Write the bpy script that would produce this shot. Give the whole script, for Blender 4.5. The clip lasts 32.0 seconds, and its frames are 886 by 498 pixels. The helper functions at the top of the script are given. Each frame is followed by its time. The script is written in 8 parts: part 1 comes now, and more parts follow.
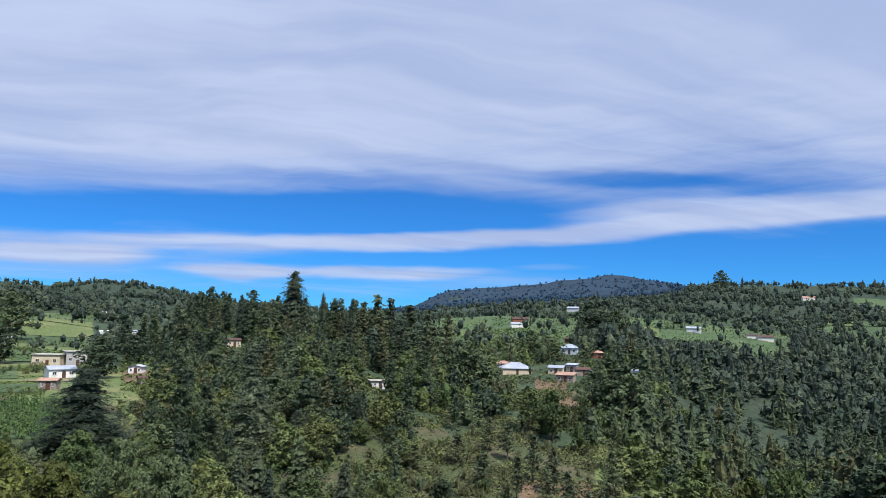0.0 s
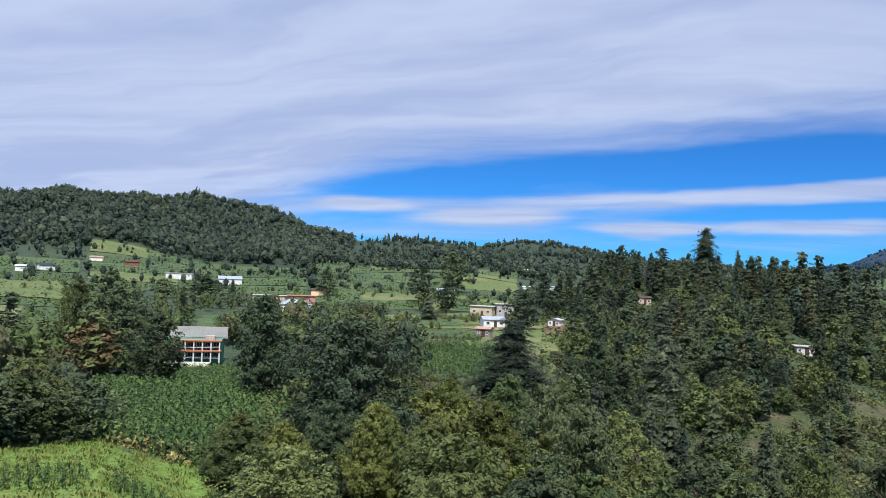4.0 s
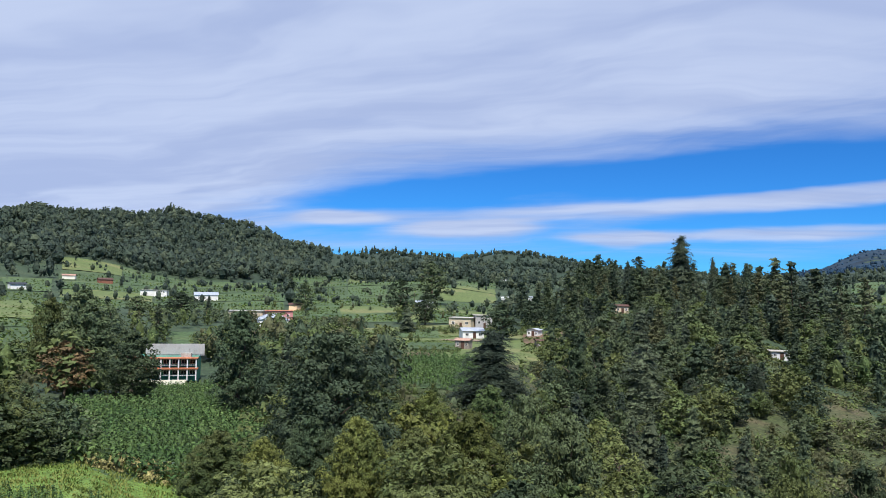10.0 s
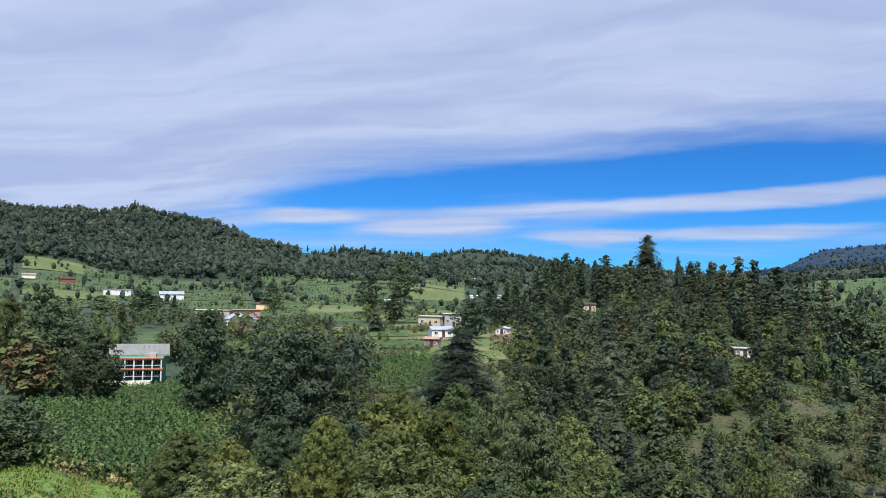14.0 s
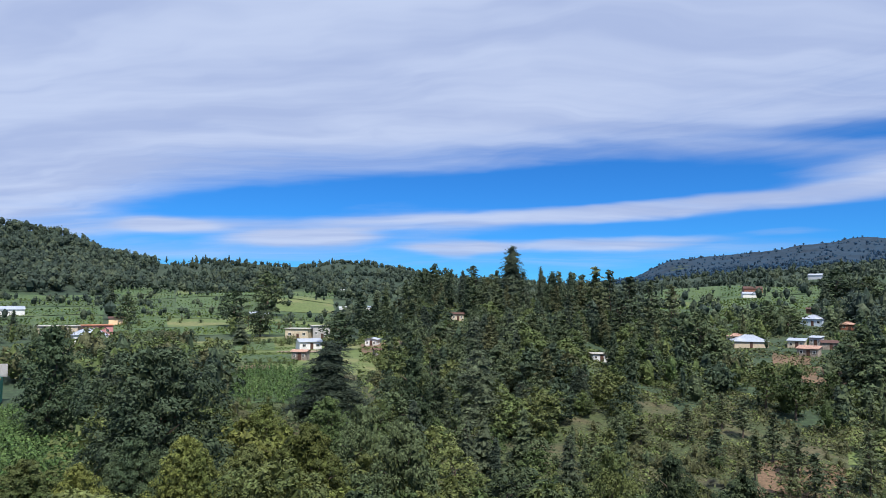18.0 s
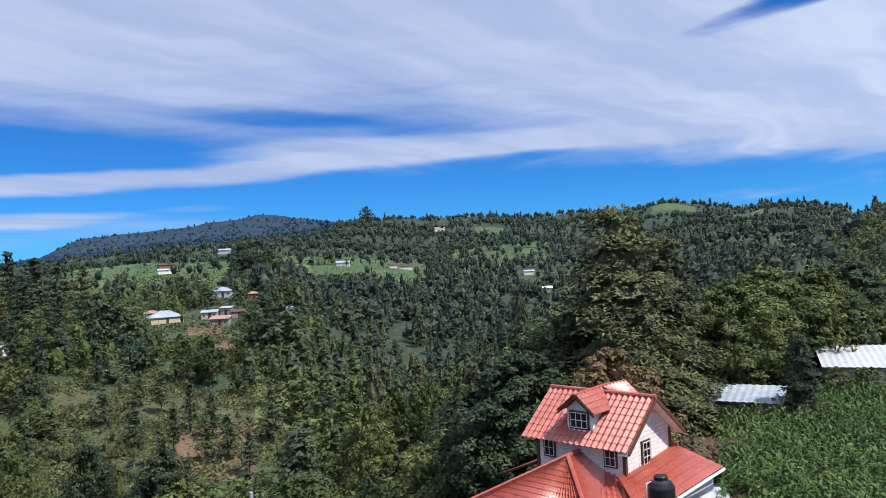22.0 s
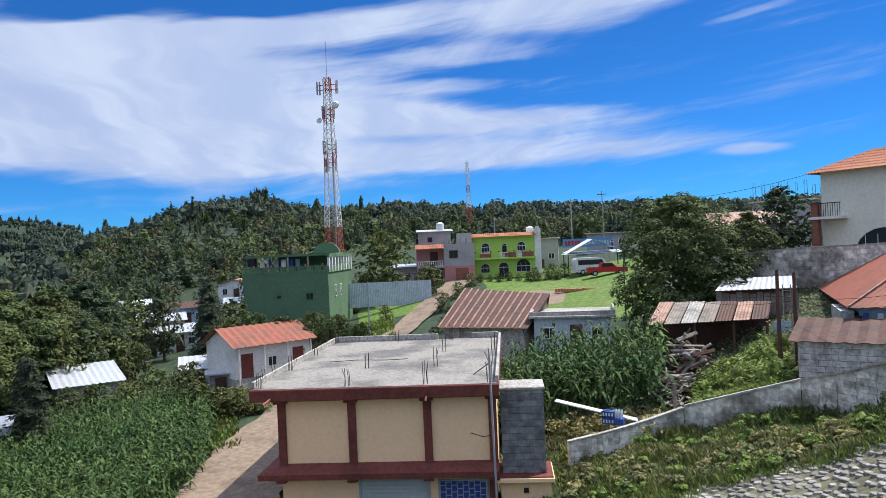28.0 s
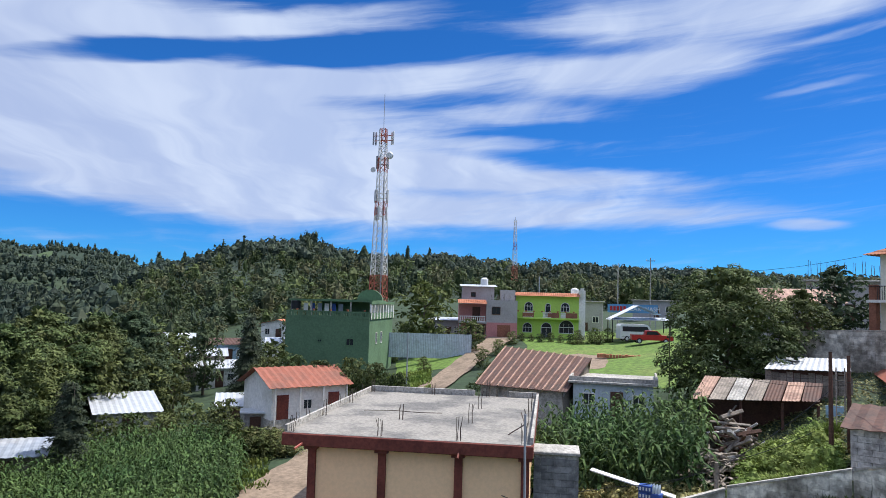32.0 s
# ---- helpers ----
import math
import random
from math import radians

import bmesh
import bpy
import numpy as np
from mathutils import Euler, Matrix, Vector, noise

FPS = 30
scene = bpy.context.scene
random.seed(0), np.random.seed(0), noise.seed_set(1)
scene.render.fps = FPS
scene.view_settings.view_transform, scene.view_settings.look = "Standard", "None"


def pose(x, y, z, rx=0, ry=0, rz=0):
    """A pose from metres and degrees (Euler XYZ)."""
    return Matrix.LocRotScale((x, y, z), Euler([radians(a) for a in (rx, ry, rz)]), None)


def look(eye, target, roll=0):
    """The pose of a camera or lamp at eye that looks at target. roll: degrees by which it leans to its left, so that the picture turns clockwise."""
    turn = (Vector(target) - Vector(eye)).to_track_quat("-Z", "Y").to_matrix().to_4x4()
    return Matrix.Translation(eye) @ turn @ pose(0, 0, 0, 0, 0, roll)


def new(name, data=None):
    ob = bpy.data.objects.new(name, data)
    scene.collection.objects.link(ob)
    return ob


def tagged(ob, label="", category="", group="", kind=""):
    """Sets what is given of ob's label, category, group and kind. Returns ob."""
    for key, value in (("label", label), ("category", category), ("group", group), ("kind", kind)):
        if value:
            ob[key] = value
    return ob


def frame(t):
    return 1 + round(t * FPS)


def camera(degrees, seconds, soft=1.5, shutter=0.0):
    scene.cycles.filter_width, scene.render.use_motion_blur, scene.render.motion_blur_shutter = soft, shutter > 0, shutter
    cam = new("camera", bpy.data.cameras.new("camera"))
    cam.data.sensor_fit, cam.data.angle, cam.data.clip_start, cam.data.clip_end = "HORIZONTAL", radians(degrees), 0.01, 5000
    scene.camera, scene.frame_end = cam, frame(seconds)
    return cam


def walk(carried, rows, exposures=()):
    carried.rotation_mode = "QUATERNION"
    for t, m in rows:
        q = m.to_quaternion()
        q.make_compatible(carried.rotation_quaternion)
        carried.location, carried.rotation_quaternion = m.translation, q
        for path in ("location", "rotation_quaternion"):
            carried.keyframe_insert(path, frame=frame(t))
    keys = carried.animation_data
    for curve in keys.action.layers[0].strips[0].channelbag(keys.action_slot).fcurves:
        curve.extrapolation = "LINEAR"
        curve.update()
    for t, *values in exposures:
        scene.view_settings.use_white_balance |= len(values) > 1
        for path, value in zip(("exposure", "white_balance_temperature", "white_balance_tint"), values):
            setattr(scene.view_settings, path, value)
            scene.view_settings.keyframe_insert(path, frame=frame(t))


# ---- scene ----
# The camera turns on one spot on a knoll: seconds, yaw, pitch, roll.
cam = camera(62.9, 32.0, soft=0.5)
EYE = 12.0
TURNS = [
    (0.0, -11.63, 6.30, -1.38),
    (0.5, -4.75, 5.74, -1.17),
    (1.0, 0.68, 3.08, -0.37),
    (1.5, 5.16, 1.68, 0.27),
    (2.0, 11.48, 1.74, -0.26),
    (2.5, 17.49, 1.74, -0.73),
    (3.0, 19.56, 1.85, -1.28),
    (3.5, 19.57, 1.91, -2.04),
    (5.5, 20.72, 2.25, -1.97),
    (6.0, 14.52, 2.38, -1.27),
    (6.5, 9.10, 2.51, -0.60),
    (7.0, 4.76, 2.52, -0.28),
    (7.5, 3.07, 2.61, -0.10),
    (8.0, 3.39, 2.55, 0.01),
    (8.5, 3.85, 2.39, -0.04),
    (9.0, 5.30, 2.43, -0.24),
    (9.5, 11.71, 2.64, -0.56),
    (10.0, 18.17, 2.99, -1.15),
    (10.5, 21.13, 3.40, -1.56),
    (11.0, 23.72, 3.62, -2.28),
    (11.5, 25.71, 3.56, -2.34),
    (12.0, 25.74, 3.38, -2.29),
    (12.5, 24.92, 2.96, -1.95),
    (13.0, 21.21, 2.59, -1.67),
    (13.5, 17.07, 2.58, -1.59),
    (15.5, 14.46, 3.50, -0.73),
    (16.0, 13.25, 3.64, -0.86),
    (16.5, 11.36, 3.71, -0.80),
    (17.0, 7.48, 3.82, -0.58),
    (17.5, 5.48, 3.87, -0.59),
    (18.0, 5.45, 3.92, -0.47),
    (18.5, 5.62, 3.94, -0.45),
    (19.0, 4.73, 3.90, -0.50),
    (19.5, -0.69, 3.87, -0.35),
    (20.0, -8.76, 3.37, -0.15),
    (20.5, -16.06, 2.21, 0.10),
    (21.0, -24.24, 1.79, 0.99),
    (21.5, -31.87, 1.43, 2.25),
    (22.0, -38.45, 1.18, 2.83),
    (22.5, -43.86, 0.94, 3.14),
    (23.0, -45.35, 1.32, 3.20),
    (23.5, -47.05, 1.92, 3.33),
    (24.0, -52.63, 1.79, 3.20),
    (24.5, -62.32, 0.18, 2.50),
    (25.0, -74.13, -1.01, 2.04),
    (25.5, -82.66, -1.34, 3.29),
    (27.5, -89.39, 0.14, 3.42),
    (28.0, -94.36, -0.03, 2.58),
    (28.5, -96.80, 0.33, 1.91),
    (29.0, -97.39, 2.66, 1.60),
    (29.5, -96.96, 4.20, 1.55),
    (30.0, -96.41, 5.29, 1.74),
    (30.5, -91.72, 6.92, 1.74),
    (31.0, -85.10, 7.46, 0.99),
    (31.5, -86.47, 5.34, -1.88),
    (32.0, -90.98, 4.27, -1.60),
]
walk(cam, [(t, pose(0, 0, EYE, 90 + pitch, roll, yaw)) for t, yaw, pitch, roll in TURNS])

# ---- world, sun ----
SUN_BEARING, SUN_HEIGHT = 154.0, 59.0
world = bpy.data.worlds.new("sky")
scene.world = world
world.use_nodes = True
WT = world.node_tree
WT.nodes.clear()


class Nodes:
    """Small helper to write node sums as text-like calls."""

    def __init__(self, tree):
        self.t = tree

    def node(self, kind, **sets):
        n = self.t.nodes.new(kind)
        for k, v in sets.items():
            setattr(n, k, v)
        return n

    def put(self, socket, v):
        if isinstance(v, bpy.types.NodeSocket):
            self.t.links.new(v, socket)
        else:
            socket.default_value = v

    def m(self, op, a, b=0.0, c=0.0, clamp=False):
        n = self.node("ShaderNodeMath", operation=op, use_clamp=clamp)
        for s, v in zip(n.inputs, (a, b, c)):
            self.put(s, v)
        return n.outputs[0]

    def mix(self, f, a, b, blend="MIX"):
        n = self.node("ShaderNodeMix", data_type="RGBA", blend_type=blend)
        self.put(n.inputs[0], f)
        for s, v in ((n.inputs[6], a), (n.inputs[7], b)):
            if not isinstance(v, bpy.types.NodeSocket) and len(v) == 3:
                v = (*v, 1)
            self.put(s, v)
        return n.outputs[2]

    def noise(self, vec, scale, detail=3.0, rough=0.55, distort=0.0):
        n = self.node("ShaderNodeTexNoise")
        self.put(n.inputs["Vector"], vec)
        n.inputs["Scale"].default_value = scale
        n.inputs["Detail"].default_value = detail
        n.inputs["Roughness"].default_value = rough
        n.inputs["Distortion"].default_value = distort
        return n.outputs["Fac"]

    def xyz(self, x, y, z):
        n = self.node("ShaderNodeCombineXYZ")
        for s, v in zip(n.inputs, (x, y, z)):
            self.put(s, v)
        return n.outputs[0]

    def ramp(self, f, lo, hi, a=0.0, b=1.0):
        n = self.node("ShaderNodeMapRange", interpolation_type="SMOOTHSTEP")
        for s, v in zip(n.inputs, (f, lo, hi, a, b)):
            self.put(s, v)
        return n.outputs[0]


def build_sky():
    g = Nodes(WT)
    sky = g.node("ShaderNodeTexSky", sky_type="NISHITA", sun_disc=False)
    sky.sun_elevation, sky.sun_rotation = radians(SUN_HEIGHT), radians(SUN_BEARING)
    sky.altitude, sky.air_density, sky.dust_density, sky.ozone_density = 2400, 1.0, 0.3, 3.0
    way = g.node("ShaderNodeTexCoord").outputs["Generated"]
    s = g.node("ShaderNodeSeparateXYZ")
    g.put(s.inputs[0], way)
    x, y, z = s.outputs
    deg = 57.29578
    az = g.m("MULTIPLY", g.m("ARCTAN2", x, y), deg)
    el = g.m("MULTIPLY", g.m("ARCSINE", z), deg)
    # streaks: long wisps on a high flat layer of cloud
    over = g.m("ADD", g.m("MAXIMUM", z, 0.0), 0.10)
    u, v = g.m("DIVIDE", x, over), g.m("DIVIDE", y, over)
    warp = g.noise(g.xyz(u, v, 0.0), 0.7, 3.0)
    u2 = g.m("ADD", g.m("MULTIPLY", u, 0.30), g.m("MULTIPLY", warp, 0.7))
    v2 = g.m("ADD", g.m("MULTIPLY", v, 1.25), g.m("MULTIPLY", warp, 1.2))
    wisp = g.noise(g.xyz(u2, v2, 3.0), 1.6, 7.0, 0.55, 0.3)
    # uneven edges of the sheets
    wob = g.noise(g.xyz(g.m("MULTIPLY", az, 0.045), g.m("MULTIPLY", el, 0.16), 1.0), 1.0, 4.0, 0.6)
    wob2 = g.noise(g.xyz(g.m("MULTIPLY", az, 0.045), g.m("MULTIPLY", el, 0.16), 9.0), 1.0, 4.0, 0.6)
    az = g.m("ADD", az, g.m("MULTIPLY", g.m("SUBTRACT", wob2, 0.5), 9.0))
    el = g.m("ADD", el, g.m("MULTIPLY", g.m("SUBTRACT", wob, 0.5), 1.8))
    cover = None
    # sheets of cloud and gaps: bearing, height, half width, half height, slant, amount
    for b, h, rb, rh, slant, amount in CLOUDS:
        da = g.m("SUBTRACT", az, float(b))
        de = g.m("SUBTRACT", g.m("SUBTRACT", el, float(h)), g.m("MULTIPLY", da, slant))
        r = g.m("ADD", g.m("POWER", g.m("ABSOLUTE", g.m("DIVIDE", da, rb)), 2.0),
                g.m("POWER", g.m("ABSOLUTE", g.m("DIVIDE", de, rh)), 2.0))
        blob = g.m("MULTIPLY", g.m("EXPONENT", g.m("MULTIPLY", g.m("MULTIPLY", r, r), -0.8)), amount)
        cover = blob if cover is None else g.m("ADD", cover, blob)
    # fine feathered strands that lean with the wind
    lean = g.m("SUBTRACT", el, g.m("MULTIPLY", az, 0.10))
    strand = g.noise(g.xyz(g.m("MULTIPLY", az, 0.07), g.m("MULTIPLY", lean, 0.75), 5.0), 1.0, 7.0, 0.62, 0.4)
    total = g.m("ADD", cover, g.m("MULTIPLY", g.m("SUBTRACT", wisp, 0.5), 0.85))
    total = g.m("ADD", total, g.m("MULTIPLY", g.m("SUBTRACT", strand, 0.5), g.ramp(az, 25.0, 80.0, 0.45, 1.35)))
    mask = g.ramp(total, 0.02, 1.15, 0.0, 0.95)
    blue = g.mix(1.0, sky.outputs[0], SKY_TINT, "MULTIPLY")
    shade = g.noise(g.xyz(g.m("MULTIPLY", u2, 1.7), g.m("MULTIPLY", v2, 1.7), 6.0), 1.3, 4.0)
    # the sheets are thinner and brighter towards the sun's side
    side = g.ramp(az, 40.0, 85.0)
    white = g.mix(g.ramp(shade, 0.35, 0.7), g.mix(side, CLOUD_DARK, SUNNY_DARK), g.mix(side, CLOUD_LIGHT, SUNNY_LIGHT))
    # thin cloud is brightened with height, above the view, as added fill light
    bright = g.node("ShaderNodeVectorMath", operation="SCALE")
    g.put(bright.inputs[0], white)
    g.put(bright.inputs["Scale"], g.ramp(z, 0.45, 0.9, 1.0, 2.1))
    white = bright.outputs[0]
    out = g.node("ShaderNodeOutputWorld")
    back = g.node("ShaderNodeBackground")
    g.put(back.inputs["Color"], g.mix(mask, blue, white))
    back.inputs["Strength"].default_value = 0.1
    WT.links.new(back.outputs[0], out.inputs[0])


SKY_TINT = (0.19, 0.71, 1.32)
CLOUD_LIGHT, CLOUD_DARK = (5.7, 6.65, 9.0), (4.3, 5.25, 7.9)
SUNNY_LIGHT, SUNNY_DARK = (6.9, 7.9, 9.9), (4.9, 6.0, 8.7)
CLOUDS = []


def cloud(*numbers):
    CLOUDS.append(numbers)


# the high veil
cloud(-42, 21, 42, 13.5, 0.0, 1.1)
cloud(15, 24, 40, 13.5, 0.0, 1.1)
cloud(59, 18.5, 18.5, 11.0, 0.0, 1.1)
cloud(-56, 7.5, 26, 6.5, 0.0, 1.0)
# overhead sheet out of view, added to fill the shade below
cloud(20, 65, 300, 32, 0.0, 0.9)
cloud(-150, 35, 90, 30, 0.0, 0.8)
# the streak under the blue band, and puffs along the hills
cloud(14, 7.2, 34, 0.8, 0.055, 0.9)
cloud(42, 9.2, 22, 0.9, 0.0, 0.7)
cloud(-17, 4.4, 6, 0.75, 0.02, 0.85)
cloud(-26, 5.2, 3.5, 0.6, 0.0, 0.6)
cloud(-4, 4.0, 4, 0.6, 0.0, 0.75)
cloud(7, 4.3, 8, 0.5, 0.02, 0.7)
cloud(30, 5.4, 3, 0.3, 0.03, 0.55)
cloud(39, 5.6, 3, 0.3, 0.03, 0.5)
cloud(20, 4.9, 3, 0.35, 0.0, 0.5)
cloud(-4, 3.4, 30, 1.1, 0.01, 0.33)
cloud(-11, 4.9, 9, 0.5, 0.03, 0.45)
# the bright sheet over the village with its pointed streamers
cloud(76, 11.2, 17, 6.0, -0.02, 1.15)
cloud(96, 9.9, 14, 1.25, -0.05, 1.0)
cloud(98, 7.2, 17, 1.2, 0.0, 1.0)
cloud(117, 6.2, 2.2, 0.4, 0.0, 0.7)
cloud(90, 17.6, 17, 1.3, 0.05, 0.85)
cloud(106, 17.6, 9, 1.6, 0.10, 0.9)
cloud(97, 15.0, 6, 0.8, 0.0, 0.6)
cloud(96, 12.6, 7, 0.5, 0.0, 0.35)
cloud(112, 21.8, 13, 2.0, 0.02, 1.0)
cloud(82, 21.2, 9, 1.2, 0.12, 0.75)
cloud(120, 19.2, 4, 0.4, 0.12, 0.45)
cloud(117, 15.6, 3, 0.3, 0.12, 0.45)
# gaps of blue
cloud(4, 9.1, 17, 1.4, 0.02, -0.8)
cloud(-20, 7.4, 10, 1.0, 0.09, -0.5)
cloud(26, 11.6, 9, 0.6, -0.05, -0.35)
cloud(64.5, 16.9, 7, 0.9, 0.20, -0.85)
cloud(77, 18.6, 14, 1.2, 0.10, -1.1)
cloud(68, 25.2, 20, 3.6, 0.03, -1.25)
cloud(48, 5.6, 30, 1.2, 0.0, -0.5)
build_sky()

sun = new("sun", bpy.data.lights.new("sun", "SUN"))
sun.data.energy, sun.data.angle, sun.data.color = 6.4, radians(0.53), (1.0, 0.965, 0.91)
sb, sh = radians(SUN_BEARING), radians(SUN_HEIGHT)
sun.matrix_world = look((200 * math.sin(sb) * math.cos(sh), 200 * math.cos(sb) * math.cos(sh), 200 * math.sin(sh)), (0, 0, 0))

# ---- materials ----


def material(name, colour, rough=0.8, spread=0.25, grain=8.0, stain=0.7, bump=0.0, metal=0.0, second=None, by_island=0.0,
             by_object=0.0, thin=0.0, second_edge=(0.45, 0.7)):
    """A surface with grain and large stains: colour, and a second colour that the stains bring in."""
    mt = bpy.data.materials.new(name)
    mt.use_nodes = True
    g = Nodes(mt.node_tree)
    bsdf = mt.node_tree.nodes["Principled BSDF"]
    geo = g.node("ShaderNodeNewGeometry")
    pos = geo.outputs["Position"]
    fine, wide = g.noise(pos, grain, 5.0, 0.65), g.noise(pos, stain, 4.0, 0.6)
    base = g.mix(g.ramp(wide, *second_edge), colour, second or tuple(c * (1 - spread) for c in colour))
    value = g.ramp(fine, 0.33, 0.67, 1.0 - spread * 0.75, 1.0 + spread * 0.55)
    if by_island:
        value = g.m("MULTIPLY", value, g.m("ADD", 1 - by_island, g.m("MULTIPLY", geo.outputs["Random Per Island"], 2 * by_island)))
    if by_object:
        rnd = g.node("ShaderNodeObjectInfo").outputs["Random"]
        value = g.m("MULTIPLY", value, g.m("ADD", 1 - by_object, g.m("MULTIPLY", rnd, 2 * by_object)))
    vec = g.node("ShaderNodeVectorMath", operation="SCALE")
    g.put(vec.inputs[0], base)
    g.put(vec.inputs["Scale"], value)
    g.put(bsdf.inputs["Base Color"], vec.outputs[0])
    g.put(bsdf.inputs["Roughness"], g.m("ADD", rough - 0.08, g.m("MULTIPLY", fine, 0.16), clamp=True))
    bsdf.inputs["Metallic"].default_value = metal
    bsdf.inputs["Specular IOR Level"].default_value = 0.3
    if bump:
        b = g.node("ShaderNodeBump")
        b.inputs["Strength"].default_value = bump
        b.inputs["Distance"].default_value = 0.05
        g.put(b.inputs["Height"], fine)
        g.put(bsdf.inputs["Normal"], b.outputs[0])
    if thin:
        tr = g.node("ShaderNodeBsdfTranslucent")
        g.put(tr.inputs[0], vec.outputs[0])
        mx = g.node("ShaderNodeMixShader")
        mx.inputs[0].default_value = thin
        mt.node_tree.links.new(bsdf.outputs[0], mx.inputs[1])
        mt.node_tree.links.new(tr.outputs[0], mx.inputs[2])
        mt.node_tree.links.new(mx.outputs[0], mt.node_tree.nodes["Material Output"].inputs[0])
    return mt


def leafage(name, colour, second, spread=0.35, obj=0.3, cell=4.0, turn=0.5):
    """Sprays of small leaves: each leaf has its own tone and tilt, with gaps between the leaves."""
    mt = bpy.data.materials.new(name)
    mt.use_nodes = True
    g = Nodes(mt.node_tree)
    bsdf = mt.node_tree.nodes["Principled BSDF"]
    geo = g.node("ShaderNodeNewGeometry")
    pos = geo.outputs["Position"]
    leaf = g.node("ShaderNodeTexVoronoi")
    g.put(leaf.inputs["Vector"], pos)
    leaf.inputs["Scale"].default_value = cell
    tone = g.node("ShaderNodeSeparateColor")
    g.put(tone.inputs[0], leaf.outputs["Color"])
    hue = g.noise(pos, 0.25, 4.0, 0.6)
    if obj:
        hue = g.m("ADD", hue, g.m("MULTIPLY", g.m("SUBTRACT", g.m("FRACT", g.m("MULTIPLY", g.node("ShaderNodeObjectInfo").outputs["Random"], 7.3)), 0.5), 0.5))
    base = g.mix(g.ramp(hue, 0.3, 0.7), colour, second)
    value = g.m("ADD", 1 - spread, g.m("MULTIPLY", tone.outputs[0], 2 * spread))
    value = g.m("MULTIPLY", value, g.m("ADD", 0.79, g.m("MULTIPLY", geo.outputs["Random Per Island"], 0.5)))
    if obj:
        rnd = g.node("ShaderNodeObjectInfo").outputs["Random"]
        value = g.m("MULTIPLY", value, g.m("ADD", 1 - obj, g.m("MULTIPLY", rnd, 2 * obj)))
    vec = g.node("ShaderNodeVectorMath", operation="SCALE")
    g.put(vec.inputs[0], base)
    g.put(vec.inputs["Scale"], value)
    g.put(bsdf.inputs["Base Color"], vec.outputs[0])
    bsdf.inputs["Roughness"].default_value = 0.65
    bsdf.inputs["Specular IOR Level"].default_value = 0.12
    tilt = g.node("ShaderNodeVectorMath", operation="SUBTRACT")
    g.put(tilt.inputs[0], leaf.outputs["Color"])
    tilt.inputs[1].default_value = (0.5, 0.5, 0.5)
    add = g.node("ShaderNodeVectorMath", operation="MULTIPLY_ADD")
    g.put(add.inputs[0], tilt.outputs[0])
    add.inputs[1].default_value = (turn, turn, turn)
    g.put(add.inputs[2], geo.outputs["Normal"])
    unit = g.node("ShaderNodeVectorMath", operation="NORMALIZE")
    g.put(unit.inputs[0], add.outputs[0])
    g.put(bsdf.inputs["Normal"], unit.outputs[0])
    tr = g.node("ShaderNodeBsdfTranslucent")
    g.put(tr.inputs[0], vec.outputs[0])
    mx = g.node("ShaderNodeMixShader")
    mx.inputs[0].default_value = 0.19
    mt.node_tree.links.new(bsdf.outputs[0], mx.inputs[1])
    mt.node_tree.links.new(tr.outputs[0], mx.inputs[2])
    mt.node_tree.links.new(mx.outputs[0], mt.node_tree.nodes["Material Output"].inputs[0])
    return mt


M_SOIL = material("hillside_undergrowth", (0.032, 0.053, 0.026), 0.95, 0.5, 0.9, 0.06, 0.5, second=(0.046, 0.064, 0.03))
M_BROAD = leafage("broad_leaves", (0.050, 0.075, 0.026), (0.096, 0.112, 0.038))
M_DARK = leafage("dark_leaves", (0.038, 0.058, 0.030), (0.070, 0.092, 0.042))
M_HILL = leafage("hill_leaves", (0.050, 0.072, 0.038), (0.080, 0.100, 0.048), 0.35, 0.0, 1.2)
M_FRESHLEAF = leafage("fresh_leaves", (0.066, 0.094, 0.032), (0.098, 0.120, 0.042), 0.35, 0.0, 1.2)
M_OLIVE = leafage("olive_leaves", (0.064, 0.072, 0.034), (0.096, 0.098, 0.046), 0.35, 0.0, 1.2)
M_DEEP = leafage("deep_green_leaves", (0.030, 0.048, 0.030), (0.050, 0.070, 0.038), 0.35, 0.0, 1.2)
M_YELLOW = leafage("yellow_leaves", (0.070, 0.087, 0.024), (0.112, 0.122, 0.032))
M_PINE = leafage("pine_needles", (0.050, 0.068, 0.038), (0.086, 0.102, 0.050), 0.35, 0.2, 2.6)
M_CYPRESS = leafage("cypress_needles", (0.038, 0.054, 0.036), (0.066, 0.082, 0.046), 0.35, 0.2, 3.2)
M_RUSSET = leafage("russet_leaves", (0.12, 0.085, 0.042), (0.14, 0.095, 0.045))
# far leaves have a faint blue of distance haze mixed into their colour
M_FAR = leafage("haze_tinted_far_leaves", (0.036, 0.054, 0.038), (0.054, 0.072, 0.046), 0.3, 0.0, 0.7)
M_FARDARK = leafage("haze_tinted_far_dark_leaves", (0.026, 0.042, 0.032), (0.040, 0.056, 0.040), 0.3, 0.0, 0.7)
M_FARLIGHT = leafage("haze_tinted_far_light_leaves", (0.052, 0.070, 0.042), (0.070, 0.086, 0.050), 0.3, 0.0, 0.7)
M_CEDAR = leafage("cedar_needles", (0.050, 0.064, 0.030), (0.088, 0.096, 0.043), 0.45)
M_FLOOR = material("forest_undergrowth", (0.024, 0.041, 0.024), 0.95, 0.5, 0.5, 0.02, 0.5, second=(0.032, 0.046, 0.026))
M_BRUSH = material("valley_brush", (0.048, 0.062, 0.024), 0.95, 0.6, 1.6, 0.12, 0.6, second=(0.078, 0.068, 0.036))
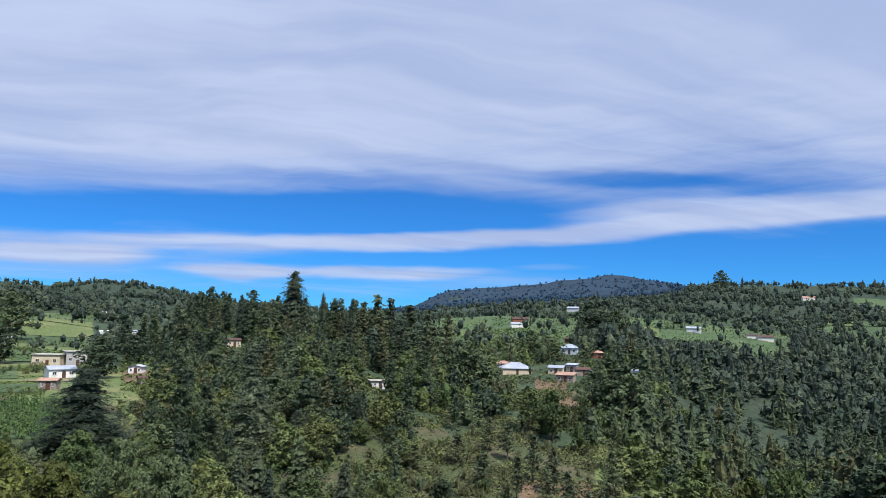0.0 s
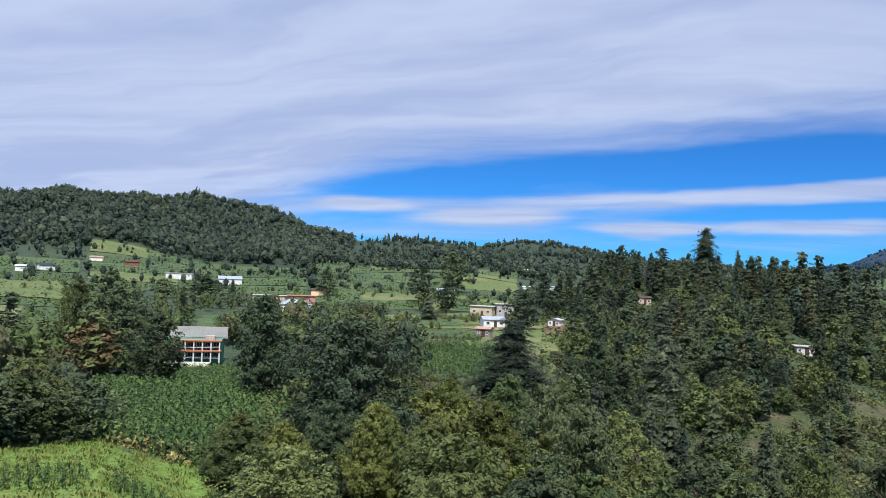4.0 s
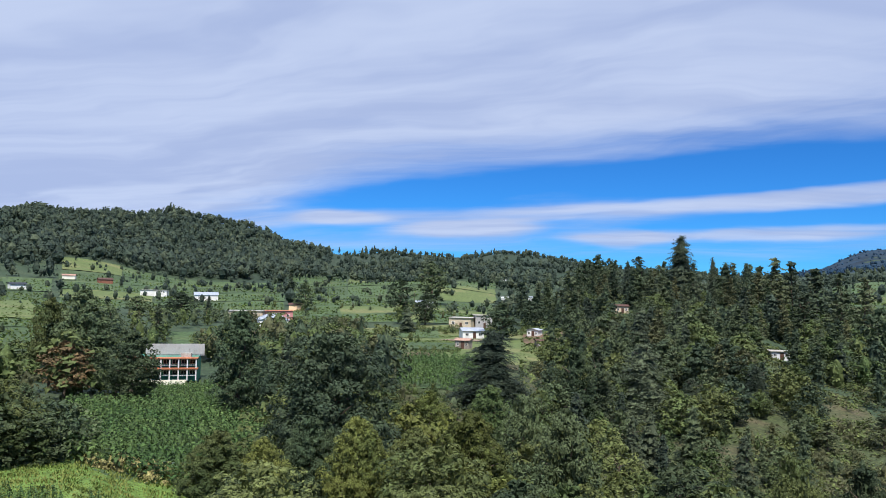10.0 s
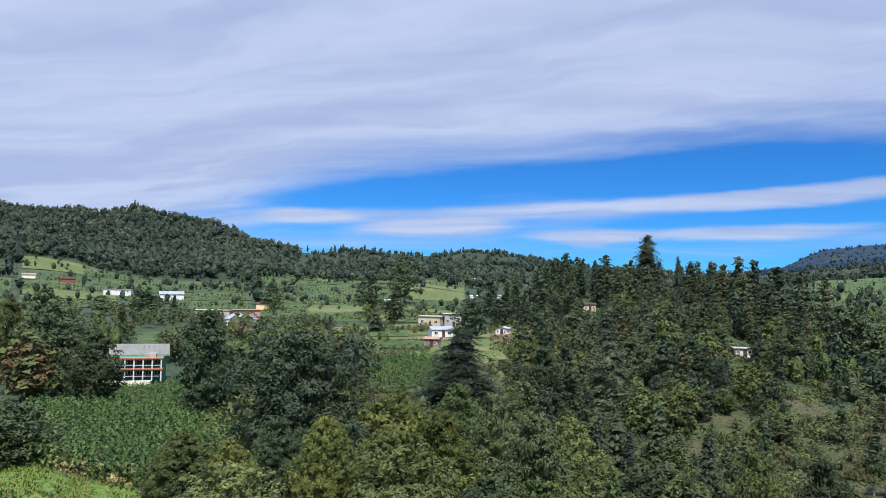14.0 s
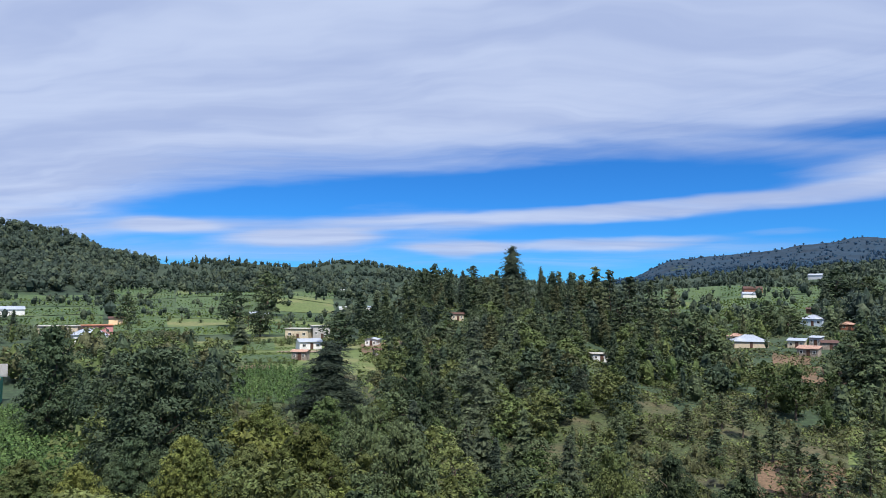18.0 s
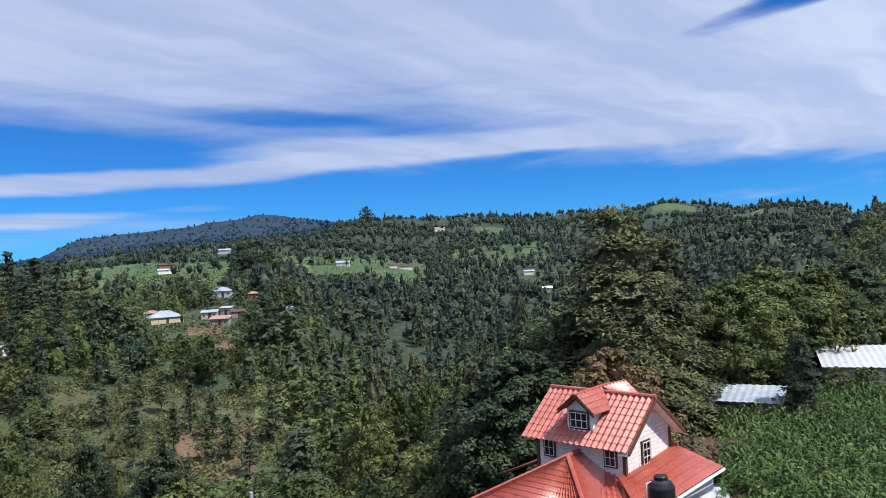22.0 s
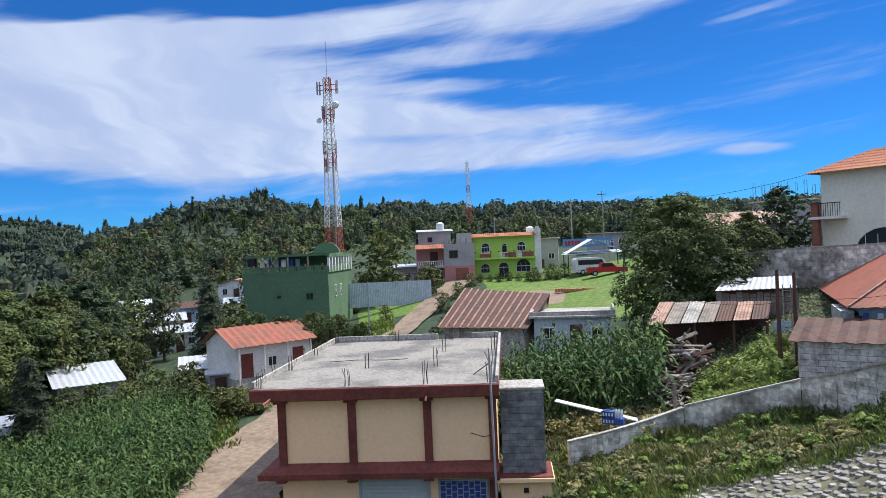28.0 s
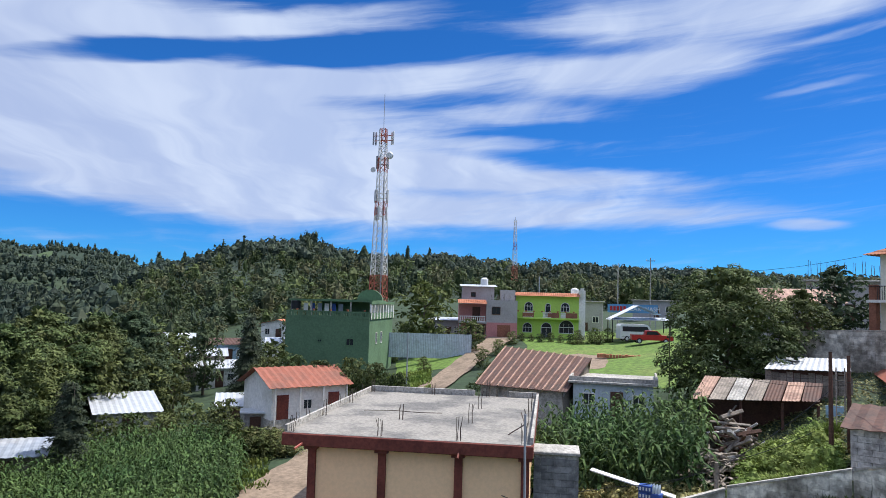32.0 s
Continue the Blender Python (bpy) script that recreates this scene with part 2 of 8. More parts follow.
# far mountain: the blue haze of distance is put into its base colour
M_HAZEMOUNTAIN = material("haze_tinted_far_mountain", (0.014, 0.040, 0.072), 0.95, 0.6, 0.03, 0.006, 0.0, second=(0.024, 0.055, 0.082))
# its floor: same haze blue, darkened so gaps between trees read as shadow
M_MOUNTSHADE = material("shade_painted_mountain_floor", (0.010, 0.029, 0.050), 0.95, 0.5, 0.03, 0.006)
M_FIELD2 = material("young_crop_field", (0.058, 0.092, 0.036), 0.95, 0.5, 0.7, 0.05, 0.6, second=(0.066, 0.098, 0.034))
M_FIELD3 = material("dark_crop_field", (0.044, 0.072, 0.028), 0.95, 0.5, 0.9, 0.05, 0.6, second=(0.062, 0.088, 0.034))
M_BARK = material("bark", (0.13, 0.10, 0.075), 0.95, 0.5, 9, 1.0, 0.6)
M_CROP = leafage("crop_leaves", (0.058, 0.098, 0.026), (0.098, 0.126, 0.034), 0.4, 0.0, 1.0)
M_CORN = leafage("corn_leaves", (0.040, 0.080, 0.025), (0.080, 0.122, 0.038), 0.5, 0.0, 4.0, 0.8)
M_FRESH = leafage("fresh_grass_blades", (0.12, 0.185, 0.04), (0.19, 0.235, 0.06), 0.35, 0.0, 6.0, 0.6)
M_GRASS = leafage("grass_blades", (0.12, 0.165, 0.036), (0.18, 0.19, 0.055), 0.3, 0.0, 6.0, 0.6)
M_LAWN = material("lawn_turf", (0.10, 0.165, 0.03), 0.95, 0.5, 2.0, 0.08, 0.5, second=(0.15, 0.18, 0.05))
M_FIELD = material("crop_field", (0.050, 0.084, 0.032), 0.95, 0.5, 0.8, 0.05, 0.6, second=(0.082, 0.108, 0.042))
M_MEADOW = material("meadow", (0.088, 0.118, 0.036), 0.95, 0.4, 0.8, 0.05, 0.4, second=(0.140, 0.142, 0.056))
M_EARTH = material("bare_earth", (0.135, 0.086, 0.052), 0.95, 0.45, 2.0, 0.2, 0.6, second=(0.088, 0.066, 0.040))
M_DIRT = material("dirt_road", (0.235, 0.175, 0.125), 0.95, 0.35, 3.0, 0.4, 0.5, second=(0.16, 0.12, 0.085))
M_FENCE = material("pale_fence_sheet", (0.50, 0.55, 0.60), 0.5, 0.2, 3.0, 0.8, 0.1)
M_CONCRETE = material("concrete", (0.40, 0.375, 0.335), 0.9, 0.5, 6.0, 0.5, 0.5, second=(0.25, 0.235, 0.205))
M_PEACH = material("peach_plaster", (0.90, 0.60, 0.35), 0.85, 0.06, 6.0, 0.5, 0.15)
M_MAROON = material("maroon_paint", (0.17, 0.045, 0.032), 0.7, 0.3, 6.0, 0.8, 0.15)
M_WHITE = material("white_plaster", (0.76, 0.74, 0.70), 0.8, 0.15, 5.0, 0.6, 0.15, second=(0.62, 0.60, 0.55))
M_REDROOF = material("red_tile_sheet", (0.36, 0.078, 0.052), 0.30, 0.2, 5.0, 0.7, 0.1, second=(0.40, 0.11, 0.075))
M_REDROOF.node_tree.nodes["Principled BSDF"].inputs["Specular IOR Level"].default_value = 0.7
M_RUST = material("rusty_sheet", (0.092, 0.045, 0.033), 0.75, 0.4, 3.0, 0.9, 0.3, second=(0.06, 0.036, 0.03))
M_RUSTRED = material("red_oxide_sheet", (0.27, 0.085, 0.05), 0.65, 0.22, 3.0, 0.5, 0.2, second=(0.20, 0.078, 0.05))
M_ZINC = material("zinc_sheet", (0.50, 0.52, 0.55), 0.45, 0.15, 3.0, 0.5, 0.1, metal=0.3, second=(0.5, 0.51, 0.52))
M_GREENWALL = material("dark_green_plaster", (0.11, 0.19, 0.105), 0.85, 0.2, 5.0, 0.4, 0.1)
M_LIME = material("lime_plaster", (0.46, 0.66, 0.13), 0.85, 0.1, 5.0, 0.4, 0.1)
M_BLOCK = material("grey_block", (0.46, 0.445, 0.42), 0.95, 0.5, 4.0, 0.7, 0.5, second=(0.27, 0.255, 0.24), by_object=0.16)
M_GLASS = material("dark_window_glass", (0.03, 0.035, 0.04), 0.12, 0.1)
M_WOOD = material("dark_wood", (0.10, 0.05, 0.035), 0.75, 0.4, 12, 1.0, 0.2)
M_BLACK = material("black_plastic", (0.016, 0.016, 0.018), 0.35, 0.1)

# ---- mesh helpers ----


class Mesh:
    """Collects vertices and faces of one part."""

    def __init__(self):
        self.v, self.f = [], []

    def add(self, verts, faces):
        n = len(self.v)
        self.v += [tuple(p) for p in verts]
        self.f += [tuple(n + i for i in f) for f in faces]
        return self

    def box(self, x, y, z, sx, sy, sz, turn=0.0, bevel=0.0):
        """A box with its base's middle at x, y, z; bevel takes its edges off."""
        if bevel:
            bm = bmesh.new()
            bmesh.ops.create_cube(bm, size=1.0, matrix=Matrix.Diagonal((sx, sy, sz, 1)))
            bmesh.ops.bevel(bm, geom=bm.edges[:], offset=bevel, segments=1, affect="EDGES")
            vs, fs = [v.co.copy() for v in bm.verts], [[v.index for v in f.verts] for f in bm.faces]
            bm.free()
        else:
            vs = [Vector((a * sx / 2, b * sy / 2, c * sz / 2)) for c in (-1, 1) for b in (-1, 1) for a in (-1, 1)]
            fs = [(0, 2, 3, 1), (4, 5, 7, 6), (0, 1, 5, 4), (1, 3, 7, 5), (3, 2, 6, 7), (2, 0, 4, 6)]
        m = pose(x, y, z + sz / 2, 0, 0, turn)
        return self.add([m @ p for p in vs], fs)

    def prism(self, outline, lo, hi):
        """An upright block on an outline of (x, y)."""
        n = len(outline)
        vs = [(x, y, lo) for x, y in outline] + [(x, y, hi) for x, y in outline]
        return self.add(vs, [tuple(range(n - 1, -1, -1)), tuple(range(n, 2 * n))] + [(i, (i + 1) % n, n + (i + 1) % n, n + i) for i in range(n)])

    def profile(self, outline, y0, y1):
        """A block whose (x, z) outline runs from y0 to y1."""
        n = len(outline)
        vs = [(x, y0, z) for x, z in outline] + [(x, y1, z) for x, z in outline]
        return self.add(vs, [tuple(range(n)), tuple(range(2 * n - 1, n - 1, -1))] + [(i, n + i, n + (i + 1) % n, (i + 1) % n) for i in range(n)])

    def tube(self, path, radii, sides=6, caps=True):
        path = [Vector(p) for p in path]
        if not hasattr(radii, "__len__"):
            radii = [radii] * len(path)
        rings = []
        for i, p in enumerate(path):
            d = (path[min(i + 1, len(path) - 1)] - path[max(i - 1, 0)]).normalized()
            a = d.orthogonal().normalized() if abs(d.z) < 0.99 else Vector((1, 0, 0))
            a = (a - d * a.dot(d)).normalized()
            b = d.cross(a)
            rings.append([p + (a * math.cos(k * math.tau / sides) + b * math.sin(k * math.tau / sides)) * radii[i] for k in range(sides)])
        n = len(self.v)
        faces = [(i * sides + k, i * sides + (k + 1) % sides, (i + 1) * sides + (k + 1) % sides, (i + 1) * sides + k)
                 for i in range(len(path) - 1) for k in range(sides)]
        if caps:
            faces += [tuple(range(sides - 1, -1, -1)), tuple(range((len(path) - 1) * sides, len(path) * sides))]
        return self.add([p for r in rings for p in r], faces)

    def sheet(self, a, b, c, d, ribs, amp, rows=1, drop=0.0, samples=4, thick=0.03, square=False):
        """A ribbed roof sheet: a, b along the ridge, d, c along the eave below them; rows that step down by drop."""
        a, b, c, d = (Vector(p) for p in (a, b, c, d))
        up = (b - a).cross(d - a).normalized()
        if up.z < 0:
            up = -up
        nu = ribs * samples
        vs, fs = [], []
        lines = []
        for r in range(rows):
            lines += [(r / rows, drop), ((r + 1) / rows, 0.0)] if drop else [(r / rows, 0.0)] + ([(1.0, 0.0)] if r == rows - 1 else [])
        if drop:
            lines = [(t, h) for t, h in lines]
        for t, h in lines:
            for i in range(nu + 1):
                s = i / nu
                p = (a.lerp(b, s)).lerp(d.lerp(c, s), t)
                ph = s * ribs * math.tau
                wave = (1.0 if math.cos(ph) > 0.5 else 0.0) if square else 0.5 + 0.5 * math.cos(ph)
                vs.append(p + up * (amp * wave + (drop - h)))
        w = nu + 1
        for r in range(len(lines) - 1):
            fs += [(r * w + i, r * w + i + 1, (r + 1) * w + i + 1, (r + 1) * w + i) for i in range(nu)]
        n = len(vs)
        vs += [v - up * thick for v in vs]
        fs += [tuple(n + i for i in reversed(f)) for f in fs]
        rim = [i for i in range(w)] + [r * w + nu for r in range(1, len(lines))] + [(len(lines) - 1) * w + i for i in range(nu - 1, -1, -1)] + [r * w for r in range(len(lines) - 2, 0, -1)]
        fs += [(rim[i], rim[(i + 1) % len(rim)], n + rim[(i + 1) % len(rim)], n + rim[i]) for i in range(len(rim))]
        return self.add(vs, fs)

    def mesh(self, name, mat, smooth=False):
        me = bpy.data.meshes.new(name)
        me.from_pydata(self.v, [], self.f)
        me.materials.append(mat)
        if smooth:
            me.shade_smooth()
        me.update()
        return me


def part(name, made, mat, parent=None, label="", smooth=False):
    ob = new(name, made.mesh(name, mat, smooth))
    if parent is not None:
        ob.parent = parent
    return tagged(ob, label)


def thing(name, label, category, at=None, group="", kind=""):
    ob = new(name)
    if at is not None:
        ob.matrix_world = at
    return tagged(ob, label, category, group, kind)


def spot(bearing, d):
    b = radians(bearing)
    return d * math.sin(b), d * math.cos(b)


def array_object(name, verts, quads, mat, smooth=False):
    """One mesh out of numpy arrays of vertices and of four-cornered faces."""
    me = bpy.data.meshes.new(name)
    quads = np.asarray(quads, np.int32)
    n, (q, k) = len(verts), quads.shape
    me.vertices.add(n)
    me.vertices.foreach_set("co", np.asarray(verts, np.float32).ravel())
    me.loops.add(k * q)
    me.loops.foreach_set("vertex_index", quads.ravel())
    me.polygons.add(q)
    me.polygons.foreach_set("loop_start", np.arange(0, k * q, k, dtype=np.int32))
    me.materials.append(mat)
    me.update(calc_edges=True)
    if smooth:
        me.shade_smooth()
    return new(name, me)


# ---- the lie of the land: heights along lines of sight from the knoll ----
LINES = []


def line(bearing, *pairs):
    LINES.append((bearing, (0.0, 16.0) + pairs[0::2], (10.3, 2.2) + pairs[1::2]))


line(-180, 25, 3, 100, 8, 400, 40, 1500, 130, 4500, 300)
line(-90, 25, 2, 60, 1, 120, 0, 300, 10, 600, 30, 1200, 90, 4500, 250)
line(-58, 25, 0.8, 45, 0.5, 80, -1, 130, -3, 180, -2.5, 300, 3, 420, 6.5, 520, 15, 1000, 80, 1500, 60, 2400, 100, 3200, 240, 4500, 200)
line(-45, 20, 0.8, 45, -0.5, 80, -3, 120, -4.5, 150, -6, 300, 1, 500, 14, 600, 24, 1000, 95, 1500, 60, 4500, 40)
line(-38, 28, -2, 50, -4, 85, -3.8, 120, -5.5, 150, -8, 200, -6, 300, -1, 480, 8, 600, 15, 750, 40, 1000, 98, 1500, 60, 4500, 40)
line(-33, 30, -2.6, 55, -4.5, 100, -5.0, 155, -6.3, 310, -1.6, 490, 8, 650, 18, 780, 40, 1000, 89, 1500, 56, 4500, 40)
line(-30, 30, -3, 60, -5, 110, -6, 160, -5, 320, -2, 500, 8, 700, 20, 820, 40, 1000, 69, 1500, 50, 4500, 40)
line(-20, 30, -3, 60, -8, 85, -7, 110, -3.5, 175, -3, 250, -3, 450, 5, 700, 22, 1200, 64, 1600, 50, 4500, 30)
line(-12, 30, -4, 60, -10, 110, -6, 180, -3, 260, -3, 400, 0, 700, 14, 1200, 64, 4500, 20)
line(-5, 30, -6, 60, -12, 110, -14, 170, -8, 250, 2, 300, 11, 450, 5, 1200, 40, 4500, 20)
line(3, 30, -6, 60, -14, 110, -16, 170, -6, 250, 3, 300, 9.5, 400, 3, 1200, 30, 4500, 40)
line(9, 30, -6, 60, -15, 110, -17, 170, -9, 250, -2, 300, 3, 450, 4, 800, 22, 1500, 40, 3000, 80, 4200, 128, 4500, 118)
line(12, 30, -6.5, 60, -15, 110, -17.5, 170, -10, 250, -1.5, 300, 3.5, 420, 8, 650, 22, 1000, 32, 3000, 100, 4200, 205, 4500, 195)
line(17, 30, -7, 60, -15, 110, -18, 170, -11, 250, -1, 330, 6, 420, 14, 650, 28, 1000, 40, 3000, 130, 4000, 237, 4500, 225)
line(24, 30, -7, 60, -14, 110, -19, 170, -13, 200, -8, 250, -1, 350, 6, 500, 20, 1000, 48, 2500, 120, 4000, 308, 4500, 300)
line(29, 30, -8, 60, -15, 110, -22, 170, -22, 250, -14, 350, 2, 480, 13.4, 650, 24, 1000, 58, 1400, 75, 4000, 235, 4500, 230)
line(35, 30, -6, 60, -13, 110, -24, 170, -30, 250, -28, 350, -12, 480, 8, 650, 20, 1000, 54, 1300, 90, 2000, 60, 4500, 60)
line(45, 31, -1, 60, -9, 110, -20, 170, -28, 260, -30, 400, -20, 600, 5, 800, 28, 1300, 99, 2000, 60, 4500, 60)
line(52, 20, 0.5, 31, -0.5, 50, -2, 90, -8, 160, -16, 300, -20, 500, -5, 800, 20, 1300, 114, 2000, 70, 4500, 60)
line(62, 24, 0.4, 50, 0.2, 80, -3, 150, -8, 300, -8, 500, 5, 900, 45, 1300, 106, 2000, 60, 4500, 60)
line(70, 24, 0.4, 60, 0.8, 90, 0.6, 150, 2, 250, 9, 380, 22, 430, 24, 800, 20, 4500, 40)
line(76, 24, 0.4, 60, 1, 90, 2, 150, 5, 250, 15, 400, 34, 500, 38, 800, 30, 4500, 40)
line(85, 24, 0.3, 60, 1.5, 85, 3, 130, 6, 250, 17, 400, 32, 500, 36, 800, 30, 4500, 40)
line(95, 24, 0.3, 50, 1.5, 75, 4.3, 100, 7.2, 130, 9, 250, 16, 400, 25, 500, 31, 800, 30, 4500, 40)
line(103, 24, 0.5, 38, 2.6, 55, 4.2, 75, 5.6, 100, 7, 130, 9, 250, 13, 500, 28, 800, 30, 4500, 40)
line(112, 18, 1.8, 28, 2.0, 38, 3.0, 50, 4.6, 62, 6.4, 100, 9, 130, 10.5, 250, 14, 500, 27, 800, 30, 4500, 40)
line(120, 18, 3, 26, 3.0, 34, 3.8, 45, 6.5, 62, 9.3, 100, 11.5, 250, 15, 500, 27, 800, 30, 4500, 40)
line(128, 16, 4, 24, 4.2, 33, 5.6, 45, 8.5, 62, 10.5, 100, 12.5, 250, 16, 500, 28, 800, 30, 4500, 60)
line(150, 16, 5, 25, 5.5, 60, 9, 250, 28, 800, 60, 4500, 200)
line(180, 25, 3, 100, 8, 400, 40, 1500, 130, 4500, 300)


RIDGES = []  # the fine shape of the skyline: bearing, distance of the ridge, lift


def ridge(bearing, d, lift):
    RIDGES.append((bearing, d, lift))


ridge(-62, 1000, -8)
ridge(-57.5, 1000, -19)
ridge(-54.8, 1000, -12)
ridge(-50.5, 1000, -2)
ridge(-47.7, 1000, 10)
ridge(-45.5, 1000, -5)
ridge(-43.5, 1000, -7)
ridge(-41.4, 1000, -9)
ridge(-39, 1000, 5)
ridge(-36.8, 1000, -1)
ridge(-34.1, 1000, -3)
ridge(-31.4, 1000, -6)
ridge(-28, 1000, -8)
ridge(-25.6, 1150, -9)
ridge(-23.2, 1200, -2)
ridge(-18, 1200, -6)
ridge(-13.7, 1200, 5)
ridge(-8.7, 1200, 3)
ridge(-2, 1200, 6)
ridge(4, 1200, 0)
ridge(9.65, 4100, -1)
ridge(10.76, 4100, 13)
ridge(12.3, 4100, 27)
ridge(16.8, 4000, 13)
ridge(20.4, 4000, 8)
ridge(23, 4000, -4)
ridge(25.1, 4000, 18)
ridge(27.7, 4000, 40)
ridge(30.2, 1300, 17)
ridge(32.6, 1300, 9)
ridge(35.3, 1300, 5)
ridge(41.6, 1300, -5)
ridge(46, 1300, -10)
ridge(51.35, 1300, -31)
ridge(55.6, 1300, -9)
ridge(58.3, 1300, -16)
ridge(61.5, 1300, -28)
ridge(66, 1300, 12)
ridge(67.8, 1300, 25)
ridge(70, 480, 0)
ridge(75.6, 480, 2)
ridge(80, 480, 6)
ridge(84.5, 480, -4)
ridge(90.7, 480, 2)
ridge(96.7, 520, 4)
ridge(101.6, 520, 10)
ridge(106.6, 520, 3)
ridge(112, 520, 0)


def height(x, y):
    """The ground's height at plan places, as arrays or single numbers."""
    x, y = np.asarray(x, float), np.asarray(y, float)
    b, d = np.degrees(np.arctan2(x, y)), np.hypot(x, y)
    keys = np.array([l[0] for l in LINES], float)
    stack = np.array([np.interp(d.ravel(), l[1], l[2]) for l in LINES])
    i = np.clip(np.searchsorted(keys, b.ravel()) - 1, 0, len(keys) - 2)
    t = np.clip((b.ravel() - keys[i]) / (keys[i + 1] - keys[i]), 0, 1)
    t = t * t * (3 - 2 * t) * 0.6 + t * 0.4
    n = np.arange(d.size)
    z = stack[i, n] * (1 - t) + stack[i + 1, n] * t
    rb, rd, rl = np.array(RIDGES, float).T
    far = np.interp(b.ravel(), rb, rd)
    rise = np.clip((d.ravel() / far - 0.6) / 0.4, 0, 1)
    z = z + np.interp(b.ravel(), rb, rl, 0, 0) * rise * rise * (3 - 2 * rise)
    rough = np.clip((d.ravel() - 60) / 400, 0, 1)
    fx, fy = x.ravel(), y.ravel()
    z = z + rough * (2.2 * np.sin(fx / 37 + 1.3 * np.sin(fy / 53)) + 1.6 * np.sin(fy / 29 + fx / 61)) * np.clip(d.ravel() / 500, 0.4, 1.6)
    return z.reshape(d.shape) if d.ndim else float(z[0])


def ground_at(bearing, d):
    return height(*spot(bearing, d))


def drape(name, label, category, mat, b0, b1, d0, d1, lift=0.06, wobble=0.12, seed=0, kind="structure"):
    """A patch of the ground between two bearings and two distances, with an uneven outline, laid on the land."""
    nu, nv = max(8, int((b1 - b0) * 1.6)), max(8, int(12 * math.log(d1 / d0) / 0.3))
    rng = np.random.default_rng(seed + 7)
    lo, hi, le, ri = (rng.normal(0, wobble, k) for k in (nu + 1, nu + 1, nv + 1, nv + 1))
    for a in (lo, hi, le, ri):
        a[:] = np.convolve(np.pad(a, 2, mode="edge"), np.ones(5) / 5, "valid")
    s, t = np.meshgrid(np.linspace(0, 1, nu + 1), np.linspace(0, 1, nv + 1))
    tt = t * (1 + hi[None, :] * 0.8 - lo[None, :] * 0.8) + lo[None, :] * 0.8
    ss = s * (1 + ri[:, None] * 0.5 - le[:, None] * 0.5) + le[:, None] * 0.5
    b, d = np.radians(b0 + (b1 - b0) * ss), d0 * (d1 / d0) ** tt
    x, y = d * np.sin(b), d * np.cos(b)
    z = height(x, y) + lift * np.maximum(1, d / 130)
    i = np.arange((nu + 1) * (nv + 1)).reshape(nv + 1, nu + 1)
    q = np.stack([i[:-1, :-1], i[:-1, 1:], i[1:, 1:], i[1:, :-1]], -1).reshape(-1, 4)
    return tagged(array_object(name, np.stack([x, y, z], -1).reshape(-1, 3), q, mat, True), label, category, kind=kind)


def build_ground():
    b = np.radians(np.concatenate([np.arange(-180, -64, 3.0), np.arange(-64, 132, 0.5), np.arange(132, 180, 3.0)]))
    d = np.concatenate([[0.01, 4, 8, 12], 16 * (4900 / 16) ** np.linspace(0, 1, 112)])
    bb, dd = np.meshgrid(b, d)
    x, y = dd * np.sin(bb), dd * np.cos(bb)
    x[0], y[0] = 0.4, 0.3
    z = height(x, y)
    n, k = len(b), len(d)
    i = np.arange(n * k).reshape(k, n)
    nxt = np.roll(i, -1, axis=1)
    q = np.stack([i[:-1], nxt[:-1], nxt[1:], i[1:]], -1).reshape(-1, 4)
    verts = np.stack([x, y, z], -1).reshape(-1, 3)
    ob = array_object("ground", verts, q[:, ::-1], M_SOIL, True)
    tagged(ob, "grassy hillsides and valley running to the horizon", "ground", kind="structure")


build_ground()

# ---- trees ----


def blades(centres, normals, size, rng, aspect=0.6, jitter=0.7):
    """Three-cornered leaf clumps at the centres, roughly facing the normals."""
    n = len(centres)
    nn = normals + rng.normal(0, jitter, (n, 3))
    nn /= np.linalg.norm(nn, axis=1)[:, None] + 1e-9
    a = np.cross(nn, rng.normal(0, 1, (n, 3)))
    a /= np.linalg.norm(a, axis=1)[:, None] + 1e-9
    b = np.cross(nn, a)
    s = (size * rng.uniform(0.6, 1.35, n))[:, None]
    a, b = a * s, b * s * aspect
    v = np.stack([centres - a * 0.8 - b * 0.5, centres + a, centres - a * 0.4 + b * 1.1], 1).reshape(-1, 3)
    return v


